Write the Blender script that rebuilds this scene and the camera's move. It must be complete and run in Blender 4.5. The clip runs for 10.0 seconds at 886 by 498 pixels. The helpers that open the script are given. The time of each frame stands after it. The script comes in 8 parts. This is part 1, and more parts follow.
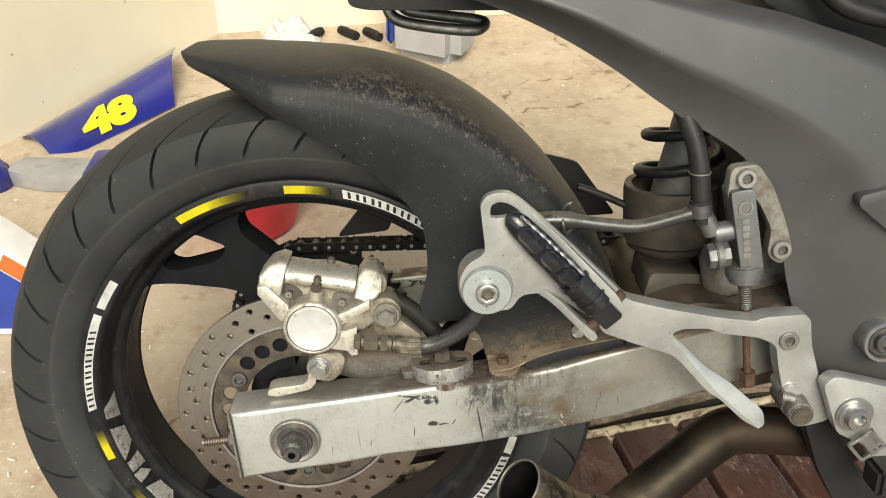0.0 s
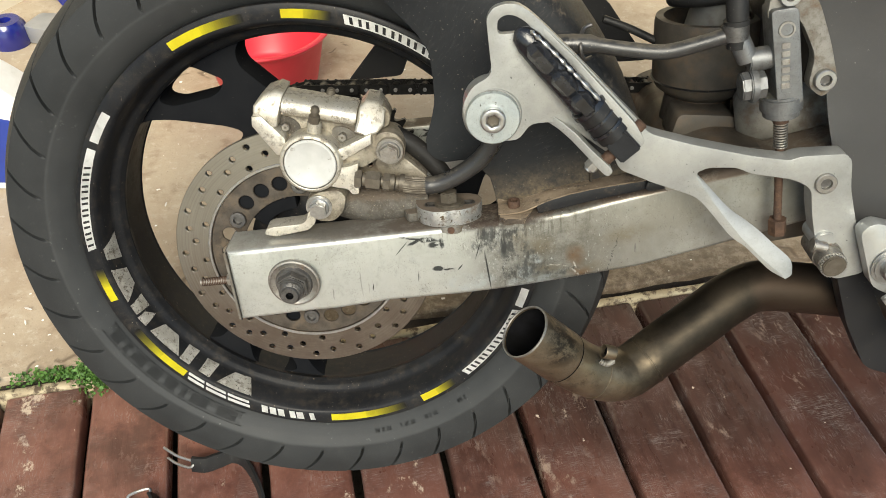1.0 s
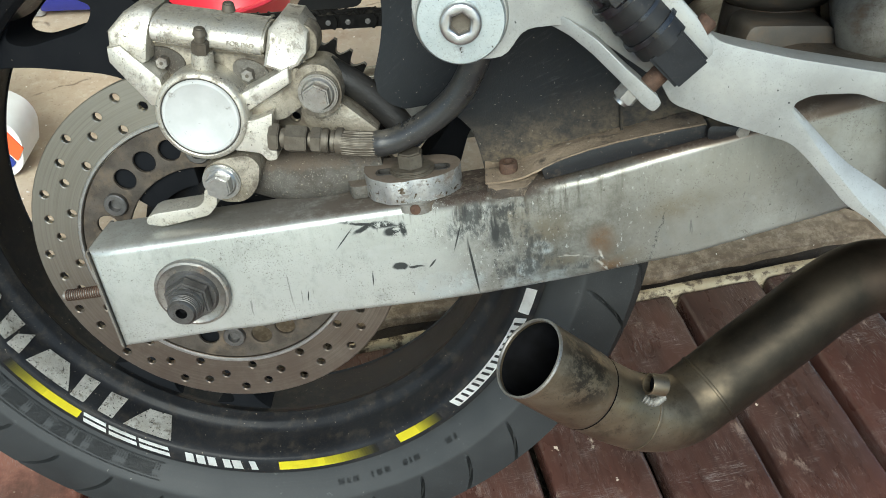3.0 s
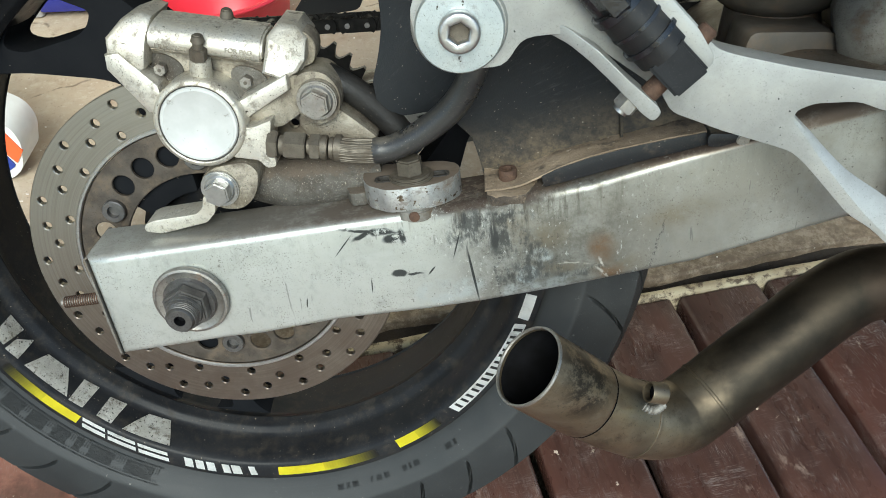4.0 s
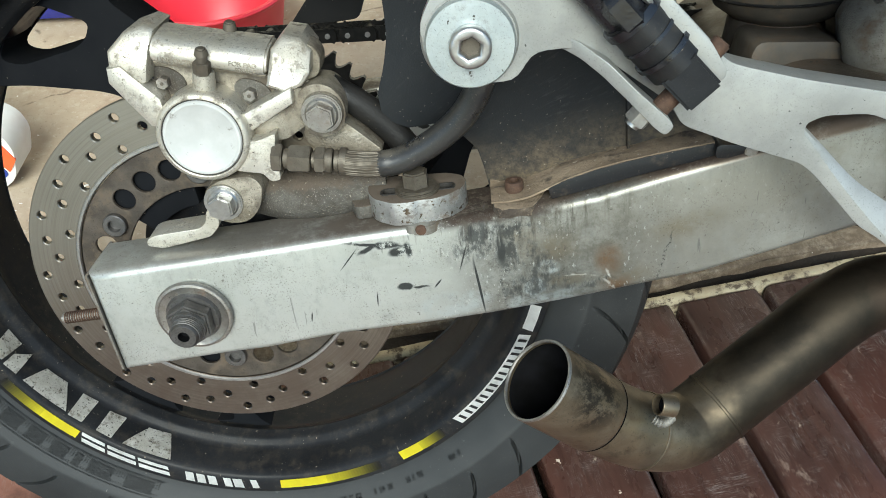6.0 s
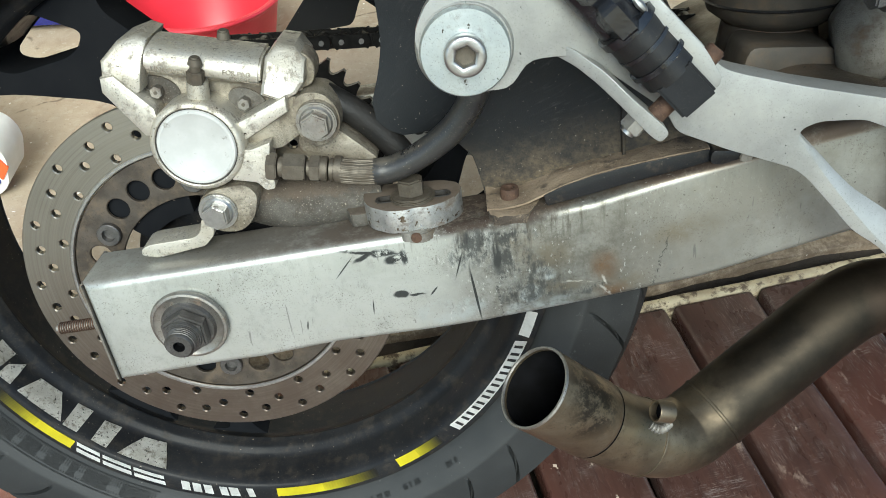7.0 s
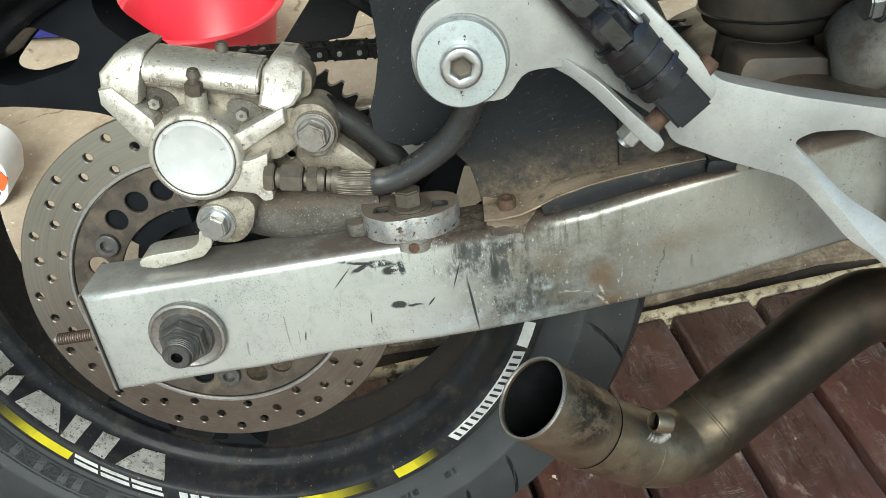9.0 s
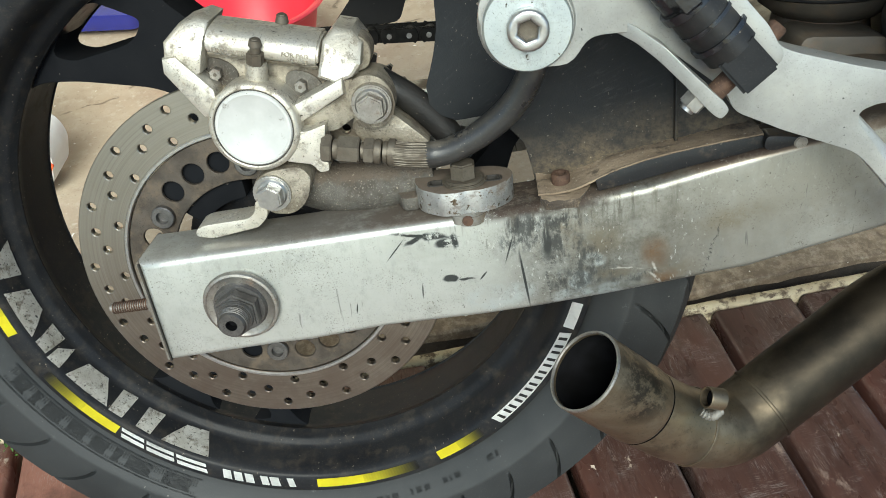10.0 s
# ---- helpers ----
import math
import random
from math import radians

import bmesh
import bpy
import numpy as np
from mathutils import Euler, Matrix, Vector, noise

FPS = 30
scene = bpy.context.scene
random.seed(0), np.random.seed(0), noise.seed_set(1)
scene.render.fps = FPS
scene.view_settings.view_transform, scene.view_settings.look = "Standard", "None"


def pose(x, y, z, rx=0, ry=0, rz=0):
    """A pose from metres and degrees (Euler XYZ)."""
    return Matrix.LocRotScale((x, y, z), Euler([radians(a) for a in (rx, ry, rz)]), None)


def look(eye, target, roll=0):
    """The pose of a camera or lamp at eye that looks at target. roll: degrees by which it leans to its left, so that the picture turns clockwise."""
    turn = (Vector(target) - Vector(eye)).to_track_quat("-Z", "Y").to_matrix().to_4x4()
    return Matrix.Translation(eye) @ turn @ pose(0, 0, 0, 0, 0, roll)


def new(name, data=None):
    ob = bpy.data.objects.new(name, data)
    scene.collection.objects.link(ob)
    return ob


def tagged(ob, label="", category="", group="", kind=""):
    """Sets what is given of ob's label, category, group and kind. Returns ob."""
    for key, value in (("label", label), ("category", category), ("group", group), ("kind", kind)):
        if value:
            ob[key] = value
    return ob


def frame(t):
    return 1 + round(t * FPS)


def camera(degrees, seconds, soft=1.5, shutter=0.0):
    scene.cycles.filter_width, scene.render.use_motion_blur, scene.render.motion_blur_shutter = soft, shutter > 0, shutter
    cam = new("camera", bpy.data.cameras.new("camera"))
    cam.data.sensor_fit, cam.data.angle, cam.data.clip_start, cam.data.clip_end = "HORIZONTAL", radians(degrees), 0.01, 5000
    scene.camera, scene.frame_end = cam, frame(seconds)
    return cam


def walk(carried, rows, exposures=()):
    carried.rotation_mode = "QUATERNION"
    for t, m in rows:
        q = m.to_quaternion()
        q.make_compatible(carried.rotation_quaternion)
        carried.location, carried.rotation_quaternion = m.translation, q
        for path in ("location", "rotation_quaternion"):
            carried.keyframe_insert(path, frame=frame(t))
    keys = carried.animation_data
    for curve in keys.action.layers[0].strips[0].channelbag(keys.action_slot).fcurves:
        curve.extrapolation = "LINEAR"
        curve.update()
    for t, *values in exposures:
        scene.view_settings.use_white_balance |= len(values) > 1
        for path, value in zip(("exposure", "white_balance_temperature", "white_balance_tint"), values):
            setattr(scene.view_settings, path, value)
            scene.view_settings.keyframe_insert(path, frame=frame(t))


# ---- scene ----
cam = camera(56.500, 10.0, soft=0.95)
PATH = [
    (0, 0.0977, -0.6698, 0.9551, 53.387, -1.569, -2.354),
    (0.5, 0.1037, -0.6731, 0.9178, 51.296, -2.232, -1.558),
    (0.7, 0.1152, -0.6703, 0.9, 49.696, -1.499, -0.119),
    (1, 0.1302, -0.6639, 0.8855, 45.914, -0.642, 0.548),
    (1.2, 0.1373, -0.663, 0.8789, 43.627, -0.168, 0.854),
    (1.5, 0.1626, -0.6159, 0.8152, 43.892, 1.272, 1.579),
    (1.7, 0.1718, -0.575, 0.7542, 43.767, 0.933, 1.61),
    (2, 0.1596, -0.5369, 0.7081, 43.233, 0.745, 0.42),
    (2.3, 0.1654, -0.5088, 0.7052, 42.742, 0.853, 1.328),
    (2.5, 0.1672, -0.4908, 0.7136, 43.478, 1.676, 0.601),
    (2.7, 0.1653, -0.4911, 0.7177, 44.906, 1.594, 0.291),
    (4, 0.1664, -0.4853, 0.7222, 44.765, 1.635, 0.329),
    (4.5, 0.1637, -0.4842, 0.7217, 44.956, 1.477, 0.344),
    (5, 0.1575, -0.4846, 0.7211, 44.973, 1.38, 0.041),
    (5.5, 0.1571, -0.4809, 0.7231, 44.805, 1.434, -0.162),
    (7, 0.156, -0.4751, 0.7256, 45.063, 1.474, -1.008),
    (7.5, 0.1572, -0.474, 0.7273, 45.085, 1.623, -1.072),
    (8, 0.1576, -0.4769, 0.7269, 45.637, 1.642, -1.155),
    (8.5, 0.1593, -0.4736, 0.7285, 45.455, 1.653, -1.05),
    (9, 0.1575, -0.4758, 0.7261, 45.794, 1.553, -1.082),
    (9.2, 0.1554, -0.4769, 0.7259, 45.794, 1.553, -1.082),
    (9.5, 0.1365, -0.4865, 0.7241, 46.073, 1.452, -0.527),
    (10, 0.1394, -0.4922, 0.713, 46.454, 2.02, 0.763),
]
EXPOSURES = [(0.0, 0.56, 6960, 4), (1.0, 0.56, 6780, 4), (1.5, 0.68, 6400, 1), (2.0, 0.63, 6130, 0), (2.6, 0.56, 5950, -2), (3.8, 0.54, 5890, -2), (6.0, 0.54, 5910, -2), (10.0, 0.58, 6040, -2)]
walk(cam, [(t, pose(x, y, z, a, b, c)) for t, x, y, z, a, b, c in PATH], EXPOSURES)

# ---- daylight ----
world = bpy.data.worlds.new("world")
scene.world = world
world.use_nodes = True
wn = world.node_tree
sky = wn.nodes.new("ShaderNodeTexSky")
sky.sky_type, sky.sun_disc = "NISHITA", False
sky.sun_elevation, sky.sun_rotation = radians(42), radians(180)
wn.links.new(sky.outputs[0], wn.nodes["Background"].inputs[0])
wn.nodes["Background"].inputs[1].default_value = 0.125
sun_data = bpy.data.lights.new("sun", "SUN")
sun_data.energy, sun_data.angle, sun_data.color = 3.7, radians(34), (1.0, 0.93, 0.83)
sun = new("sun", sun_data)
sun.matrix_world = look((0.0, -2.8, 2.6), (0, 0, 0))


# ---- materials ----
def nodes_of(name):
    m = bpy.data.materials.new(name)
    m.use_nodes = True
    t = m.node_tree
    b = t.nodes["Principled BSDF"]
    return m, t, b


def noise_node(t, vec, scale, detail=4.0, rough=0.6, stretch=None):
    if stretch:
        mp = t.nodes.new("ShaderNodeMapping")
        mp.inputs["Scale"].default_value = stretch
        t.links.new(vec, mp.inputs["Vector"])
        vec = mp.outputs[0]
    n = t.nodes.new("ShaderNodeTexNoise")
    n.inputs["Scale"].default_value = scale
    n.inputs["Detail"].default_value = detail
    n.inputs["Roughness"].default_value = rough
    t.links.new(vec, n.inputs["Vector"])
    return n.outputs["Fac"]


def ramp(t, fac, lo, hi, a=0.0, b=1.0):
    r = t.nodes.new("ShaderNodeMapRange")
    r.interpolation_type = "SMOOTHSTEP"
    for k, v in (("From Min", lo), ("From Max", hi), ("To Min", a), ("To Max", b)):
        r.inputs[k].default_value = v
    t.links.new(fac, r.inputs["Value"])
    return r.outputs[0]


def math_node(t, op, a, b=None):
    n = t.nodes.new("ShaderNodeMath")
    n.operation = op
    for i, v in enumerate((a, b)):
        if v is None:
            continue
        if isinstance(v, (int, float)):
            n.inputs[i].default_value = v
        else:
            t.links.new(v, n.inputs[i])
    return n.outputs[0]


def mix(t, fac, a, b):
    n = t.nodes.new("ShaderNodeMix")
    n.data_type = "RGBA"
    if isinstance(fac, (int, float)):
        n.inputs[0].default_value = fac
    else:
        t.links.new(fac, n.inputs[0])
    for i, v in ((6, a), (7, b)):
        if isinstance(v, tuple):
            n.inputs[i].default_value = (*v, 1)
        else:
            t.links.new(v, n.inputs[i])
    return n.outputs[2]


def bump(t, b, height, strength, distance):
    n = t.nodes.new("ShaderNodeBump")
    n.inputs["Strength"].default_value = strength
    n.inputs["Distance"].default_value = distance
    t.links.new(height, n.inputs["Height"])
    t.links.new(n.outputs[0], b.inputs["Normal"])


def coords(t, which="Object"):
    return t.nodes.new("ShaderNodeTexCoord").outputs[which]


def surface(name, c1, c2=None, scale=40, rough=0.5, rough2=None, metal=0.0, dirt=None, dirt_scale=60, dirt_at=(0.55, 0.7), dirt_rough=0.85,
            bump_scale=300, bump_strength=0.15, bump_distance=0.001, stretch=None, specks=None, coat=0.0, dirt_max=1.0, sheen=0.5, grit=None, settled=None):
    """A worn surface: two colours mixed by a broad noise, dirt in patches, fine relief, and pale specks."""
    m, t, b = nodes_of(name)
    vec = coords(t)
    n1 = noise_node(t, vec, scale, 5, 0.6, stretch)
    col = mix(t, ramp(t, n1, 0.3, 0.7), c1, c2 or tuple(0.75 * v for v in c1))
    ro = ramp(t, n1, 0.3, 0.7, rough, rough2 if rough2 is not None else min(1, rough * 1.3))
    me = None
    if dirt:
        d = ramp(t, noise_node(t, vec, dirt_scale, 8, 0.7), dirt_at[0], dirt_at[1], 0.0, dirt_max)
        col = mix(t, d, col, dirt)
        rr = t.nodes.new("ShaderNodeMix")
        t.links.new(d, rr.inputs[0]), t.links.new(ro, rr.inputs[2])
        rr.inputs[3].default_value = dirt_rough
        ro = rr.outputs[0]
        if metal:
            me = ramp(t, d, 0, 1, metal, metal * 0.2)
    if grit:
        g = ramp(t, noise_node(t, vec, 1100, 3, 0.7), 0.56, 0.68, 0, grit[1])
        g = math_node(t, "MULTIPLY", g, ramp(t, noise_node(t, vec, 48, 5, 0.7), 0.36, 0.60, 0.2, 1.0))
        col = mix(t, g, col, grit[0])
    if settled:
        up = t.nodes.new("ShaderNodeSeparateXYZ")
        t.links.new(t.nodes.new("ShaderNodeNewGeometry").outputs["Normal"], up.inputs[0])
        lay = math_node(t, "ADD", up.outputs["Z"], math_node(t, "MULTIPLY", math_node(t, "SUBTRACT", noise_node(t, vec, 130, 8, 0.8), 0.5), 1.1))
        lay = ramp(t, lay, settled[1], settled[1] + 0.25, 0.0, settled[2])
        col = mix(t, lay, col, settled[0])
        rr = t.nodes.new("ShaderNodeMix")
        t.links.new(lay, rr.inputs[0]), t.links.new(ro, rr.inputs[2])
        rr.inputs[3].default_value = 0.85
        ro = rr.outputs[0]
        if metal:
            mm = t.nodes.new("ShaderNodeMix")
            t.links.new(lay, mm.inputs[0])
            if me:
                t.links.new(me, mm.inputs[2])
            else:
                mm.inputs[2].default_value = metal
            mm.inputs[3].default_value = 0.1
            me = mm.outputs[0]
    if specks:
        s = ramp(t, noise_node(t, vec, specks[1], 2, 0.5), specks[2], specks[2] + 0.03)
        col = mix(t, s, col, specks[0])
    t.links.new(col, b.inputs["Base Color"])
    t.links.new(ro, b.inputs["Roughness"])
    if me:
        t.links.new(me, b.inputs["Metallic"])
    else:
        b.inputs["Metallic"].default_value = metal
    b.inputs["Coat Weight"].default_value = coat
    b.inputs["Specular IOR Level"].default_value = sheen
    if bump_strength:
        bump(t, b, noise_node(t, vec, bump_scale, 6, 0.65, stretch), bump_strength, bump_distance)
    return m


def tyre_material():
    """Black rubber: a wall paler than the tread, with scuffs that run round it."""
    m, t, b = nodes_of("tyre_rubber")
    vec = coords(t)
    sep = t.nodes.new("ShaderNodeSeparateXYZ")
    t.links.new(vec, sep.inputs[0])
    X, Z = sep.outputs["X"], sep.outputs["Z"]
    r = math_node(t, "SQRT", math_node(t, "ADD", math_node(t, "MULTIPLY", X, X), math_node(t, "MULTIPLY", Z, Z)))
    n1 = noise_node(t, vec, 12, 5, 0.6)
    wall = mix(t, ramp(t, n1, 0.3, 0.7), (0.0295, 0.0315, 0.0322), (0.0415, 0.0432, 0.0438))
    tread = mix(t, ramp(t, n1, 0.3, 0.7), (0.0170, 0.0183, 0.0190), (0.0255, 0.0270, 0.0277))
    edge = math_node(t, "ADD", r, math_node(t, "MULTIPLY", math_node(t, "SUBTRACT", noise_node(t, vec, 40, 4, 0.6), 0.5), 0.003))
    col = mix(t, ramp(t, edge, 0.2552, 0.2580), wall, tread)
    ring = t.nodes.new("ShaderNodeCombineXYZ")
    t.links.new(r, ring.inputs[0])
    lines = math_node(t, "MULTIPLY", ramp(t, noise_node(t, ring.outputs[0], 900, 4, 0.8), 0.52, 0.68), ramp(t, noise_node(t, vec, 18, 6, 0.7), 0.42, 0.66))
    col = mix(t, math_node(t, "MULTIPLY", lines, 0.45), col, (0.050, 0.052, 0.053))
    dirt = ramp(t, noise_node(t, vec, 16, 8, 0.7), 0.50, 0.85, 0.0, 0.5)
    col = mix(t, dirt, col, (0.046, 0.047, 0.046))
    scuff = math_node(t, "MULTIPLY", ramp(t, noise_node(t, vec, 130, 6, 0.75), 0.60, 0.68), ramp(t, noise_node(t, vec, 9, 4, 0.6), 0.48, 0.60))
    col = mix(t, math_node(t, "MULTIPLY", scuff, 0.7), col, (0.10, 0.10, 0.098))
    grit = math_node(t, "MULTIPLY", ramp(t, noise_node(t, vec, 1100, 3, 0.7), 0.56, 0.68, 0, 0.4), ramp(t, noise_node(t, vec, 48, 5, 0.7), 0.36, 0.60, 0.2, 1.0))
    col = mix(t, grit, col, (0.055, 0.055, 0.053))
    col = mix(t, ramp(t, noise_node(t, vec, 260, 2, 0.5), 0.755, 0.785), col, (0.12, 0.115, 0.105))
    t.links.new(col, b.inputs["Base Color"])
    t.links.new(ramp(t, n1, 0.3, 0.7, 0.50, 0.68), b.inputs["Roughness"])
    b.inputs["Specular IOR Level"].default_value = 0.24
    bump(t, b, noise_node(t, vec, 900, 6, 0.65), 0.25, 0.0005)
    return m


M_TYRE = tyre_material()
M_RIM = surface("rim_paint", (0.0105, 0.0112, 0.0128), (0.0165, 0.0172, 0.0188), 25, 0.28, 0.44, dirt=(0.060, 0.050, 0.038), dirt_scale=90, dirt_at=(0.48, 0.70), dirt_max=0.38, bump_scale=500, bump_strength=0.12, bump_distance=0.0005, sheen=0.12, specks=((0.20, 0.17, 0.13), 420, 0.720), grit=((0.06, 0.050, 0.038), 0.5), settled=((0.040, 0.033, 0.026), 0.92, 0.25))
M_SPOKE = surface("black_spoke_paint", (0.0085, 0.0092, 0.0108), (0.0120, 0.0126, 0.0140), 25, 0.34, 0.46, dirt=(0.05, 0.04, 0.03), dirt_scale=60, dirt_at=(0.60, 0.80), dirt_max=0.10, bump_scale=500, bump_strength=0.12, bump_distance=0.0005, sheen=0.0, specks=((0.14, 0.12, 0.10), 420, 0.73))
M_WHITE_TAPE = surface("white_tape", (0.78, 0.78, 0.76), (0.62, 0.62, 0.6), 60, 0.4, 0.5, dirt=(0.25, 0.23, 0.2), dirt_scale=120, dirt_at=(0.55, 0.75), dirt_max=0.5)
M_YELLOW_TAPE = surface("yellow_tape", (0.78, 0.70, 0.02), (0.70, 0.60, 0.02), 60, 0.4, 0.5)
M_FADE = [surface("yellow_tape_fade", tuple(0.012 + (c - 0.012) * (1 - (i + 0.5) / 20) ** 1.5 for c in (0.74, 0.65, 0.02)), None, 60, 0.4, 0.5) for i in range(20)]
M_GREY_TAPE = surface("worn_grey_tape", (0.64, 0.625, 0.58), (0.46, 0.44, 0.39), 90, 0.45, 0.6, dirt=(0.13, 0.10, 0.065), dirt_scale=150, dirt_at=(0.50, 0.66), dirt_max=0.8, specks=((0.05, 0.045, 0.04), 500, 0.64), grit=((0.08, 0.07, 0.055), 0.7))
M_BLACK_INK = surface("black_ink", (0.012, 0.012, 0.012), (0.02, 0.02, 0.02), 60, 0.5)


def disc_material():
    """Steel worn in fine rings about the axle, brown in places; its reflection, pale above and dark below, is in the
    colour.
    """
    m, t, b = nodes_of("brake_disc_steel")
    vec = coords(t)
    sep = t.nodes.new("ShaderNodeSeparateXYZ")
    t.links.new(vec, sep.inputs[0])
    X, Z = sep.outputs["X"], sep.outputs["Z"]
    r = math_node(t, "SQRT", math_node(t, "ADD", math_node(t, "MULTIPLY", X, X), math_node(t, "MULTIPLY", Z, Z)))
    cmb = t.nodes.new("ShaderNodeCombineXYZ")
    t.links.new(r, cmb.inputs[0])
    rings = noise_node(t, cmb.outputs[0], 620, 5, 0.8)
    wide = noise_node(t, cmb.outputs[0], 130, 3, 0.6)
    n1 = noise_node(t, vec, 18, 6, 0.65)
    col = mix(t, ramp(t, n1, 0.32, 0.68), (0.200, 0.176, 0.145), (0.122, 0.100, 0.079))
    col = mix(t, ramp(t, rings, 0.42, 0.70, 0, 0.60), col, (0.35, 0.32, 0.28))
    col = mix(t, ramp(t, wide, 0.50, 0.68, 0, 0.5), col, (0.15, 0.125, 0.10))
    col = mix(t, ramp(t, noise_node(t, vec, 70, 7, 0.75), 0.58, 0.72, 0, 0.6), col, (0.13, 0.095, 0.065))
    # Paler above and darker below: the mirrored surroundings put into the colour.
    upper_sheen = math_node(t, "MULTIPLY", ramp(t, math_node(t, "ADD", math_node(t, "SUBTRACT", Z, math_node(t, "MULTIPLY", X, 0.5)), math_node(t, "MULTIPLY", math_node(t, "SUBTRACT", n1, 0.5), 0.12)), 0.0, 0.10), ramp(t, rings, 0.30, 0.60, 0.45, 0.8))
    col = mix(t, upper_sheen, col, (0.300, 0.286, 0.245))
    lower_shade = math_node(t, "MULTIPLY", ramp(t, math_node(t, "ADD", Z, math_node(t, "MULTIPLY", math_node(t, "SUBTRACT", n1, 0.5), 0.08)), -0.02, -0.09), ramp(t, noise_node(t, vec, 40, 7, 0.75), 0.35, 0.60, 0.35, 0.75))
    col = mix(t, lower_shade, col, (0.125, 0.098, 0.080))
    t.links.new(col, b.inputs["Base Color"])
    b.inputs["Metallic"].default_value = 0.9
    t.links.new(ramp(t, rings, 0.3, 0.7, 0.28, 0.48), b.inputs["Roughness"])
    bump(t, b, rings, 0.25, 0.0003)
    return m


M_DISC = disc_material()
M_CARRIER = surface("disc_carrier_steel", (0.105, 0.090, 0.075), (0.058, 0.049, 0.040), 60, 0.55, 0.7, metal=0.7, dirt=(0.10, 0.075, 0.05), dirt_scale=70, dirt_at=(0.45, 0.7), grit=((0.04, 0.032, 0.026), 0.8))
M_CALIPER = surface("caliper_silver", (0.66, 0.635, 0.565), (0.47, 0.435, 0.360), 26, 0.36, 0.52, metal=0.72, dirt=(0.085, 0.064, 0.042), dirt_scale=110, dirt_at=(0.50, 0.66), dirt_max=0.75, bump_scale=600, bump_strength=0.45, bump_distance=0.0007, specks=((0.07, 0.058, 0.045), 520, 0.70), grit=((0.085, 0.066, 0.046), 0.9))
M_CASTBACK = surface("grimy_caliper_casting", (0.37, 0.335, 0.270), (0.205, 0.178, 0.132), 40, 0.42, 0.6, metal=0.6, dirt=(0.055, 0.040, 0.027), dirt_scale=60, dirt_at=(0.44, 0.64), dirt_max=0.8, bump_scale=700, bump_strength=0.7, bump_distance=0.0008, grit=((0.05, 0.038, 0.027), 0.9), specks=((0.40, 0.36, 0.29), 360, 0.70))
M_MASTER = surface("grey_cast_cylinder", (0.20, 0.205, 0.205), (0.135, 0.137, 0.135), 60, 0.36, 0.52, metal=0.7, dirt=(0.06, 0.052, 0.043), dirt_scale=60, dirt_at=(0.55, 0.75), dirt_max=0.6, bump_scale=900, bump_strength=0.5, bump_distance=0.0007, grit=((0.05, 0.045, 0.04), 0.8))
M_CAP = surface("piston_cap_white", (0.47, 0.472, 0.455), (0.40, 0.402, 0.385), 50, 0.46, 0.56, dirt=(0.17, 0.155, 0.13), dirt_scale=130, dirt_at=(0.60, 0.70), dirt_max=0.75, bump_scale=300, bump_strength=0.05, specks=((0.12, 0.11, 0.10), 240, 0.74))
M_CAST = surface("dirty_cast_alloy", (0.24, 0.23, 0.205), (0.155, 0.145, 0.125), 50, 0.55, 0.75, metal=0.5, dirt=(0.11, 0.075, 0.045), dirt_scale=50, dirt_at=(0.48, 0.7), bump_scale=900, bump_strength=0.5, bump_distance=0.0008, grit=((0.05, 0.04, 0.03), 0.7))
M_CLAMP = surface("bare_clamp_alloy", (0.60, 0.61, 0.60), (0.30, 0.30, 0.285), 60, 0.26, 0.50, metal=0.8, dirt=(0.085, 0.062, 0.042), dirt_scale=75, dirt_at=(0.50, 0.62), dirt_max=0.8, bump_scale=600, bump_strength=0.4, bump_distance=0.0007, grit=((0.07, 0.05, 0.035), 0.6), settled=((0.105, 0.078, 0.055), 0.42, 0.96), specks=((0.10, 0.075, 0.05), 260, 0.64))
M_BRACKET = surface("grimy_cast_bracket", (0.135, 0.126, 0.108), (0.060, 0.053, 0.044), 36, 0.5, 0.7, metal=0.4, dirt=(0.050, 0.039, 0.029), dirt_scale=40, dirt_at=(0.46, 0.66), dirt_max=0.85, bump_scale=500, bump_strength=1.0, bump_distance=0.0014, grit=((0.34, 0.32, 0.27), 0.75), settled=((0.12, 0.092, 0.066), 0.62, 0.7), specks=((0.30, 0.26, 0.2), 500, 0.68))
M_GAP_DARK = surface("dark_gap_fill", (0.022, 0.021, 0.020), (0.034, 0.031, 0.027), 40, 0.5, 0.65, dirt=(0.10, 0.074, 0.048), dirt_scale=40, dirt_at=(0.52, 0.72), dirt_max=0.7, bump_scale=500, bump_strength=0.6, bump_distance=0.001, sheen=0.35, grit=((0.12, 0.10, 0.08), 0.5))
M_STAY = surface("oily_black_arm", (0.010, 0.0098, 0.0095), (0.018, 0.0165, 0.0150), 40, 0.42, 0.6, dirt=(0.045, 0.036, 0.027), dirt_scale=40, dirt_at=(0.55, 0.75), dirt_max=0.6, bump_scale=500, bump_strength=0.4, bump_distance=0.001, sheen=0.3, specks=((0.16, 0.135, 0.10), 600, 0.73))
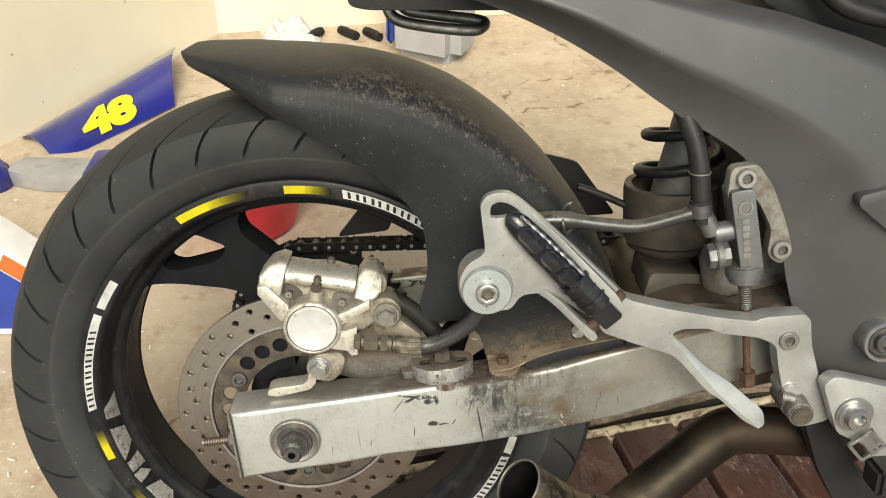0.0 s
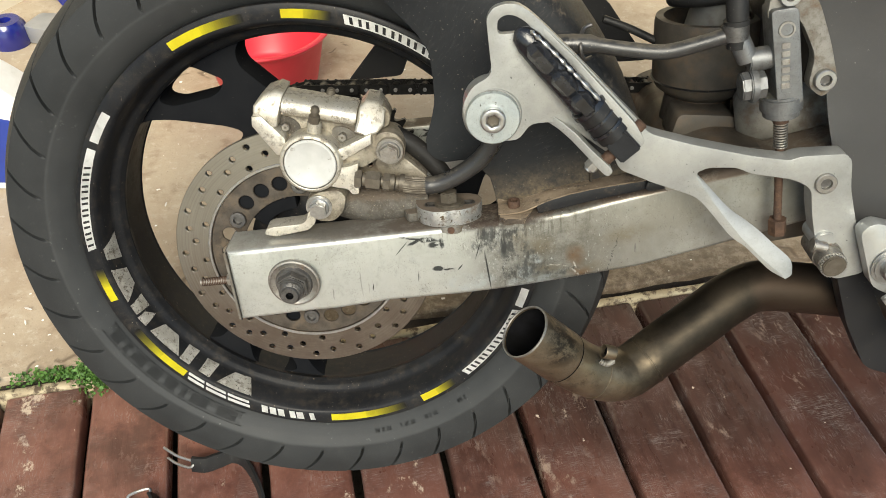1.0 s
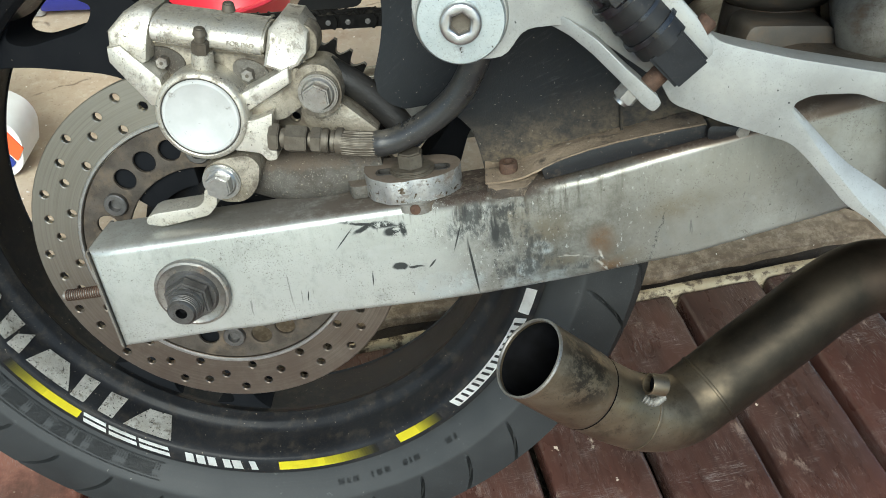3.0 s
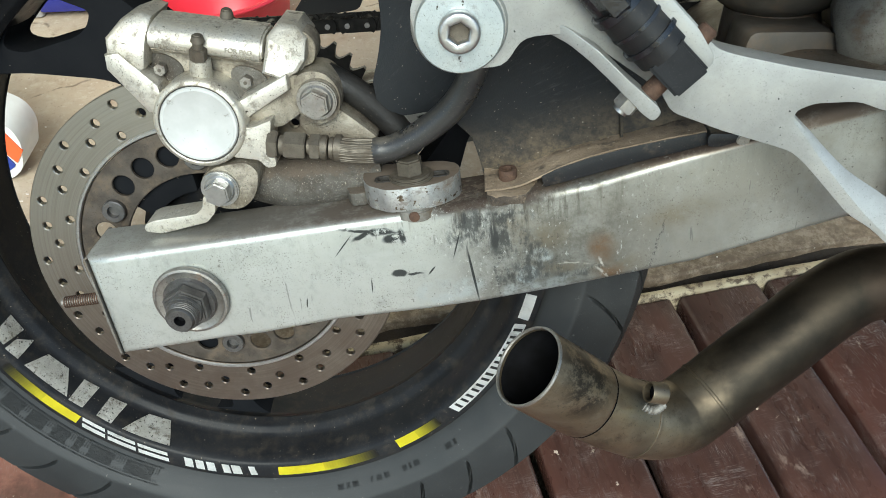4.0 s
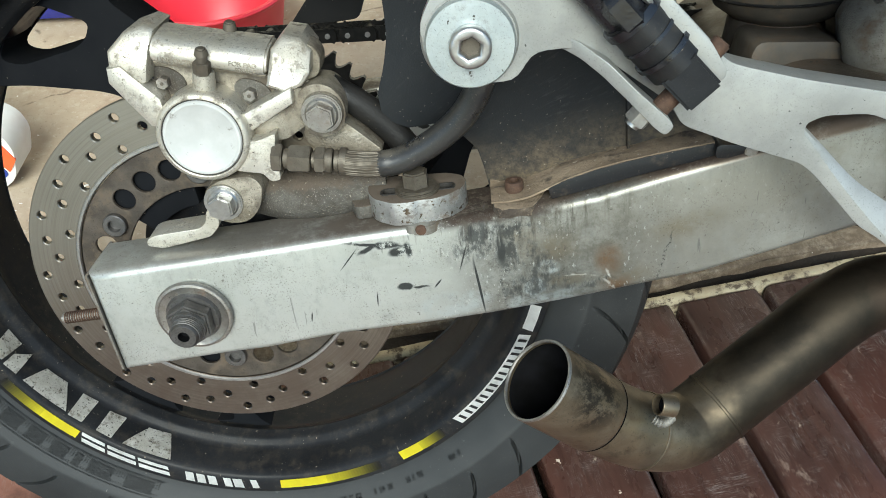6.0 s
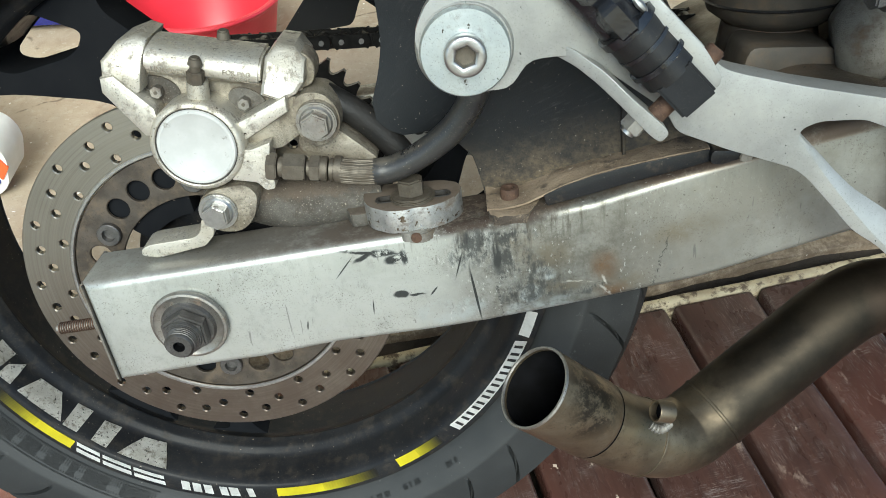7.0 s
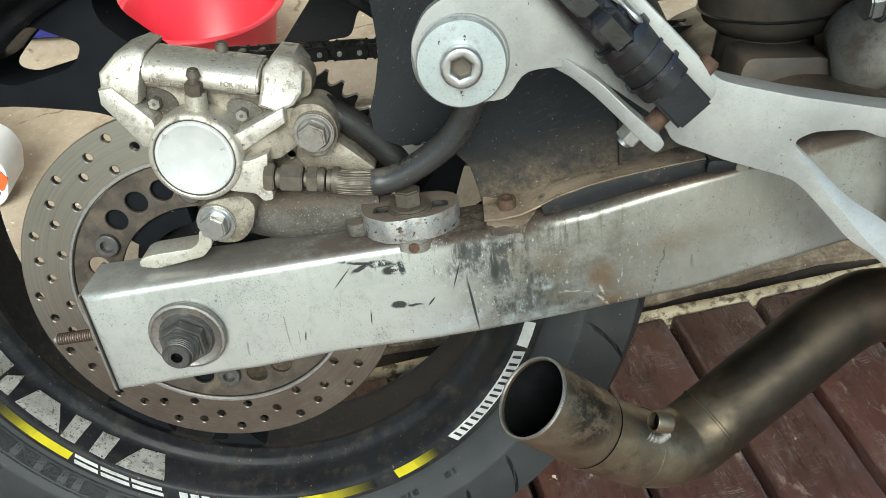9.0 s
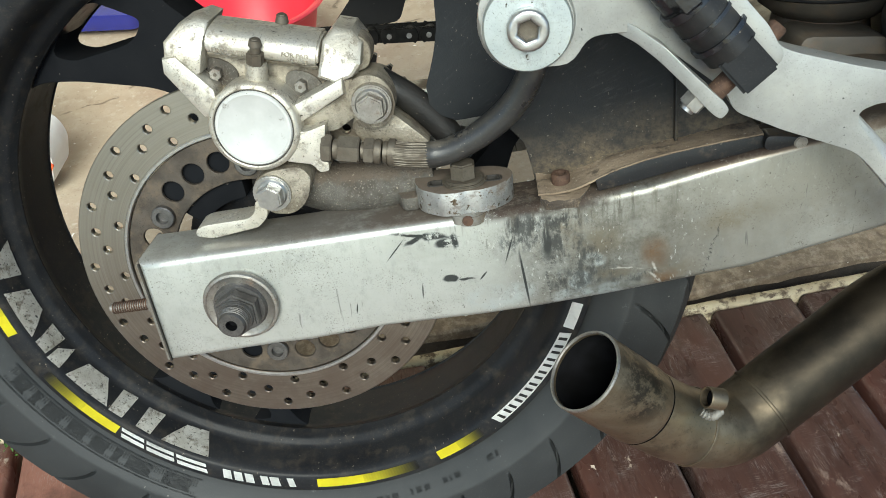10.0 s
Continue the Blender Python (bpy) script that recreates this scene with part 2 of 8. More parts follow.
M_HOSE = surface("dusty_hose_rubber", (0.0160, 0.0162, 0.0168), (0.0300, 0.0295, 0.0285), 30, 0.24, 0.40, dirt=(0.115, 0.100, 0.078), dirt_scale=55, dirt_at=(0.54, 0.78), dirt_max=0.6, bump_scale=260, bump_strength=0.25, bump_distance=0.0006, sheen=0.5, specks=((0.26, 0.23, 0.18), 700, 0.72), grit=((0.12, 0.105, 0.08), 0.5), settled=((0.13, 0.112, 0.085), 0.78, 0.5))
M_HANGER = surface("polished_cast_alloy", (0.405, 0.408, 0.390), (0.285, 0.288, 0.274), 20, 0.28, 0.44, metal=0.48, dirt=(0.15, 0.148, 0.132), dirt_scale=17, dirt_at=(0.44, 0.74), dirt_max=0.6, dirt_rough=0.5, bump_scale=900, bump_strength=0.16, bump_distance=0.0004, specks=((0.05, 0.05, 0.05), 420, 0.735), grit=((0.17, 0.17, 0.157), 0.55))
M_ZINC = surface("zinc_plate", (0.44, 0.48, 0.48), (0.34, 0.375, 0.375), 60, 0.36, 0.5, metal=0.7, dirt=(0.13, 0.120, 0.100), dirt_scale=70, dirt_at=(0.53, 0.68), dirt_max=0.7, grit=((0.15, 0.15, 0.14), 0.6), specks=((0.06, 0.055, 0.045), 300, 0.71))
M_STEEL = surface("bolt_steel", (0.34, 0.33, 0.30), (0.24, 0.22, 0.20), 120, 0.38, 0.55, metal=0.9, dirt=(0.15, 0.09, 0.05), dirt_scale=150, dirt_at=(0.55, 0.72), dirt_max=0.8, grit=((0.06, 0.045, 0.035), 0.8))
M_FITTING = surface("dull_brown_fitting", (0.135, 0.118, 0.092), (0.085, 0.072, 0.055), 120, 0.5, 0.65, metal=0.55, dirt=(0.10, 0.078, 0.055), dirt_scale=120, dirt_at=(0.5, 0.72), dirt_max=0.8, bump_scale=700, bump_strength=0.3, bump_distance=0.0004, grit=((0.05, 0.04, 0.03), 0.8))
M_DARK_STEEL = surface("dark_nut_steel", (0.16, 0.155, 0.15), (0.10, 0.095, 0.09), 120, 0.4, 0.55, metal=0.85, dirt=(0.10, 0.075, 0.05), dirt_scale=150, dirt_at=(0.6, 0.75), dirt_max=0.7, grit=((0.03, 0.026, 0.022), 0.8))
M_BRIGHT = surface("bright_steel", (0.46, 0.46, 0.45), (0.34, 0.335, 0.32), 150, 0.30, 0.42, metal=0.95, dirt=(0.14, 0.11, 0.085), dirt_scale=200, dirt_at=(0.56, 0.72), dirt_max=0.6)
M_RUST = surface("rusty_steel", (0.095, 0.052, 0.032), (0.055, 0.033, 0.023), 150, 0.7, 0.9, metal=0.3, bump_scale=700, bump_strength=0.5, bump_distance=0.0006, grit=((0.16, 0.11, 0.07), 0.6))
M_PLASTIC = surface("dusty_black_plastic", (0.010, 0.0104, 0.0115), (0.016, 0.016, 0.0168), 14, 0.46, 0.6, dirt=(0.12, 0.085, 0.055), dirt_scale=26, dirt_at=(0.55, 0.85), dirt_max=0.45, bump_scale=900, bump_strength=0.3, bump_distance=0.0005, specks=((0.24, 0.21, 0.165), 520, 0.72), sheen=0.3)
M_DUST = surface("brown_dust_crust", (0.275, 0.212, 0.145), (0.165, 0.122, 0.080), 40, 0.9, 1.0, dirt=(0.045, 0.034, 0.025), dirt_scale=60, dirt_at=(0.52, 0.68), dirt_max=0.9, bump_scale=300, bump_strength=0.9, bump_distance=0.0013, grit=((0.055, 0.042, 0.03), 0.85), specks=((0.42, 0.36, 0.28), 420, 0.69))
# Mud crust; the dark base puts the shade of the sides into the colour.
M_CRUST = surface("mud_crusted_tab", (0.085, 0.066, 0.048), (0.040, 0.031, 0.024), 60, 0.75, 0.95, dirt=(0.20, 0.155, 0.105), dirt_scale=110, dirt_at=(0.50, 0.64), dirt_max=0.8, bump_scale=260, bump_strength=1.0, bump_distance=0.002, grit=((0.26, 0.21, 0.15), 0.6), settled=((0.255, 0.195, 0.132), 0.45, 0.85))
M_BODY = surface("grey_frame_paint", (0.058, 0.058, 0.058), (0.044, 0.044, 0.044), 10, 0.36, 0.48, bump_scale=1500, bump_strength=0.10, bump_distance=0.0003, dirt=(0.10, 0.085, 0.065), dirt_scale=9, dirt_at=(0.56, 0.85), dirt_max=0.35, specks=((0.2, 0.19, 0.17), 420, 0.735), sheen=0.5, grit=((0.09, 0.085, 0.078), 0.35))
M_RUBBER = surface("black_rubber", (0.0095, 0.0096, 0.0104), (0.016, 0.0157, 0.0153), 60, 0.40, 0.56, dirt=(0.07, 0.057, 0.043), dirt_scale=80, dirt_at=(0.58, 0.82), dirt_max=0.4, specks=((0.18, 0.155, 0.125), 520, 0.715), sheen=0.32, grit=((0.06, 0.052, 0.043), 0.35))
M_PEG = surface("worn_black_peg", (0.0075, 0.008, 0.010), (0.014, 0.015, 0.018), 60, 0.18, 0.34, dirt=(0.28, 0.28, 0.275), dirt_scale=70, dirt_at=(0.665, 0.70), dirt_rough=0.4, dirt_max=0.85, sheen=0.6, bump_scale=160, bump_strength=0.3, bump_distance=0.001)
M_PEGBLOCK = surface("scuffed_black_block", (0.008, 0.0085, 0.010), (0.014, 0.0150, 0.0165), 40, 0.34, 0.5, dirt=(0.24, 0.24, 0.23), dirt_scale=60, dirt_at=(0.66, 0.70), dirt_rough=0.5, dirt_max=0.75, sheen=0.22, grit=((0.05, 0.048, 0.044), 0.4))
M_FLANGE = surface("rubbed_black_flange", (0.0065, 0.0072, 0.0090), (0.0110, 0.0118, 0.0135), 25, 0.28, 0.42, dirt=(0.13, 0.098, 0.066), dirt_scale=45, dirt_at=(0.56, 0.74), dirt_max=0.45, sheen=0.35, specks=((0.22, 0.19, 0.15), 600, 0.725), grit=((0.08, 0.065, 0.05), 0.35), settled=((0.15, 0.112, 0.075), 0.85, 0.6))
M_ENGINE = surface("oily_dirty_metal", (0.075, 0.066, 0.058), (0.040, 0.036, 0.032), 30, 0.5, 0.7, metal=0.3, dirt=(0.13, 0.085, 0.05), dirt_scale=30, dirt_at=(0.5, 0.72), dirt_max=0.7, bump_scale=400, bump_strength=0.4, bump_distance=0.001, sheen=0.3)
M_CUP = surface("dusty_brown_plastic", (0.070, 0.061, 0.050), (0.038, 0.034, 0.028), 30, 0.42, 0.6, dirt=(0.11, 0.078, 0.05), dirt_scale=45, dirt_at=(0.46, 0.70), dirt_max=0.7, sheen=0.4, grit=((0.10, 0.08, 0.06), 0.5))
M_BRIDGE = surface("dusty_brown_casting", (0.105, 0.090, 0.072), (0.055, 0.046, 0.037), 22, 0.42, 0.6, metal=0.5, dirt=(0.10, 0.068, 0.042), dirt_scale=24, dirt_at=(0.46, 0.68), dirt_max=0.8, bump_scale=300, bump_strength=0.4, bump_distance=0.001, grit=((0.05, 0.04, 0.03), 0.6), specks=((0.03, 0.028, 0.025), 160, 0.70))
M_SHOCK = surface("dull_grey_damper", (0.20, 0.195, 0.175), (0.14, 0.135, 0.12), 30, 0.5, 0.65, metal=0.4, dirt=(0.09, 0.07, 0.05), dirt_scale=35, dirt_at=(0.5, 0.75), dirt_max=0.6)
M_CHAIN = surface("black_chain", (0.012, 0.012, 0.012), (0.02, 0.019, 0.018), 200, 0.35, 0.5, metal=0.6, sheen=0.3)
M_PIN = surface("chain_pin_steel", (0.5, 0.5, 0.5), (0.35, 0.34, 0.33), 200, 0.3, 0.4, metal=0.9)
M_BLUE = surface("blue_gloss_paint", (0.011, 0.018, 0.19), (0.009, 0.013, 0.135), 9, 0.16, 0.26, coat=0.6, bump_strength=0.02, specks=((0.5, 0.5, 0.52), 120, 0.76))
M_SILVER = surface("silver_gloss_paint", (0.42, 0.43, 0.45), (0.34, 0.35, 0.37), 12, 0.28, 0.4, metal=0.5, dirt=(0.22, 0.17, 0.13), dirt_scale=25, dirt_at=(0.55, 0.72), dirt_max=0.6)
M_WHITE = surface("white_plastic", (0.75, 0.75, 0.73), (0.66, 0.65, 0.62), 20, 0.4, 0.5, dirt=(0.4, 0.36, 0.3), dirt_scale=30, dirt_at=(0.6, 0.8), dirt_max=0.4)
M_ORANGE = surface("orange_label", (0.85, 0.13, 0.03), (0.78, 0.11, 0.03), 20, 0.4, 0.5)
M_LABEL_BLUE = surface("blue_label", (0.02, 0.05, 0.30), (0.02, 0.04, 0.24), 20, 0.4, 0.5)
M_RED = surface("red_plastic", (0.72, 0.035, 0.06), (0.66, 0.03, 0.05), 10, 0.35, 0.45, bump_strength=0.02, dirt=(0.4, 0.05, 0.05), dirt_scale=12, dirt_at=(0.6, 0.8), dirt_max=0.4)
M_GREY_BOX = surface("grey_plastic", (0.33, 0.33, 0.33), (0.28, 0.28, 0.28), 14, 0.5, 0.6)
M_CLOTH = surface("white_cloth", (0.56, 0.55, 0.54), (0.44, 0.43, 0.42), 30, 0.9, 0.95, bump_scale=60, bump_strength=0.6, bump_distance=0.006)
M_LEAF = surface("weed_leaf", (0.085, 0.19, 0.03), (0.04, 0.10, 0.02), 90, 0.6, 0.7)
M_EARTH = surface("dark_earth", (0.05, 0.038, 0.028), (0.03, 0.024, 0.018), 14, 0.95, 1.0, bump_scale=60, bump_strength=0.8, bump_distance=0.01)
# Near-black fill for bores and hollows, their shade put into the colour.
M_HOLE = surface("near_black_hollow", (0.008, 0.008, 0.009), (0.005, 0.005, 0.005), 60, 0.8, 0.9, sheen=0.0)


def swingarm_material():
    """Dull silver paint with brown grime on top, black rubbed marks, stains and scratches."""
    m, t, b = nodes_of("brushed_silver_swingarm")
    vec = coords(t)
    # a wandering copy of the coordinates, for uneven outlines
    wob = t.nodes.new("ShaderNodeTexNoise")
    wob.inputs["Scale"].default_value, wob.inputs["Detail"].default_value = 90, 6
    t.links.new(vec, wob.inputs["Vector"])
    mv = t.nodes.new("ShaderNodeVectorMath")
    mv.operation = "MULTIPLY_ADD"
    t.links.new(wob.outputs["Color"], mv.inputs[0])
    mv.inputs[1].default_value = (0.007, 0.0, 0.007)
    t.links.new(vec, mv.inputs[2])
    sep = t.nodes.new("ShaderNodeSeparateXYZ")
    t.links.new(vec, sep.inputs[0])
    X, Z = sep.outputs["X"], sep.outputs["Z"]

    def mark(x, z, rx, rz, turn=0.0, edge=0.55, straight=False):
        """1 inside an uneven ellipse about (x, z), 0 outside."""
        mp = t.nodes.new("ShaderNodeMapping")
        mp.vector_type = "TEXTURE"
        mp.inputs["Location"].default_value = (x, 0, z) if straight else (x + 0.0035, 0, z + 0.0035)
        mp.inputs["Rotation"].default_value = (0, radians(-turn), 0)
        mp.inputs["Scale"].default_value = (rx, 1000.0, rz)
        t.links.new(vec if straight else mv.outputs[0], mp.inputs["Vector"])
        ln = t.nodes.new("ShaderNodeVectorMath")
        ln.operation = "LENGTH"
        t.links.new(mp.outputs[0], ln.inputs[0])
        return ramp(t, ln.outputs["Value"], edge, 1.1, 1.0, 0.0)

    def many(*marks):
        out = mark(*marks[0])
        for q in marks[1:]:
            out = math_node(t, "MAXIMUM", out, mark(*q))
        return out

    broad = noise_node(t, vec, 12, 6, 0.65)
    fine = noise_node(t, vec, 120, 4, 0.6, (0.25, 1, 1))
    patchy = noise_node(t, vec, 45, 8, 0.75)
    col = mix(t, ramp(t, broad, 0.35, 0.68), (0.465, 0.478, 0.448), (0.375, 0.385, 0.355))
    col = mix(t, ramp(t, fine, 0.45, 0.75, 0, 0.35), col, (0.49, 0.505, 0.49))
    # brown stains on the face
    stain = math_node(t, "MULTIPLY", many((0.254, 0.010, 0.011, 0.014, 0, 0.1), (0.257, -0.007, 0.014, 0.007, 10, 0.1)), ramp(t, patchy, 0.32, 0.58, 0.35, 0.95))
    drab = math_node(t, "MULTIPLY", many((0.264, -0.002, 0.020, 0.010, 10, 0.1), (0.231, -0.002, 0.018, 0.005, 5, 0.1), (0.205, 0.032, 0.020, 0.011, 0, 0.1), (0.217, 0.020, 0.026, 0.015, 5, 0.1), (0.30, 0.03, 0.03, 0.012, 15, 0.1)), ramp(t, patchy, 0.36, 0.60, 0.10, 0.8))
    drab = math_node(t, "MAXIMUM", drab, math_node(t, "MULTIPLY", ramp(t, noise_node(t, vec, 26, 6, 0.7), 0.56, 0.76), ramp(t, X, 0.14, 0.27, 0, 0.4)))
    # Drab film; it also carries the fall of light towards the front.
    film_falloff = math_node(t, "MULTIPLY", ramp(t, X, 0.13, 0.30), ramp(t, noise_node(t, vec, 9, 7, 0.7), 0.30, 0.62, 0.35, 0.85))
    col = mix(t, film_falloff, col, (0.215, 0.205, 0.175))
    soiled = math_node(t, "MULTIPLY", ramp(t, math_node(t, "ABSOLUTE", math_node(t, "SUBTRACT", X, 0.225)), 0.02, 0.085, 1.0, 0.0), ramp(t, noise_node(t, vec, 26, 9, 0.82), 0.34, 0.60, 0.15, 0.85))
    col = mix(t, soiled, col, (0.108, 0.100, 0.082))
    rubbed = math_node(t, "MULTIPLY", many((0.2177, 0.0077, 0.009, 0.005), (0.2086, -0.0055, 0.008, 0.007), (0.229, -0.0155, 0.018, 0.007, 5), (0.158, -0.013, 0.026, 0.010, 3), (0.205, -0.018, 0.018, 0.008, 3)), ramp(t, noise_node(t, vec, 70, 7, 0.75), 0.38, 0.58, 0.1, 0.85))
    col = mix(t, rubbed, col, (0.42, 0.455, 0.45))
    col = mix(t, drab, col, (0.185, 0.160, 0.115))
    col = mix(t, stain, col, (0.165, 0.105, 0.060))
    mott = ramp(t, noise_node(t, vec, 85, 8, 0.8, (1, 1, 0.6)), 0.50, 0.66, 0, 0.35)
    col = mix(t, mott, col, (0.22, 0.225, 0.21))
    # brown grime along the top face
    line_ = math_node(t, "SUBTRACT", Z, math_node(t, "MULTIPLY", X, 0.055))
    line_ = math_node(t, "SUBTRACT", line_, math_node(t, "MULTIPLY", math_node(t, "MAXIMUM", math_node(t, "SUBTRACT", X, 0.21), 0.0), 0.14))
    top = ramp(t, line_, 0.0345, 0.0375)
    forward = ramp(t, X, -0.07, 0.15, 0.30, 1.0)
    col = mix(t, math_node(t, "MULTIPLY", math_node(t, "MULTIPLY", ramp(t, line_, 0.0335, 0.0365), forward), ramp(t, patchy, 0.30, 0.55, 0.35, 0.85)), col, (0.165, 0.122, 0.088))
    near = ramp(t, math_node(t, "ABSOLUTE", math_node(t, "SUBTRACT", X, 0.20)), 0.09, 0.20, 1.0, 0.55)
    caked = math_node(t, "MULTIPLY", math_node(t, "MULTIPLY", ramp(t, line_, 0.0285, 0.0335), ramp(t, math_node(t, "ABSOLUTE", math_node(t, "SUBTRACT", X, 0.185)), 0.02, 0.055, 1.0, 0.0)), ramp(t, noise_node(t, vec, 120, 8, 0.8), 0.38, 0.52, 0.35, 1.0))
    grime = math_node(t, "MULTIPLY", math_node(t, "MULTIPLY", top, ramp(t, patchy, 0.34, 0.54, 0.35, 1.0)), math_node(t, "MULTIPLY", near, ramp(t, X, -0.02, 0.14, 0.12, 1.0)))
    grime = math_node(t, "MAXIMUM", grime, caked)
    col = mix(t, grime, col, (0.042, 0.030, 0.023))
    # drips below the edge, fine grit, pale chips
    drip = math_node(t, "MULTIPLY", ramp(t, noise_node(t, vec, 210, 5, 0.75, (1, 1, 0.10)), 0.48, 0.64), math_node(t, "MULTIPLY", ramp(t, line_, 0.004, 0.034), ramp(t, math_node(t, "ABSOLUTE", math_node(t, "SUBTRACT", X, 0.20)), 0.02, 0.09, 1.0, 0.12)))
    col = mix(t, math_node(t, "MULTIPLY", drip, 0.85), col, (0.070, 0.060, 0.047))
    grit = math_node(t, "MULTIPLY", ramp(t, noise_node(t, vec, 1000, 3, 0.7), 0.54, 0.70), ramp(t, noise_node(t, vec, 40, 6, 0.7), 0.42, 0.62, 0.10, 0.8))
    col = mix(t, grit, col, (0.105, 0.092, 0.074))
    chips = math_node(t, "MULTIPLY", ramp(t, noise_node(t, vec, 420, 4, 0.7, (1, 1, 0.5)), 0.60, 0.66), math_node(t, "MULTIPLY", ramp(t, noise_node(t, vec, 30, 4, 0.6), 0.46, 0.58), ramp(t, math_node(t, "ABSOLUTE", math_node(t, "SUBTRACT", X, 0.21)), 0.04, 0.09, 1.0, 0.15)))
    col = mix(t, math_node(t, "MULTIPLY", chips, 0.75), col, (0.60, 0.61, 0.58))
    # brown speckle below the clamp and tab
    speck = math_node(t, "MULTIPLY", ramp(t, noise_node(t, vec, 300, 9, 0.88), 0.50, 0.60), math_node(t, "MULTIPLY", ramp(t, math_node(t, "ABSOLUTE", math_node(t, "SUBTRACT", X, 0.205)), 0.012, 0.040, 1.0, 0.0), ramp(t, noise_node(t, vec, 34, 6, 0.75), 0.40, 0.56)))
    col = mix(t, math_node(t, "MULTIPLY", speck, 0.85), col, (0.045, 0.038, 0.031))
    # grey and black rubbed marks
    smear = many((0.190, 0.024, 0.010, 0.014), (0.200, 0.018, 0.014, 0.010, 30), (0.214, 0.008, 0.013, 0.010, -20), (0.222, -0.003, 0.012, 0.007, 20), (0.168, 0.026, 0.009, 0.012), (0.240, -0.006, 0.018, 0.004, 12), (0.192, 0.034, 0.026, 0.008), (0.178, 0.030, 0.012, 0.016), (0.205, -0.004, 0.020, 0.010, 15))
    streaks = ramp(t, noise_node(t, vec, 110, 6, 0.75, (1.5, 1, 0.7)), 0.42, 0.58)
    smear = math_node(t, "MULTIPLY", math_node(t, "MULTIPLY", smear, streaks), 0.85)
    black = math_node(t, "MULTIPLY", many((0.117, 0.0345, 0.022, 0.0014, -8), (0.122, 0.0335, 0.011, 0.0030, -6), (0.129, 0.0285, 0.007, 0.0035, 20), (0.111, 0.0320, 0.009, 0.0022, 25), (0.134, 0.0300, 0.0025, 0.006, 0)), ramp(t, noise_node(t, vec, 160, 6, 0.75), 0.40, 0.50))
    black = math_node(t, "MAXIMUM", black, many((0.1305, 0.0025, 0.0052, 0.0030, 0, 0.75), (0.140, 0.0020, 0.0055, 0.0012, 5), (0.1749, -0.0024, 0.0009, 0.023, 7, 0.6, True), (0.150, 0.003, 0.0007, 0.004, -40, 0.6, True), (0.1667, 0.0195, 0.0006, 0.011, -17, 0.5, True), (0.0985, 0.026, 0.0005, 0.010, -40, 0.5, True), (0.0700, -0.012, 0.0005, 0.004, -10, 0.6, True), (0.112, -0.004, 0.0005, 0.006, -4, 0.5, True)))
    rub = math_node(t, "MULTIPLY", many((0.1890, 0.026, 0.0050, 0.021, 4, 0.45), (0.1735, 0.036, 0.010, 0.007, 0, 0.4)), ramp(t, noise_node(t, vec, 170, 6, 0.75, (1.4, 1, 0.12)), 0.40, 0.56, 0.10, 0.95))
    dots = math_node(t, "MULTIPLY", many((0.1895, -0.007, 0.0013, 0.018, 9, 0.6), (0.286, 0.009, 0.0011, 0.021, -15, 0.6), (0.191, 0.012, 0.006, 0.012, 0, 0.3)), ramp(t, noise_node(t, vec, 420, 5, 0.8), 0.47, 0.55))
    smear = math_node(t, "MAXIMUM", smear, math_node(t, "MAXIMUM", rub, math_node(t, "MULTIPLY", dots, 0.8)))
    col = mix(t, smear, col, (0.024, 0.025, 0.024))
    curl = math_node(t, "MULTIPLY", many((0.2553, -0.0080, 0.0090, 0.0012, -38, 0.3), (0.2530, 0.0000, 0.0010, 0.005, 20, 0.3), (0.236, 0.0005, 0.012, 0.0007, -4, 0.3)), ramp(t, noise_node(t, vec, 300, 4, 0.7), 0.38, 0.52))
    col = mix(t, math_node(t, "MULTIPLY", curl, 0.85), col, (0.52, 0.50, 0.45))
    col = mix(t, math_node(t, "MULTIPLY", black, 0.95), col, (0.010, 0.011, 0.011))
    # pale worn spots and scratches
    scratch = ramp(t, noise_node(t, vec, 55, 3, 0.5, (6, 1, 0.7)), 0.70, 0.74, 0, 0.5)
    col = mix(t, scratch, col, (0.10, 0.10, 0.095))
    specks = ramp(t, noise_node(t, vec, 380, 2, 0.5), 0.72, 0.76, 0, 0.6)
    col = mix(t, specks, col, (0.09, 0.08, 0.07))
    t.links.new(col, b.inputs["Base Color"])
    dull = math_node(t, "MAXIMUM", grime, math_node(t, "MAXIMUM", smear, black))
    t.links.new(ramp(t, dull, 0, 1, 0.6, 0.1), b.inputs["Metallic"])
    b.inputs["Specular IOR Level"].default_value = 0.2
    t.links.new(ramp(t, math_node(t, "ADD", math_node(t, "MULTIPLY", broad, 0.3), dull), 0.1, 1.0, 0.38, 0.8), b.inputs["Roughness"])
    bump(t, b, math_node(t, "ADD", noise_node(t, vec, 500, 5, 0.7), math_node(t, "MULTIPLY", grime, patchy)), 0.14, 0.0006)
    return m


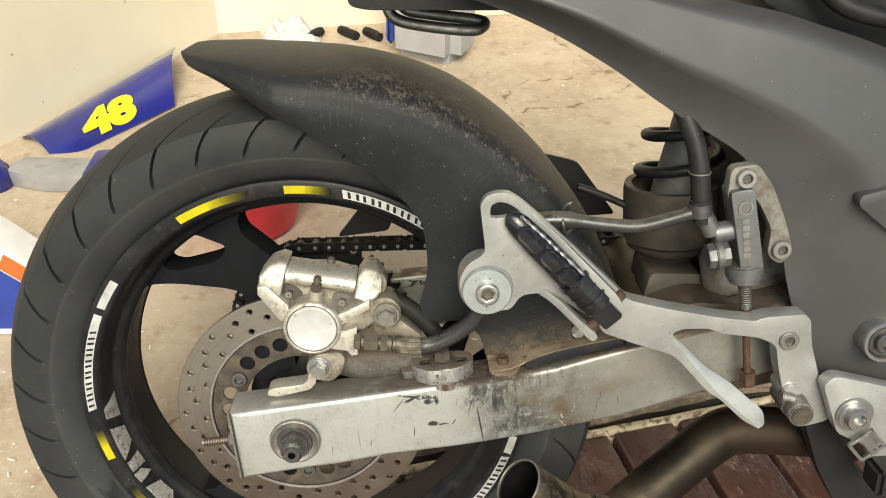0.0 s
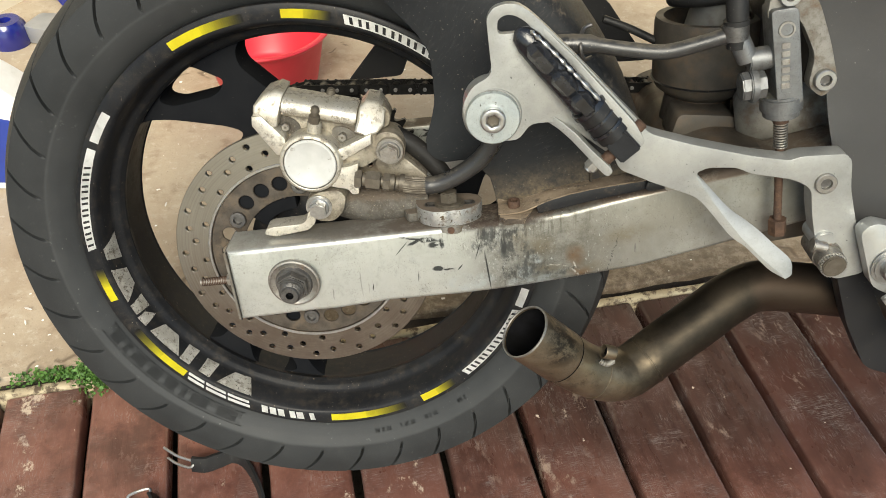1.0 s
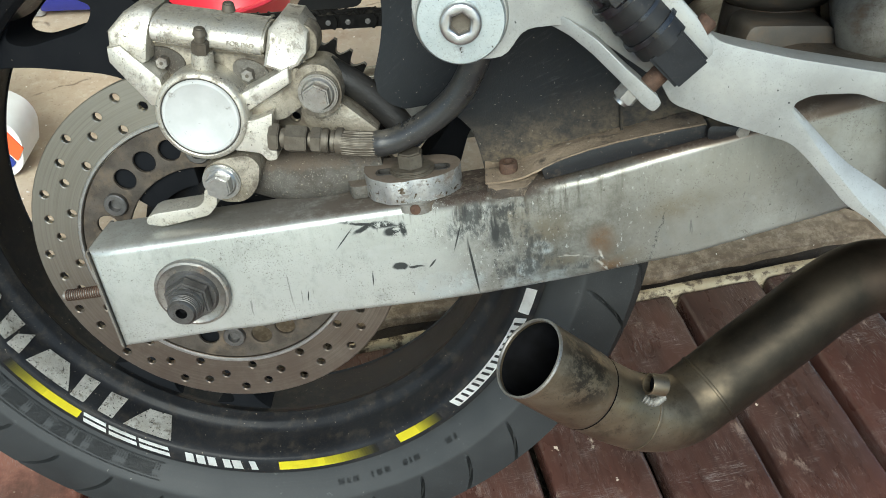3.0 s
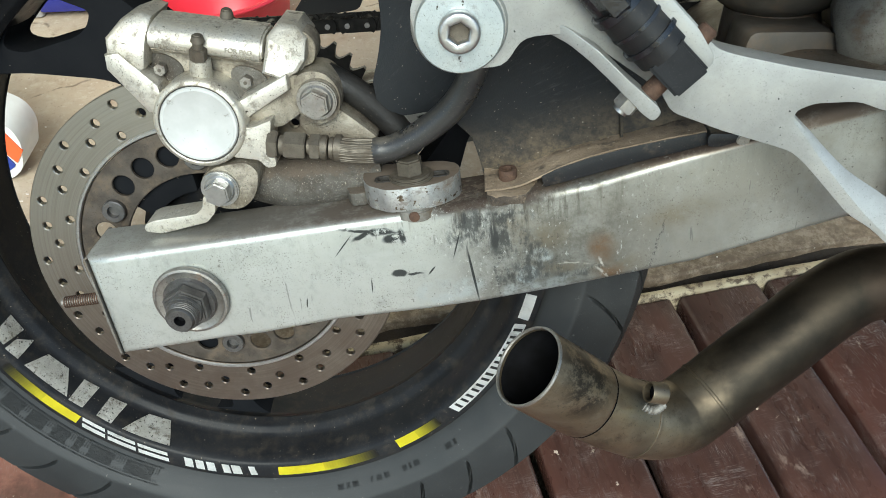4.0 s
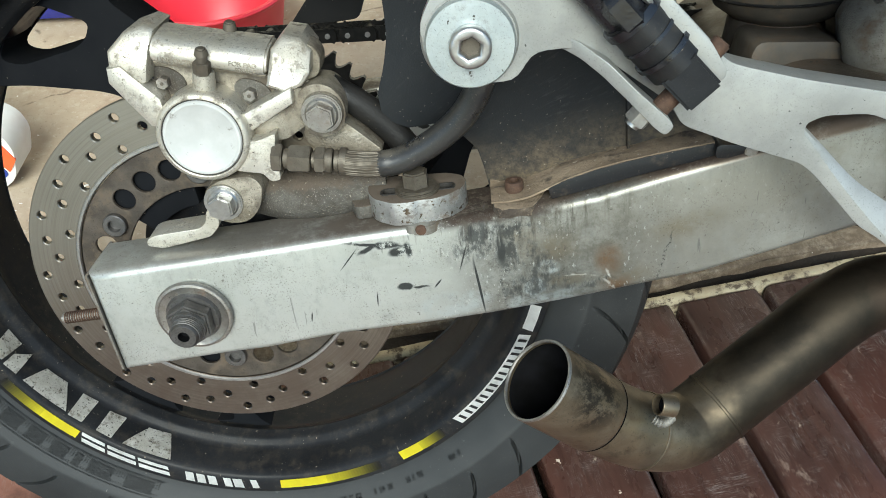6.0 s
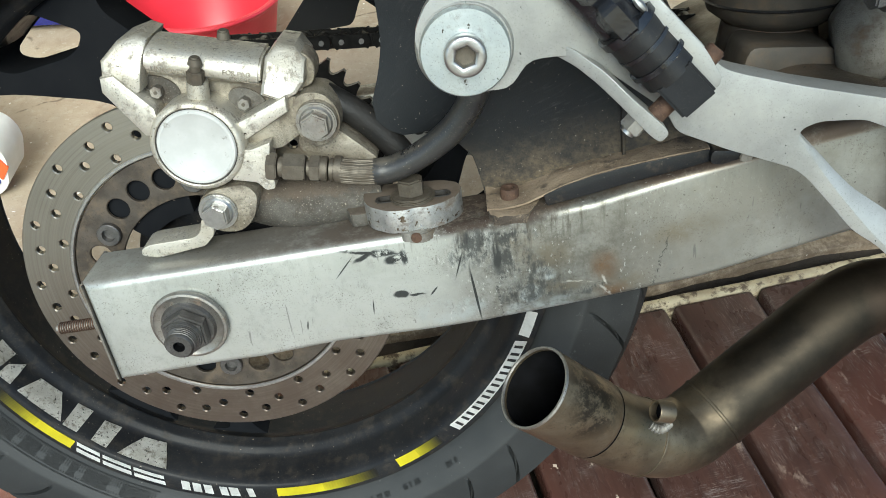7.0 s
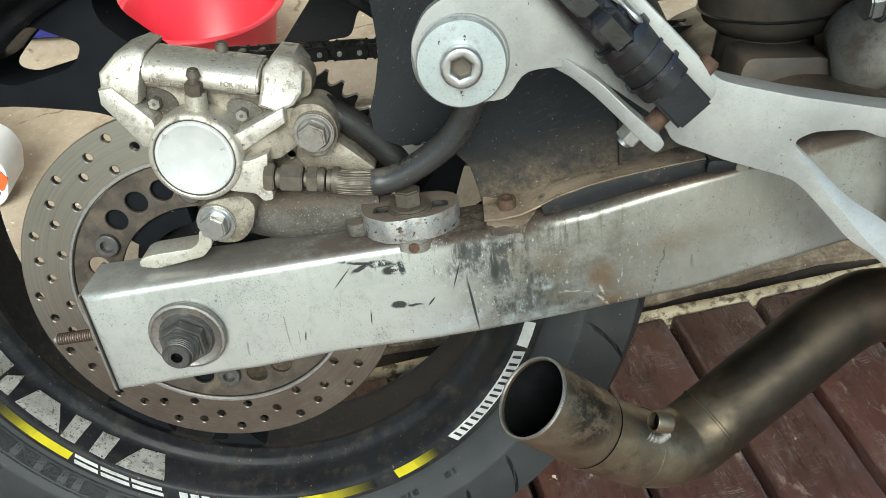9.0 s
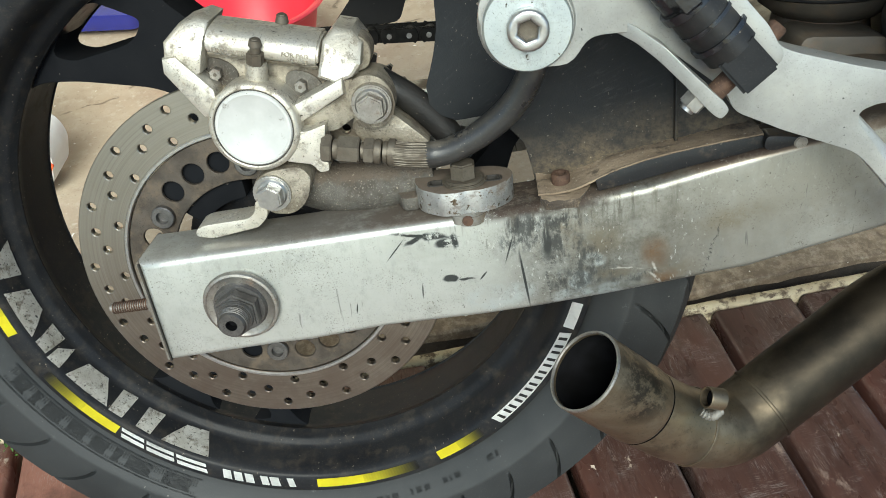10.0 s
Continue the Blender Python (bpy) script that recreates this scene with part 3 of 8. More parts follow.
def hugger_material():
    """Black plastic with dried mud on its crown, dust low down, and fine pale specks."""
    m, t, b = nodes_of("muddy_black_plastic")
    vec = coords(t)
    sep = t.nodes.new("ShaderNodeSeparateXYZ")
    t.links.new(vec, sep.inputs[0])
    X, Y, Z = sep.outputs["X"], sep.outputs["Y"], sep.outputs["Z"]
    r = math_node(t, "SQRT", math_node(t, "ADD", math_node(t, "MULTIPLY", X, X), math_node(t, "MULTIPLY", Z, Z)))
    n1 = noise_node(t, vec, 14, 5, 0.6)
    col = mix(t, ramp(t, n1, 0.3, 0.7), (0.0108, 0.0122, 0.0138), (0.0175, 0.0190, 0.0205))
    crust = math_node(t, "ADD", math_node(t, "MULTIPLY", noise_node(t, vec, 420, 6, 0.8, (1, 0.5, 0.6)), 0.62), math_node(t, "MULTIPLY", noise_node(t, vec, 70, 6, 0.7), 0.38))
    band = math_node(t, "MULTIPLY", ramp(t, r, 0.272, 0.344), ramp(t, X, -0.03, 0.08, 0.1, 1.0))
    band = math_node(t, "MULTIPLY", band, ramp(t, Y, 0.03, -0.04, 0.3, 1.0))
    level = math_node(t, "SUBTRACT", crust, math_node(t, "MULTIPLY", math_node(t, "SUBTRACT", 1.0, band), 0.22))
    mud = ramp(t, level, 0.466, 0.575, 0.0, 0.62)
    low = ramp(t, math_node(t, "SUBTRACT", Z, math_node(t, "MULTIPLY", X, 0.20)), 0.064, 0.008, 0.0, 1.0)
    dust = math_node(t, "MULTIPLY", math_node(t, "POWER", low, 1.7), math_node(t, "MULTIPLY", ramp(t, noise_node(t, vec, 30, 8, 0.75), 0.36, 0.60, 0.15, 1.0), ramp(t, noise_node(t, vec, 300, 5, 0.8), 0.36, 0.58, 0.45, 1.0)))
    haze = math_node(t, "MULTIPLY", ramp(t, noise_node(t, vec, 20, 7, 0.7), 0.50, 0.75, 0, 0.10), ramp(t, r, 0.22, 0.34, 0.3, 1.0))
    col = mix(t, haze, col, (0.085, 0.065, 0.045))
    around = t.nodes.new("ShaderNodeCombineXYZ")
    t.links.new(math_node(t, "ARCTAN2", Z, X), around.inputs[0])
    t.links.new(math_node(t, "MULTIPLY", r, 0.6), around.inputs[1])
    runs = math_node(t, "MULTIPLY", ramp(t, noise_node(t, around.outputs[0], 130, 6, 0.75), 0.50, 0.72), ramp(t, noise_node(t, vec, 16, 6, 0.7), 0.40, 0.64))
    col = mix(t, math_node(t, "MULTIPLY", runs, 0.40), col, (0.075, 0.074, 0.070))
    col = mix(t, dust, col, (0.125, 0.098, 0.066))
    col = mix(t, mud, col, (0.145, 0.120, 0.092))
    small = math_node(t, "MAXIMUM", ramp(t, noise_node(t, vec, 650, 2, 0.5), 0.715, 0.75), ramp(t, noise_node(t, vec, 230, 2, 0.5), 0.765, 0.785))
    col = mix(t, math_node(t, "MULTIPLY", small, 0.75), col, (0.27, 0.235, 0.19))
    t.links.new(col, b.inputs["Base Color"])
    t.links.new(ramp(t, math_node(t, "ADD", mud, math_node(t, "ADD", dust, math_node(t, "MULTIPLY", n1, 0.2))), 0.05, 0.9, 0.50, 0.9), b.inputs["Roughness"])
    b.inputs["Specular IOR Level"].default_value = 0.2
    bump(t, b, math_node(t, "ADD", noise_node(t, vec, 900, 5, 0.7), math_node(t, "MULTIPLY", mud, 2.0)), 0.35, 0.0006)
    return m


def exhaust_material():
    """Brushed stainless, straw-gold at the mouth; the straight run blackened by heat, and darker still for the dark
    that it mirrors.
    """
    m, t, b = nodes_of("heat_tinted_exhaust_steel")
    vec = coords(t)
    sep = t.nodes.new("ShaderNodeSeparateXYZ")
    t.links.new(vec, sep.inputs[0])
    n = noise_node(t, vec, 16, 5, 0.6)
    X = math_node(t, "ADD", sep.outputs["X"], math_node(t, "MULTIPLY", math_node(t, "SUBTRACT", noise_node(t, vec, 22, 5, 0.6), 0.5), 0.09))
    brush = noise_node(t, vec, 150, 4, 0.7, (0.25, 1, 1))
    col = mix(t, ramp(t, n, 0.32, 0.66), (0.255, 0.200, 0.130), (0.155, 0.122, 0.082))
    col = mix(t, ramp(t, brush, 0.40, 0.70, 0, 0.45), col, (0.25, 0.215, 0.16))
    # Heat tint, with the dark reflection of the run also put into the colour.
    heat = ramp(t, X, 0.280, 0.335, 0.0, 0.96)
    
    
    col = mix(t, ramp(t, math_node(t, "ABSOLUTE", math_node(t, "SUBTRACT", X, 0.268)), 0.0, 0.020, 0.55, 0.0), col, (0.10, 0.085, 0.062))
    col = mix(t, ramp(t, noise_node(t, vec, 38, 8, 0.78), 0.52, 0.70, 0, 0.75), col, (0.075, 0.056, 0.038))
    col = mix(t, heat, col, mix(t, ramp(t, noise_node(t, vec, 24, 6, 0.7), 0.35, 0.68), (0.0135, 0.0118, 0.0090), (0.034, 0.027, 0.019)))
    col = mix(t, ramp(t, X, 0.412, 0.445, 0.0, 0.8), col, (0.058, 0.041, 0.029))
    soot = math_node(t, "MULTIPLY", ramp(t, math_node(t, "ABSOLUTE", math_node(t, "SUBTRACT", sep.outputs["X"], 0.238)), 0.006, 0.020, 1.0, 0.0), math_node(t, "MULTIPLY", ramp(t, sep.outputs["Z"], -0.062, -0.045), ramp(t, noise_node(t, vec, 120, 7, 0.8, (0.5, 1, 1)), 0.40, 0.56)))
    col = mix(t, math_node(t, "MULTIPLY", soot, 0.85), col, (0.020, 0.018, 0.016))
    col = mix(t, ramp(t, noise_node(t, vec, 700, 3, 0.7), 0.58, 0.70, 0, 0.5), col, (0.05, 0.04, 0.03))
    t.links.new(col, b.inputs["Base Color"])
    b.inputs["Metallic"].default_value = 0.85
    t.links.new(math_node(t, "ADD", ramp(t, math_node(t, "ADD", math_node(t, "MULTIPLY", brush, 0.5), math_node(t, "MULTIPLY", n, 0.5)), 0.3, 0.7, 0.30, 0.50), math_node(t, "MULTIPLY", heat, 0.13)), b.inputs["Roughness"])
    bump(t, b, math_node(t, "ADD", noise_node(t, vec, 350, 5, 0.7), math_node(t, "MULTIPLY", brush, 0.8)), 0.14, 0.0004)
    return m


def wood_material():
    m, t, b = nodes_of("stained_deck_wood")
    vec = coords(t)
    info = t.nodes.new("ShaderNodeObjectInfo")
    off = t.nodes.new("ShaderNodeVectorMath")
    off.operation = "MULTIPLY_ADD"
    cmb = t.nodes.new("ShaderNodeCombineXYZ")
    for i in range(3):
        t.links.new(info.outputs["Random"], cmb.inputs[i])
    t.links.new(cmb.outputs[0], off.inputs[0])
    off.inputs[1].default_value = (7.3, 11.1, 5.7)
    t.links.new(vec, off.inputs[2])
    v = off.outputs[0]
    grain = noise_node(t, v, 60, 6, 0.7, (1, 0.05, 1))
    patch = noise_node(t, v, 9, 5, 0.65, (1, 0.5, 1))
    col = mix(t, ramp(t, grain, 0.32, 0.7), (0.055, 0.0280, 0.0225), (0.021, 0.0110, 0.0097))
    col = mix(t, ramp(t, patch, 0.42, 0.66, 0, 0.6), col, (0.068, 0.032, 0.025))
    col = mix(t, ramp(t, info.outputs["Random"], 0, 1, 0.0, 0.5), col, (0.042, 0.022, 0.0185))
    col = mix(t, ramp(t, noise_node(t, v, 6, 4, 0.6, (1, 0.6, 1)), 0.46, 0.66, 0, 0.55), col, (0.076, 0.031, 0.024))
    wear = ramp(t, noise_node(t, v, 34, 9, 0.8, (1, 0.45, 1)), 0.57, 0.68)
    col = mix(t, math_node(t, "MULTIPLY", wear, 0.55), col, (0.24, 0.175, 0.14))
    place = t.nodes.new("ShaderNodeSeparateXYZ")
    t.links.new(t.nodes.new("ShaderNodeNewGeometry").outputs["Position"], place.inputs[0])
    # Paler boards out from the bike: stronger light there put into the colour.
    open_light = math_node(t, "MULTIPLY", math_node(t, "MAXIMUM", ramp(t, place.outputs["X"], 0.26, -0.12), ramp(t, place.outputs["Y"], -0.05, -0.20, 0.0, 0.75)), ramp(t, noise_node(t, v, 11, 8, 0.75), 0.34, 0.60, 0.25, 0.85))
    col = mix(t, open_light, col, (0.205, 0.090, 0.066))
    scuff = math_node(t, "MULTIPLY", ramp(t, noise_node(t, v, 900, 5, 0.8, (1, 0.10, 1)), 0.50, 0.68), ramp(t, noise_node(t, v, 22, 6, 0.7), 0.45, 0.66))
    cross = math_node(t, "MULTIPLY", ramp(t, noise_node(t, v, 900, 5, 0.8, (0.08, 1, 1)), 0.48, 0.66), ramp(t, noise_node(t, v, 15, 5, 0.7), 0.47, 0.64))
    col = mix(t, math_node(t, "MULTIPLY", math_node(t, "MAXIMUM", scuff, cross), 0.72), col, (0.23, 0.205, 0.195))
    pale = ramp(t, noise_node(t, v, 62, 3, 0.6), 0.735, 0.76)
    col = mix(t, math_node(t, "MULTIPLY", pale, 0.85), col, (0.55, 0.46, 0.38))
    flake = math_node(t, "MULTIPLY", ramp(t, noise_node(t, v, 30, 7, 0.75, (1, 0.6, 1)), 0.655, 0.70), ramp(t, noise_node(t, v, 140, 5, 0.7), 0.40, 0.55, 0.2, 0.8))
    col = mix(t, flake, col, (0.40, 0.33, 0.27))
    peel = math_node(t, "MULTIPLY", ramp(t, place.outputs["X"], 0.40, 0.10), ramp(t, noise_node(t, v, 19, 8, 0.75, (1, 0.7, 1)), 0.585, 0.645, 0, 0.85))
    col = mix(t, peel, col, (0.50, 0.41, 0.32))
    t.links.new(col, b.inputs["Base Color"])
    t.links.new(ramp(t, math_node(t, "ADD", patch, math_node(t, "MULTIPLY", wear, 0.4)), 0.3, 0.95, 0.20, 0.62), b.inputs["Roughness"])
    bump(t, b, math_node(t, "ADD", grain, math_node(t, "MULTIPLY", noise_node(t, v, 160, 4, 0.6, (1, 0.15, 1)), 0.5)), 0.35, 0.0015)
    return m


def concrete_material():
    m, t, b = nodes_of("stained_concrete")
    vec = coords(t)
    broad = noise_node(t, vec, 3.2, 6, 0.65)
    mid = noise_node(t, vec, 17, 7, 0.7)
    col = mix(t, ramp(t, broad, 0.35, 0.68), (0.44, 0.365, 0.27), (0.33, 0.26, 0.185))
    col = mix(t, ramp(t, mid, 0.52, 0.70, 0, 0.65), col, (0.23, 0.165, 0.11))
    col = mix(t, ramp(t, noise_node(t, vec, 42, 8, 0.8), 0.50, 0.66, 0, 0.55), col, (0.50, 0.44, 0.35))
    col = mix(t, ramp(t, noise_node(t, vec, 70, 5, 0.7), 0.60, 0.70, 0, 0.5), col, (0.60, 0.54, 0.45))
    sep = t.nodes.new("ShaderNodeSeparateXYZ")
    t.links.new(vec, sep.inputs[0])
    off = math_node(t, "SUBTRACT", sep.outputs["Y"], math_node(t, "MULTIPLY", sep.outputs["X"], 0.2211))
    soil = math_node(t, "MULTIPLY", ramp(t, math_node(t, "ADD", off, math_node(t, "MULTIPLY", mid, 0.10)), 0.13, 0.30, 1.0, 0.0), ramp(t, sep.outputs["X"], -0.25, 0.0, 0.25, 1.0))
    col = mix(t, math_node(t, "MULTIPLY", soil, ramp(t, noise_node(t, vec, 55, 8, 0.8), 0.38, 0.58, 0.45, 0.95)), col, (0.115, 0.082, 0.052))
    col = mix(t, ramp(t, noise_node(t, vec, 260, 4, 0.7), 0.60, 0.70, 0, 0.6), col, (0.16, 0.12, 0.085))
    crack = t.nodes.new("ShaderNodeTexVoronoi")
    crack.feature = "DISTANCE_TO_EDGE"
    crack.inputs["Scale"].default_value = 1.9
    warp = t.nodes.new("ShaderNodeVectorMath")
    warp.operation = "MULTIPLY_ADD"
    wn2 = t.nodes.new("ShaderNodeTexNoise")
    wn2.inputs["Scale"].default_value = 9
    t.links.new(vec, wn2.inputs["Vector"])
    t.links.new(wn2.outputs["Color"], warp.inputs[0])
    warp.inputs[1].default_value = (0.14, 0.14, 0)
    t.links.new(vec, warp.inputs[2])
    t.links.new(warp.outputs[0], crack.inputs["Vector"])
    line = math_node(t, "MULTIPLY", ramp(t, crack.outputs["Distance"], 0.0, 0.009, 1, 0), ramp(t, mid, 0.47, 0.56))
    col = mix(t, math_node(t, "MULTIPLY", line, 0.75), col, (0.10, 0.07, 0.045))
    spot = ramp(t, noise_node(t, vec, 75, 2, 0.4), 0.755, 0.77)
    col = mix(t, spot, col, (0.78, 0.76, 0.70))
    t.links.new(col, b.inputs["Base Color"])
    b.inputs["Roughness"].default_value = 0.85
    bump(t, b, math_node(t, "SUBTRACT", noise_node(t, vec, 120, 7, 0.7), math_node(t, "MULTIPLY", line, 0.6)), 0.35, 0.003)
    return m


M_HUGGER = hugger_material()
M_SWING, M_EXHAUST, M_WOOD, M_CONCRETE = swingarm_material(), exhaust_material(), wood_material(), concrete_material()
M_WALL = surface("cream_wall_paint", (0.70, 0.635, 0.495), (0.665, 0.59, 0.455), 3, 0.75, 0.85, dirt=(0.55, 0.44, 0.32), dirt_scale=5, dirt_at=(0.6, 0.85), dirt_max=0.35, bump_scale=60, bump_strength=0.15, bump_distance=0.003, specks=((0.35, 0.28, 0.2), 28, 0.735))
M_SKY_SCREEN = surface("sky_screen_brown", (0.22, 0.19, 0.155), (0.17, 0.145, 0.12), 5, 0.8, 0.9)
M_TRIM = surface("flaking_cream_trim", (0.50, 0.43, 0.29), (0.33, 0.265, 0.17), 26, 0.7, 0.85, dirt=(0.085, 0.06, 0.038), dirt_scale=60, dirt_at=(0.47, 0.60), bump_scale=200, bump_strength=0.6, bump_distance=0.002)


# ---- mesh tools ----
def finish(bm, name, material, parent=None, label="", smooth=40, where=None):
    bmesh.ops.recalc_face_normals(bm, faces=bm.faces)
    me = bpy.data.meshes.new(name)
    bm.to_mesh(me)
    bm.free()
    me.materials.append(material)
    if smooth:
        me.shade_smooth()
        me.set_sharp_from_angle(angle=radians(smooth))
    ob = new(name, me)
    if parent:
        ob.parent = parent
    if where:
        ob.matrix_local = where
    if label:
        ob["label"] = label
    return ob


def part(name, bm, material, parent, label="", smooth=40):
    if parent.parent and parent.parent.parent:
        parent = parent.parent      # thing, part, sub-part, and no further
    return finish(bm, name, material, parent, label, smooth)


def join(*bms):
    out = bms[0]
    for other in bms[1:]:
        me = bpy.data.meshes.new("tmp")
        other.to_mesh(me)
        other.free()
        out.from_mesh(me)
        bpy.data.meshes.remove(me)
    return out


def lathe(profile, segments=96, closed=True, axis="Y", centre=(0, 0, 0)):
    """Turns a profile of (radius, height along the axis) about an axis through centre."""
    bm = bmesh.new()
    rings = []
    for i in range(segments):
        a = 2 * math.pi * i / segments
        ring = []
        for r, h in profile:
            u, v = r * math.cos(a), r * math.sin(a)
            p = {"Y": (u, h, v), "Z": (u, v, h), "X": (h, u, v)}[axis]
            ring.append(bm.verts.new(Vector(p) + Vector(centre)))
        rings.append(ring)
    n = len(profile)
    for i in range(segments):
        a, b = rings[i], rings[(i + 1) % segments]
        for j in range(n if closed else n - 1):
            k = (j + 1) % n
            bm.faces.new((a[j], b[j], b[k], a[k]))
    bmesh.ops.remove_doubles(bm, verts=bm.verts, dist=1e-6)
    return bm


def round_corners(points, radius, steps=4):
    out = []
    n = len(points)
    for i in range(n):
        p, a, b = Vector(points[i]), Vector(points[i - 1]), Vector(points[(i + 1) % n])
        da, db = (a - p), (b - p)
        r = min(radius, da.length * 0.45, db.length * 0.45)
        s, e = p + da.normalized() * r, p + db.normalized() * r
        for k in range(steps + 1):
            f = k / steps
            out.append(tuple(s * (1 - f) ** 2 + p * 2 * f * (1 - f) + e * f * f))
    return out


def circle(x, z, r, n=16, turn=0.0):
    return [(x + r * math.cos(2 * math.pi * i / n + turn), z + r * math.sin(2 * math.pi * i / n + turn)) for i in range(n)]


def plate(outline, y0, y1, holes=(), bevel=0.0, segments=2, shift=None):
    """A plate cut along an outline of (x, z), with holes, from y0 to y1. shift(x, z) gives the y that is added at a place."""
    bm = bmesh.new()
    edges = []
    for loop in (outline, *holes):
        vs = [bm.verts.new((x, y0, z)) for x, z in loop]
        edges += [bm.edges.new((vs[i], vs[(i + 1) % len(vs)])) for i in range(len(vs))]
    bmesh.ops.triangle_fill(bm, use_beauty=True, use_dissolve=False, edges=edges)
    faces = list(bm.faces)
    got = bmesh.ops.extrude_face_region(bm, geom=faces)
    for v in got["geom"]:
        if isinstance(v, bmesh.types.BMVert):
            v.co.y = y1
    bmesh.ops.recalc_face_normals(bm, faces=bm.faces)
    if bevel:
        sharp = [e for e in bm.edges if len(e.link_faces) == 2 and abs(e.verts[0].co.y - e.verts[1].co.y) < 1e-6 and e.calc_face_angle(0) > 0.6]
        bmesh.ops.bevel(bm, geom=sharp, offset=bevel, segments=segments, affect="EDGES", profile=0.5, clamp_overlap=True)
    if shift:
        for v in bm.verts:
            v.co.y += shift(v.co.x, v.co.z)
    return bm


def smooth_path(points, steps=6):
    pts = [Vector(p) for p in points]
    out = []
    for i in range(len(pts) - 1):
        p0, p1, p2, p3 = pts[max(i - 1, 0)], pts[i], pts[i + 1], pts[min(i + 2, len(pts) - 1)]
        for k in range(steps):
            f = k / steps
            out.append(0.5 * (2 * p1 + (p2 - p0) * f + (2 * p0 - 5 * p1 + 4 * p2 - p3) * f * f + (3 * p1 - p0 - 3 * p2 + p3) * f ** 3))
    return out + [pts[-1]]


def tube(path, radius, segments=14, cap=True, flat=None):
    """A tube along a path; radius may be a list. flat: (up, ratio) presses it flat across that direction."""
    bm = bmesh.new()
    pts = [Vector(p) for p in path]
    rads = radius if isinstance(radius, (list, tuple)) else [radius] * len(pts)
    rings, side = [], None
    for i, p in enumerate(pts):
        d = (pts[min(i + 1, len(pts) - 1)] - pts[max(i - 1, 0)]).normalized()
        if side is None:
            side = d.cross(Vector((0, 0, 1)) if abs(d.z) < 0.9 else Vector((1, 0, 0))).normalized()
        side = (side - d * side.dot(d)).normalized()
        up = d.cross(side)
        ring = []
        for k in range(segments):
            a = 2 * math.pi * k / segments
            o = side * math.cos(a) * rads[i] + up * math.sin(a) * rads[i]
            if flat:
                o -= flat[0] * o.dot(flat[0]) * (1 - flat[1])
            ring.append(bm.verts.new(p + o))
        rings.append(ring)
    for a, b in zip(rings, rings[1:]):
        for k in range(segments):
            bm.faces.new((a[k], a[(k + 1) % segments], b[(k + 1) % segments], b[k]))
    if cap:
        bm.faces.new(rings[0]), bm.faces.new(rings[-1])
    return bm


def rod(a, b, r, segments=20, r2=None, bevel=0.0):
    """A cylinder, cone or prism from a to b."""
    a, b = Vector(a), Vector(b)
    bm = bmesh.new()
    bmesh.ops.create_cone(bm, cap_ends=True, segments=segments, radius1=r, radius2=r if r2 is None else r2, depth=(b - a).length)
    if bevel:
        bmesh.ops.bevel(bm, geom=[e for e in bm.edges if e.calc_face_angle(0) > 1.2], offset=bevel, segments=2, affect="EDGES", clamp_overlap=True)
    m = Matrix.Translation((a + b) / 2) @ (b - a).to_track_quat("Z", "Y").to_matrix().to_4x4()
    bmesh.ops.transform(bm, matrix=m, verts=bm.verts)
    return bm


def block(lo, hi, bevel=0.002, turn=None):
    bm = bmesh.new()
    bmesh.ops.create_cube(bm, size=1)
    lo, hi = Vector(lo), Vector(hi)
    for v in bm.verts:
        v.co = Vector(((lo[i] + hi[i]) / 2 + v.co[i] * (hi[i] - lo[i]) for i in range(3)))
    if bevel:
        bmesh.ops.bevel(bm, geom=list(bm.edges), offset=bevel, segments=2, affect="EDGES", clamp_overlap=True)
    if turn:
        bmesh.ops.transform(bm, matrix=turn, verts=bm.verts)
    return bm


def slab(outline, z0, z1, holes=(), bevel=0.0, segments=2):
    """A flat piece cut along an outline of (x, y), from z0 up to z1."""
    bm = plate([(x, -y) for x, y in outline], z0, z1, [[(x, -y) for x, y in h] for h in holes], bevel, segments)
    for v in bm.verts:
        v.co = Vector((v.co.x, -v.co.z, v.co.y))
    return bm


def prism(a, b, section, bevel=0.0, segments=2):
    """A bar from a to b, both (x, z); its section is a loop of (y, height across the bar)."""
    a, b = Vector((a[0], 0, a[1])), Vector((b[0], 0, b[1]))
    u = (b - a).normalized()
    up = Vector((-u.z, 0, u.x))
    bm = bmesh.new()
    rings = [[bm.verts.new(q + up * h + Vector((0, y, 0))) for y, h in section] for q in (a, b)]
    n = len(section)
    for k in range(n):
        bm.faces.new((rings[0][k], rings[0][(k + 1) % n], rings[1][(k + 1) % n], rings[1][k]))
    ends = [bm.faces.new(rings[0]), bm.faces.new(rings[1])]
    bmesh.ops.recalc_face_normals(bm, faces=bm.faces)
    if bevel:
        bmesh.ops.bevel(bm, geom=list({e for f in ends for e in f.edges}), offset=bevel, segments=segments, affect="EDGES", clamp_overlap=True)
    return bm


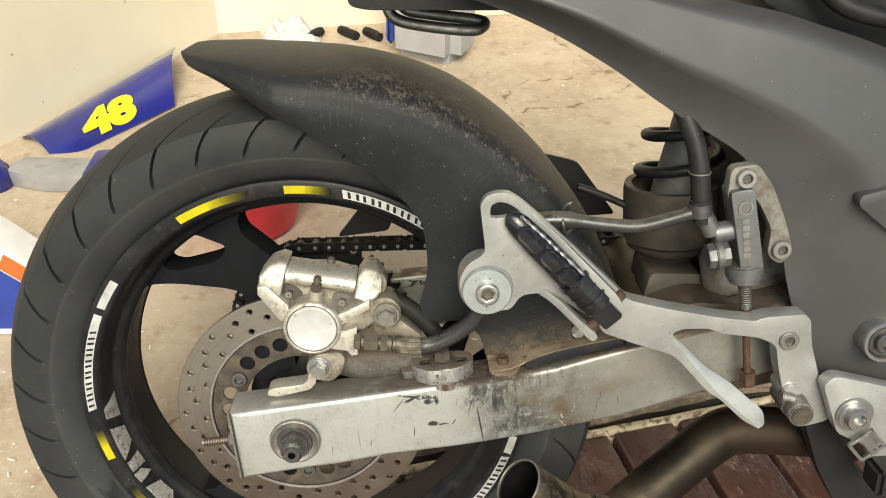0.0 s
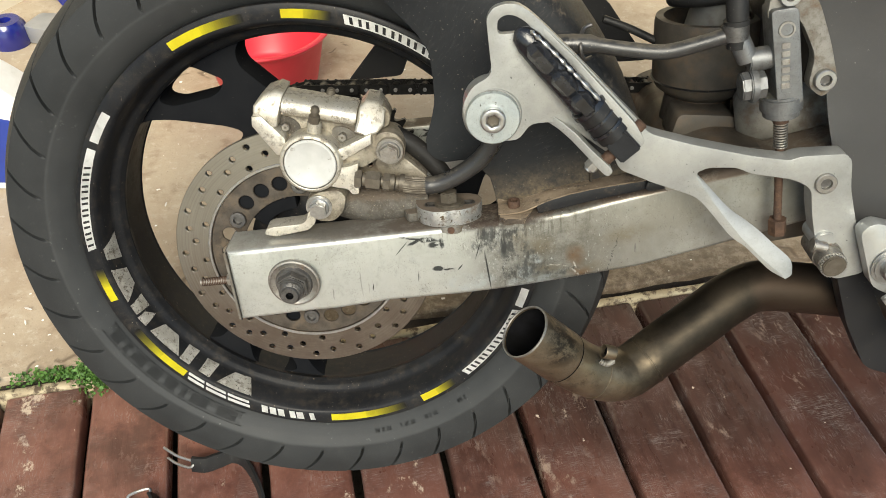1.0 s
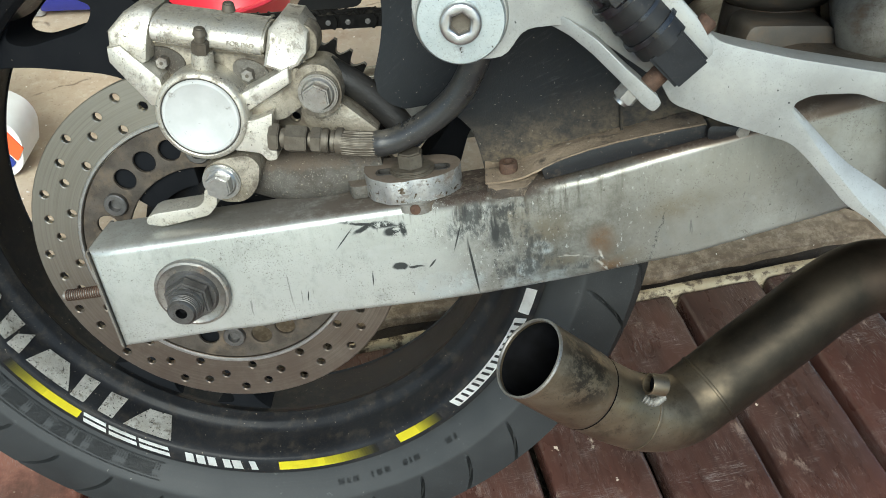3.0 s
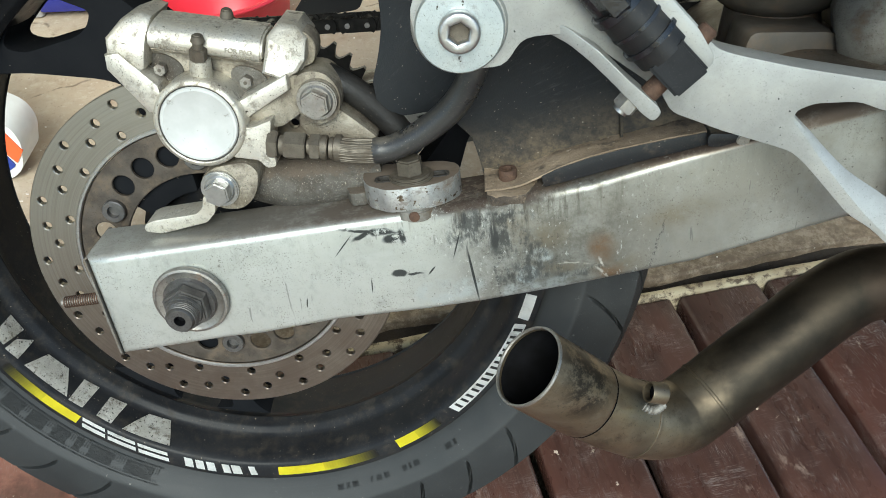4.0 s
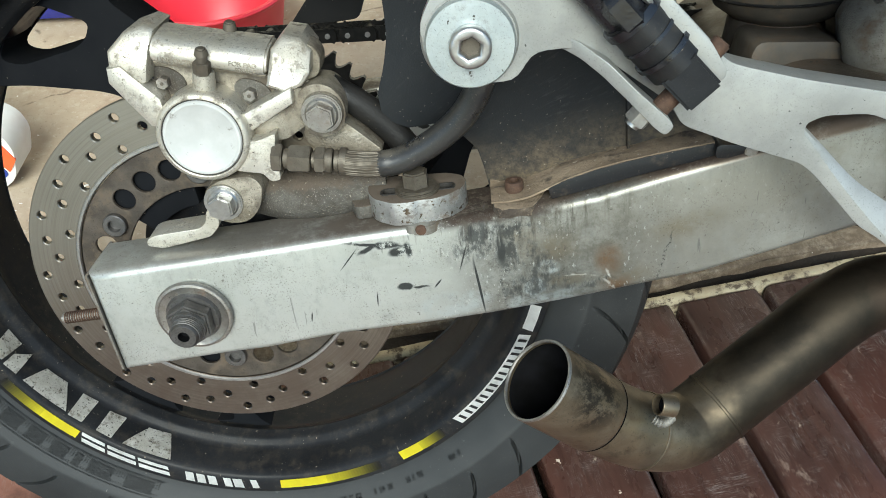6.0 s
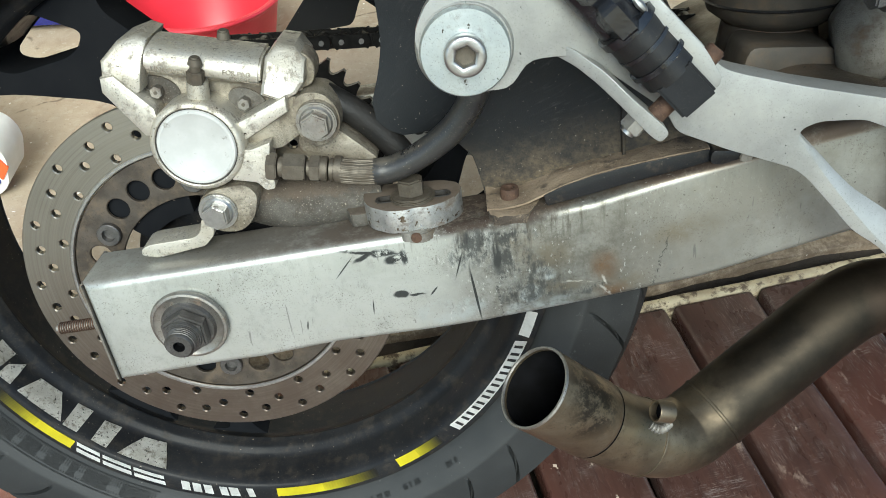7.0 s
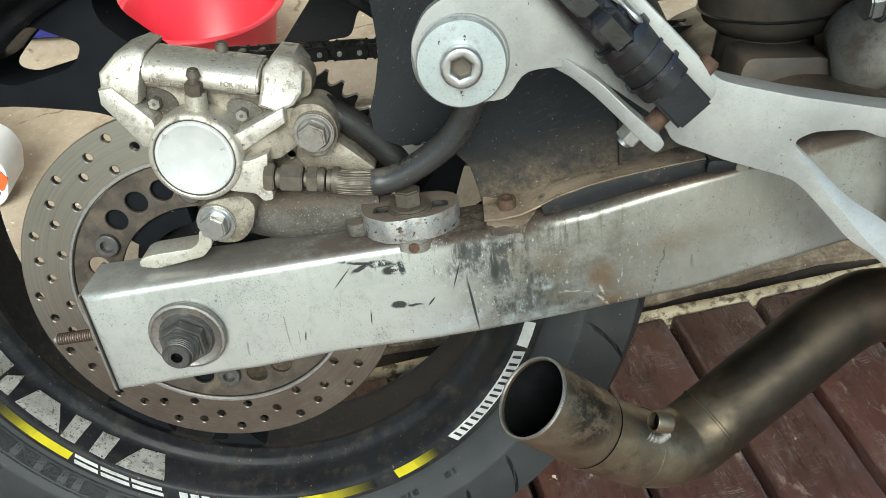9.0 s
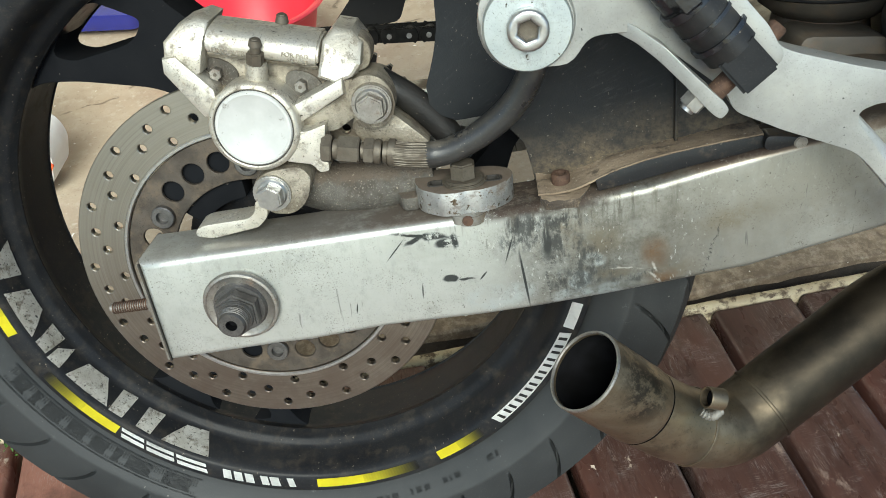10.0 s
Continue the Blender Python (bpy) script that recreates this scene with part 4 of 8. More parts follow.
def hex_bolt(at, way, r, height, washer=0.0, socket=False, flange=0.0):
    """A bolt head on a seat at a place, standing out along way."""
    at, way = Vector(at), Vector(way).normalized()
    if socket:
        ri = r * 0.55
        prof = [(0, 0), (r, 0), (r, height * 0.85), (r * 0.92, height), (ri, height), (ri * 0.95, height * 0.08), (0, height * 0.08)]
        bm = lathe(prof, 30, False, "Z")
        bmesh.ops.transform(bm, matrix=Matrix.Translation(at) @ way.to_track_quat("Z", "Y").to_matrix().to_4x4(), verts=bm.verts)
    else:
        bm = rod(at, at + way * height, r, 6, bevel=r * 0.12)
    if washer:
        bm = join(bm, rod(at, at + way * height * 0.22, washer, 24, bevel=height * 0.05))
    if flange:
        bm = join(bm, rod(at, at + way * height * 0.3, flange, 24, r2=r))
    return bm


# ---- the setting ----
EDGE, BOARDS = radians(12.47), radians(12.80)   # the deck's edge, and the lean of its boards
EDGE_AT = Vector((-0.329, -0.0169, 0))          # a point of the edge
EDGE_WAY = Vector((math.cos(EDGE), math.sin(EDGE), 0))
EDGE_OUT = Vector((-math.sin(EDGE), math.cos(EDGE), 0))


def along(s, out=0.0, z=0.0):
    return EDGE_AT + EDGE_WAY * s + EDGE_OUT * out + Vector((0, 0, z))


def build_setting():
    # earth under the deck
    bm = bmesh.new()
    bmesh.ops.create_grid(bm, x_segments=30, y_segments=30, size=6)
    for v in bm.verts:
        v.co.z = -0.16 + 0.01 * noise.noise(v.co * 3)
    tagged(finish(bm, "ground", M_EARTH), "dark bare earth under the slatted deck", "ground", kind="structure")
    # concrete slab behind the deck, with a broken edge
    bm = bmesh.new()
    nx, ny = 220, 90
    rows = []
    for j in range(ny + 1):
        f = j / ny
        out = 0.034 + 5.6 * f ** 2.6
        row = []
        for i in range(nx + 1):
            s = -2.6 + 6.0 * i / nx
            p = along(s, out)
            z = 0.004 + 0.004 * noise.noise(Vector((p.x * 2.5, p.y * 2.5, 0)))
            if j < 8:
                wob = 0.010 * noise.noise(Vector((s * 9, 0.3, 1))) + 0.006 * noise.noise(Vector((s * 31, 2, 1)))
                p = along(s, out + wob * (1 - j / 8))
                z -= 0.008 * (1 - j / 8) ** 2 * (0.5 + noise.noise(Vector((s * 14, 5, j * 0.4))))
            row.append(bm.verts.new((p.x, p.y, z)))
        rows.append(row)
    for a, b in zip(rows, rows[1:]):
        for i in range(nx):
            bm.faces.new((a[i], a[i + 1], b[i + 1], b[i]))
    low = [bm.verts.new(v.co - Vector((0, 0, 0.1))) for v in rows[0]]
    for i in range(nx):
        bm.faces.new((low[i], low[i + 1], rows[0][i + 1], rows[0][i]))
    tagged(finish(bm, "pavement", M_CONCRETE, smooth=60), "worn stained concrete slab with fine cracks", "concrete slab", kind="structure")
    # earth-filled joint between slab and trim
    bm = bmesh.new()
    rows = []
    for j in range(4):
        rows.append([bm.verts.new(along(-2.6 + 6 * i / 300, 0.010 + 0.02 * j, -0.010 + 0.006 * noise.noise(Vector((i * 0.35, j * 1.7, 3))))) for i in range(301)])
    for a, b in zip(rows, rows[1:]):
        for i in range(300):
            bm.faces.new((a[i], a[i + 1], b[i + 1], b[i]))
    tagged(finish(bm, "joint_soil", M_EARTH), "dark soil in the joint along the deck", "soil", kind="structure")
    # pale strip along the deck's edge
    bm = bmesh.new()
    ring = []
    n = 260
    for i in range(n + 1):
        s = -2.6 + 6 * i / n
        w = 0.0015 * noise.noise(Vector((s * 25, 1, 0)))
        zz = 0.0015 * noise.noise(Vector((s * 18, 7, 0)))
        ring.append([bm.verts.new(along(s, o, z)) for o, z in ((0.002 + w, -0.05), (0.002 + w, 0.001 + zz), (0.004 + w, 0.003 + zz), (0.012 - w, 0.003 + zz), (0.014 - w, 0.001 + zz), (0.014 - w, -0.05))])
    for a, b in zip(ring, ring[1:]):
        for k in range(5):
            bm.faces.new((a[k], a[k + 1], b[k + 1], b[k]))
    tagged(finish(bm, "trim", M_TRIM, smooth=60), "flaking cream strip along the edge of the deck", "trim", kind="structure")
    # walls
    wall_way = Vector((0.488, 0.873, 0)).normalized()
    corner = Vector((-0.437, 1.668, 0))

    def wall(name, a, b, label, paint=M_WALL):
        d = (b - a).normalized()
        nrm = Vector((-d.y, d.x, 0))
        bm = bmesh.new()
        lo = [a, b, b + nrm * 0.2, a + nrm * 0.2]
        v0 = [bm.verts.new(p + Vector((0, 0, -0.05))) for p in lo]
        v1 = [bm.verts.new(p + Vector((0, 0, 2.6))) for p in lo]
        bm.faces.new(v0), bm.faces.new(v1)
        for i in range(4):
            bm.faces.new((v0[i], v0[(i + 1) % 4], v1[(i + 1) % 4], v1[i]))
        tagged(finish(bm, name, paint, smooth=0), label, "wall", kind="structure")

    # Unseen slab added overhead to cut light and darken reflections from above.
    bm = block((-2.6, 0.75, 2.62), (3.8, 2.9, 2.70), 0.0)
    tagged(finish(bm, "ceiling", M_SKY_SCREEN, smooth=0), "plain unseen slab added overhead to cut the light", "ceiling", kind="structure")
    wall("wall_west", corner - wall_way * 2.6, corner, "smooth cream-painted wall with small dirt marks")
    wall("wall_north", corner, corner + Vector((3.6, 0.75, 0)), "cream-painted back wall meeting the concrete floor")


def build_deck():
    """Boards laid side by side; each is a piece of its own on a shared mesh."""
    deck = tagged(new("floor"), "red-brown stained timber deck, boards worn and spotted", "deck", kind="structure")
    for y in (-0.35, -0.95, -1.55):
        bm = block((-0.95, y, -0.12), (1.45, y + 0.05, -0.032), 0.003)
        bmesh.ops.transform(bm, matrix=Matrix.Rotation(EDGE, 4, "Z"), verts=bm.verts)
        finish(bm, "joist", M_WOOD, deck)
    skew = math.tan(EDGE - BOARDS)
    width, length, thick = 0.0985, 1.75, 0.028
    meshes = []
    for kind in range(5):
        bm = bmesh.new()
        nl = 40
        rows = []
        for j in range(nl + 1):
            f = (j / nl) ** 1.5
            row = []
            for x, z in ((-0.5, -thick), (-0.5, -0.005), (-0.478, -0.0012), (-0.44, 0), (-0.2, 0.0), (0.2, 0.0), (0.44, 0), (0.478, -0.0012), (0.5, -0.005), (0.5, -thick)):
                w = 0.0012 * noise.noise(Vector((kind * 9.0, j * 0.6, x)))
                px = x * width + w
                row.append(bm.verts.new((px, px * skew - f * length - (0.001 if j == 0 else 0), z + 0.0008 * noise.noise(Vector((px * 30, j * 0.5, kind * 4.0))))))
            rows.append(row)
        for a, b in zip(rows, rows[1:]):
            for k in range(len(a) - 1):
                bm.faces.new((a[k], a[k + 1], b[k + 1], b[k]))
        bm.faces.new(rows[0]), bm.faces.new(rows[-1])
        bmesh.ops.recalc_face_normals(bm, faces=bm.faces)
        me = bpy.data.meshes.new("plank")
        bm.to_mesh(me)
        bm.free()
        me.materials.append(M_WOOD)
        me.shade_smooth()
        me.set_sharp_from_angle(angle=radians(50))
        meshes.append(me)
    gap_at, step = -0.3340, 0.1112    # a gap's middle on the x axis, and the pitch
    rng = random.Random(4)
    for k in range(-9, 18):
        mid = gap_at + (k + 0.5) * step
        # where the board's middle line meets the edge
        u = Vector((-math.sin(BOARDS), math.cos(BOARDS), 0))
        p0 = Vector((mid, 0, 0))
        den = u.dot(EDGE_OUT)
        p = p0 + u * ((EDGE_AT - p0).dot(EDGE_OUT) / den)
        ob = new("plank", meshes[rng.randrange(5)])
        ob.parent = deck
        ob.matrix_local = Matrix.Translation((p.x, p.y, rng.uniform(-0.0012, 0.0012))) @ Matrix.Rotation(BOARDS + rng.uniform(-0.002, 0.002), 4, "Z")


build_setting()

# ---- the motorcycle, built about its rear axle: x forward, y away from the near side, z up in the wheel's plane ----
BIKE = tagged(new("motorcycle"), "rear half of a dark sports motorcycle leaning on its stand", "motorcycle")
BIKE.matrix_world = pose(0, 0, 0.29770, -16.3820, -3.1719, 0)


# the chassis stands very slightly askew to the wheel
MOUNT = pose(-0.00106, -0.00524, 0.00221, 1.8035, -1.0279, -0.494) @ Matrix.Scale(1.0118, 4)


def socket(at, r, height, parent):
    """The hexagon hollow of a socket head that faces the near side: a plug, its darker steel standing in for the shade.
    """
    x, y, z = at
    part("hexagon_socket", rod((x, y, z), (x, y - height * 0.42, z), r * 0.53, 6), M_DARK_STEEL, parent)


def chassis(name, bm, material, label="", smooth=40):
    ob = part(name, bm, material, BIKE, label, smooth)
    ob.matrix_local = MOUNT
    return ob


def build_tyre(wheel):
    """Tyre with curved rain grooves that start on its wall and sweep towards the crown."""
    side_ = [(0.226, -0.054), (0.2320, -0.0620), (0.2345, -0.0662), (0.2390, -0.0705), (0.2440, -0.0748), (0.2490, -0.0788), (0.2530, -0.0817), (0.2548, -0.0828), (0.2560, -0.0830)]
    for k in range(1, 15):
        r = 0.2560 + 0.0315 * k / 14
        side_.append((r, -0.0830 - 0.0019 * math.sin(math.pi * (r - 0.2560) / 0.0330)))
    tread = []
    for i in range(65):
        y = -0.0826 + 0.1652 * i / 64
        tread.append((0.3115 - 0.0200 * (abs(y) / 0.0830) ** 3, y))
    prof = np.array(side_ + tread + [(r, -y) for r, y in reversed(side_)])
    n, seg = len(prof), 1800
    # outward normals and the way along the profile from the start of the grooves
    tang = np.gradient(prof, axis=0)
    tang /= np.linalg.norm(tang, axis=1)[:, None]
    nr, ny = tang[:, 1], -tang[:, 0]
    step = np.r_[0, np.cumsum(np.linalg.norm(np.diff(prof, axis=0), axis=1))]
    way = step - np.interp(0.2585, [p[0] for p in side_], step[:len(side_)])
    way = np.where(prof[:, 1] > 0, way[::-1], way)
    th = np.linspace(0, 2 * np.pi, seg, endpoint=False)
    # the mesh columns follow the sweep of the grooves
    sweep = np.radians(75 * np.maximum(way, 0) + 2100 * np.maximum(way, 0) ** 2)
    T0 = np.repeat(th[:, None], n, 1)
    T = T0 - sweep[None, :]
    W = np.repeat(way[None, :], seg, 0)
    R = np.repeat(prof[None, :, 0], seg, 0)
    near = np.repeat((prof[:, 1] < 0)[None, :], seg, 0)
    depth = np.zeros_like(T)
    grooves = ((18, 0.0, 0.082, 117.2, 1.0), (18, 0.002, 0.062, 127.2, 1.0), (18, 0.072, 0.100, 121.0, 0.9))
    for count, w0, w1, at, wide in grooves:
        for nearby in (True, False):
            ph = (T0 - math.radians(at + (0 if nearby else 5))) * count / (2 * np.pi)
            d = np.abs(ph - np.round(ph)) * 2 * np.pi / count * R
            half = 0.0012 * wide * np.clip(0.45 + (W - w0) / 0.03, 0.45, 1)
            cut = np.clip((half + 0.0006 - d) / 0.0008, 0, 1)
            cut = cut * np.clip((W - w0) / 0.006, 0, 1) * np.clip((w1 - W) / 0.006, 0, 1) * (near == nearby)
            depth = np.maximum(depth, 0.0060 * wide * cut)
            lip_ = np.clip(1 - np.abs(d - half - 0.0016) / 0.0010, 0, 1) * np.clip((W - w0) / 0.006, 0, 1) * np.clip((w1 - W) / 0.006, 0, 1) * (near == nearby)
            depth = np.where(depth <= 0, np.minimum(depth, -0.0004 * lip_), depth)
    # thin moulded rings on the wall
    for r, h in ((0.2440, 0.0005), (0.2490, 0.0005)):
        depth = np.where((np.abs(R - r) < 0.0012), depth - h, depth)
    R2 = R - depth * nr[None, :]
    Y2 = prof[None, :, 1] - depth * ny[None, :]
    V = np.stack([R2 * np.cos(T), Y2, R2 * np.sin(T)], -1).reshape(-1, 3)
    # the rim is narrow: its far half is drawn in
    V[:, 1] = np.where(V[:, 1] > 0, V[:, 1] * 0.55, V[:, 1])
    # pressed flat where it stands on the deck
    turn = np.array(BIKE.matrix_world.to_3x3())
    high = V @ turn[2] + BIKE.matrix_world.translation.z
    V = V + np.outer(np.maximum(0.0012 - high, 0), turn[2])
    i, j = np.meshgrid(np.arange(seg), np.arange(n - 1), indexing="ij")
    i2 = (i + 1) % seg
    F = np.stack([i * n + j, i * n + j + 1, i2 * n + j + 1, i2 * n + j], -1).reshape(-1, 4)
    me = bpy.data.meshes.new("tyre")
    me.from_pydata(V.tolist(), [], F.tolist())
    me.materials.append(M_TYRE)
    me.shade_smooth()
    me.set_sharp_from_angle(angle=radians(38))
    ob = new("tyre", me)
    ob.parent = wheel
    ob["label"] = "black road tyre with curved rain grooves"
    # raised mark and small moulded bars on the wall
    def raised(a0, a1, r0, r1, h=0.0006):
        bm = arc_band(r0, r1, y_wall(r0), y_wall(r1), a0, a1, h)
        part("moulded_bar", bm, M_TYRE, ob)

    def y_wall(r):
        return float(np.interp(r, prof[:len(side_), 0], prof[:len(side_), 1]))

    hatch = bmesh.new()
    for k in range(84):
        a0 = 203.0 + 0.5 * k
        hatch = join(hatch, arc_band(0.2388, 0.2478, y_wall(0.2388), y_wall(0.2478), a0, a0 + 0.22, 0.0007, 1))
    part("moulded_hatching", hatch, M_TYRE, ob)
    for a0, a1 in ((204.5, 207.5), (209.0, 210.4), (212.0, 216.0), (217.6, 221.2), (222.8, 226.0), (227.6, 229.0), (230.6, 235.4), (238.0, 243.5)):
        raised(a0, a1, 0.2394, 0.2472, 0.0013)
    raised(202.4, 245.4, 0.2374, 0.2382, 0.0012), raised(202.4, 245.4, 0.2484, 0.2492, 0.0012)
    for k, w in ((0, 1.3), (1.8, 0.8), (3.1, 1.3), (7, 0.5), (8.2, 1.2), (9.9, 1.2), (14, 1.0), (15.4, 0.6), (16.5, 1.3), (24, 1.5), (26, 0.7)):
        raised(281 + k, 281 + k + w, 0.2425, 0.2462, 0.0007)


def arc_band(r0, r1, y0, y1, a0, a1, lift=0.0006, steps=None):
    """A thin strip on a cone about the axle: from radius r0 at y0 to r1 at y1, between two angles in degrees."""
    bm = bmesh.new()
    steps = steps or max(2, int(abs(a1 - a0) / 2))
    vs = []
    for i in range(steps + 1):
        a = radians(a0 + (a1 - a0) * i / steps)
        col = []
        for r, y in ((r0, y0), (r1, y1)):
            col.append(bm.verts.new((r * math.cos(a), y - lift, r * math.sin(a))))
        vs.append(col)
    for p, q in zip(vs, vs[1:]):
        bm.faces.new((p[0], p[1], q[1], q[0]))
    bmesh.ops.solidify(bm, geom=list(bm.faces), thickness=0.0003)
    return bm


def build_wheel():
    half = [(0.2320, 0.0665), (0.2315, 0.0705), (0.2290, 0.0718), (0.2175, 0.0708), (0.2150, 0.0692), (0.2125, 0.0645), (0.2100, 0.0575), (0.2084, 0.0480), (0.2074, 0.0455), (0.2050, 0.0430), (0.2020, 0.0410), (0.1998, 0.0385), (0.1988, 0.0345), (0.1979, 0.0335), (0.1974, 0.0320), (0.1979, 0.0305), (0.1985, 0.0295), (0.1984, 0.0240), (0.1980, 0.0120)]
    outer = [(0.2250, 0.0500), (0.2150, 0.0300)]
    prof = [(r, -y) for r, y in half] + [(0.1980, 0.0)] + list(reversed(half)) + outer + [(0.2138, 0.0)] + [(r, -y) for r, y in reversed(outer)]
    rim = lathe(prof, 192)
    for v in rim.verts:
        v.co.y *= 0.55 if v.co.y > 0 else 1.0
    wheel = part("rear_wheel", rim, M_RIM, BIKE, "satin black cast wheel with white and yellow rim tape")
    # three forked spokes
    outline = round_corners([(0.004, 0.045), (0.000, 0.108), (-0.0270, 0.1370), (-0.0575, 0.1655), (-0.0600, 0.1800), (-0.0460, 0.2035), (-0.0800, 0.1930), (-0.1160, 0.1740), (-0.1500, 0.1440), (-0.1700, 0.1200), (-0.1830, 0.0990), (-0.1600, 0.1150), (-0.1300, 0.1143), (-0.0790, 0.1062), (-0.0620, 0.1000), (-0.066, 0.035)], 0.012, 5)
    hole = round_corners([(-0.143, 0.133), (-0.1290, 0.1535), (-0.1060, 0.1680), (-0.0740, 0.1530), (-0.0800, 0.1420), (-0.0890, 0.1365), (-0.1283, 0.1280)], 0.007, 4)
    for k in range(3):
        bm = plate(outline, -0.026, 0.014, [list(reversed(hole))], 0.0115, 6)
        bmesh.ops.rotate(bm, verts=bm.verts, matrix=Matrix.Rotation(radians(120 * k), 3, "Y"))
        part("spoke", bm, M_SPOKE, wheel)
    part("hub", lathe([(0.014, -0.075), (0.050, -0.075), (0.058, -0.070), (0.056, -0.050), (0.046, -0.030), (0.046, 0.015), (0.074, 0.032), (0.080, 0.045), (0.080, 0.088), (0.014, 0.088)], 48), M_RIM, wheel)
    # lobes of the hub that carry the disc
    for k in range(3):
        arc = [radians(95 + 120 * k + 47 * i / 10) for i in range(11)]
        lobe = [(0.0845 * math.cos(a), 0.0845 * math.sin(a)) for a in arc] + [(0.046 * math.cos(a), 0.046 * math.sin(a)) for a in reversed(arc)]
        part("disc_lobe", plate(round_corners(lobe, 0.004, 2), -0.0925, -0.0700, (), 0.002, 2), M_SPOKE, wheel)
    build_tyre(wheel)

    # tape on the lip; angles in degrees about the axle
    def lip(a0, a1, mat_, label, name="tape", r0=0.2187, r1=0.2268):
        part(name, arc_band(r0, r1, -0.0706, -0.0714, a0, a1), mat_, wheel, label)

    def fading(a0, a1, label="yellow tape fading to black"):
        """Yellow tape printed with a fade to black."""
        solid = a0 + (a1 - a0) * 0.45
        lip(a0, solid, M_YELLOW_TAPE, label)
        for i in range(20):
            f0, f1 = i / 20, (i + 1) / 20
            lip(solid + (a1 - solid) * f0, solid + (a1 - solid) * f1, M_FADE[i], "", "faded_tape")

    def slanted(a0, a1, f0, f1, mat_, name, label="", lift=0.0006, lean_=0.35):
        """A leaning patch on the lip between two angles; f runs across the tape from 0 inside to 1 outside."""
        bm = bmesh.new()
        n_ = max(1, int(abs(a1 - a0) / 2))
        rows_ = []
        for f in (f0, f1):
            r = 0.2184 + 0.0084 * f
            rows_.append([bm.verts.new((r * math.cos(radians(a0 + (a1 - a0) * i / n_ + lean_ * (f - 0.5) * 2)), -0.0706 - 0.0008 * f - lift, r * math.sin(radians(a0 + (a1 - a0) * i / n_ + lean_ * (f - 0.5) * 2)))) for i in range(n_ + 1)])
        for i in range(n_):
            bm.faces.new((rows_[0][i], rows_[0][i + 1], rows_[1][i + 1], rows_[1][i]))
        bmesh.ops.solidify(bm, geom=list(bm.faces), thickness=0.0003)
        part(name, bm, mat_, wheel, label)

    def lettered(a0, a1, count, base, label):
        """White tape with a row of plain black bars, one group for each letter."""
        way = 1 if a1 > a0 else -1
        slanted(a0 - way * 0.8, a1 + way * 0.6, 0.0, 1.0, base, "tape", label)
        w = (a1 - a0) / count
        for i in range(count):
            lo, hi = a0 + w * (i + 0.12), a0 + w * (i + 0.94)
            third = (hi - lo) / 3
            for k in (0, 2):
                slanted(lo + third * k, lo + third * (k + 0.72), 0.14, 0.86, M_BLACK_INK, "bar", "", 0.0010)

    def figures(a0, a1, base):
        """Two white leaning bars along the tape."""
        slanted(a0, a1, 0.0, 0.36, base, "bar", "white bar on black", 0.0006, 0.5)
        slanted(a0, a1, 0.60, 1.0, base, "bar", "white bar on black", 0.0006, 0.5)

    fading(118, 99)
    fading(90.3, 79)
    lettered(75.2, 48, 7, M_WHITE_TAPE, "white tape printed with black bars")
    lip(142, 150.5, M_WHITE_TAPE, "white tape")
    lip(152.5, 156.5, M_WHITE_TAPE, "white tape")
    lettered(157, 180.5, 7, M_WHITE_TAPE, "white tape printed with black bars")
    fading(196.8, 187, "yellow tape fading to black")
    fading(225.5, 207, "yellow tape fading to black")
    for lo, hi, base in ((226.4, 231.6, M_WHITE_TAPE), (232.2, 238.4, M_WHITE_TAPE), (239.0, 245.6, M_WHITE_TAPE)):
        figures(lo, hi, base)
    for lo, hi in ((249.2, 251.0), (251.6, 253.4), (254.0, 255.8), (257.4, 259.0), (259.4, 261.4), (263.2, 264.6)):
        slanted(lo, hi, 0.0, 1.0, M_WHITE_TAPE, "bar", "white bar on black")
    fading(269.5, 292, "yellow tape fading to black")
    fading(297, 308, "yellow tape fading to black")
    lettered(313, 336.5, 7, M_WHITE_TAPE, "white tape printed with black bars")
    lip(338.3, 344, M_WHITE_TAPE, "white tape")

    # worn blocks of lettering on the inside of the rim
    def inside(corners, mat_):
        """A block on the sloping inside of the rim; corners are (degrees, 0 at the lip to 1 inwards)."""
        bm = bmesh.new()
        def spot(a, f):
            y = 0.0672 - 0.0214 * f
            r = float(np.interp(y, (0.0455, 0.0480, 0.0575, 0.0645, 0.0692), (0.2074, 0.2084, 0.2100, 0.2125, 0.2150)))
            return ((r - 0.0007) * math.cos(radians(a)), -y - 0.0004, (r - 0.0007) * math.sin(radians(a)))
        n, m_ = 4, 6
        (a0, f0), (a1, f1), (a2, f2), (a3, f3) = corners
        rows_ = []
        for j in range(m_ + 1):
            g = j / m_
            lo_, hi_ = (a0 + (a3 - a0) * g, f0 + (f3 - f0) * g), (a1 + (a2 - a1) * g, f1 + (f2 - f1) * g)
            rows_.append([bm.verts.new(spot(lo_[0] + (hi_[0] - lo_[0]) * i / n, lo_[1] + (hi_[1] - lo_[1]) * i / n)) for i in range(n + 1)])
        for p_, q_ in zip(rows_, rows_[1:]):
            for i in range(n):
                bm.faces.new((p_[i], p_[i + 1], q_[i + 1], q_[i]))
        bmesh.ops.solidify(bm, geom=list(bm.faces), thickness=0.0003)
        part("worn_block", bm, mat_, wheel, "worn silver lettering block")

    # plain worn blocks, narrower towards the hub
    inside(((181.6, 0.0), (185.0, 0.0), (187.0, 0.95), (178.8, 0.95)), M_GREY_TAPE)
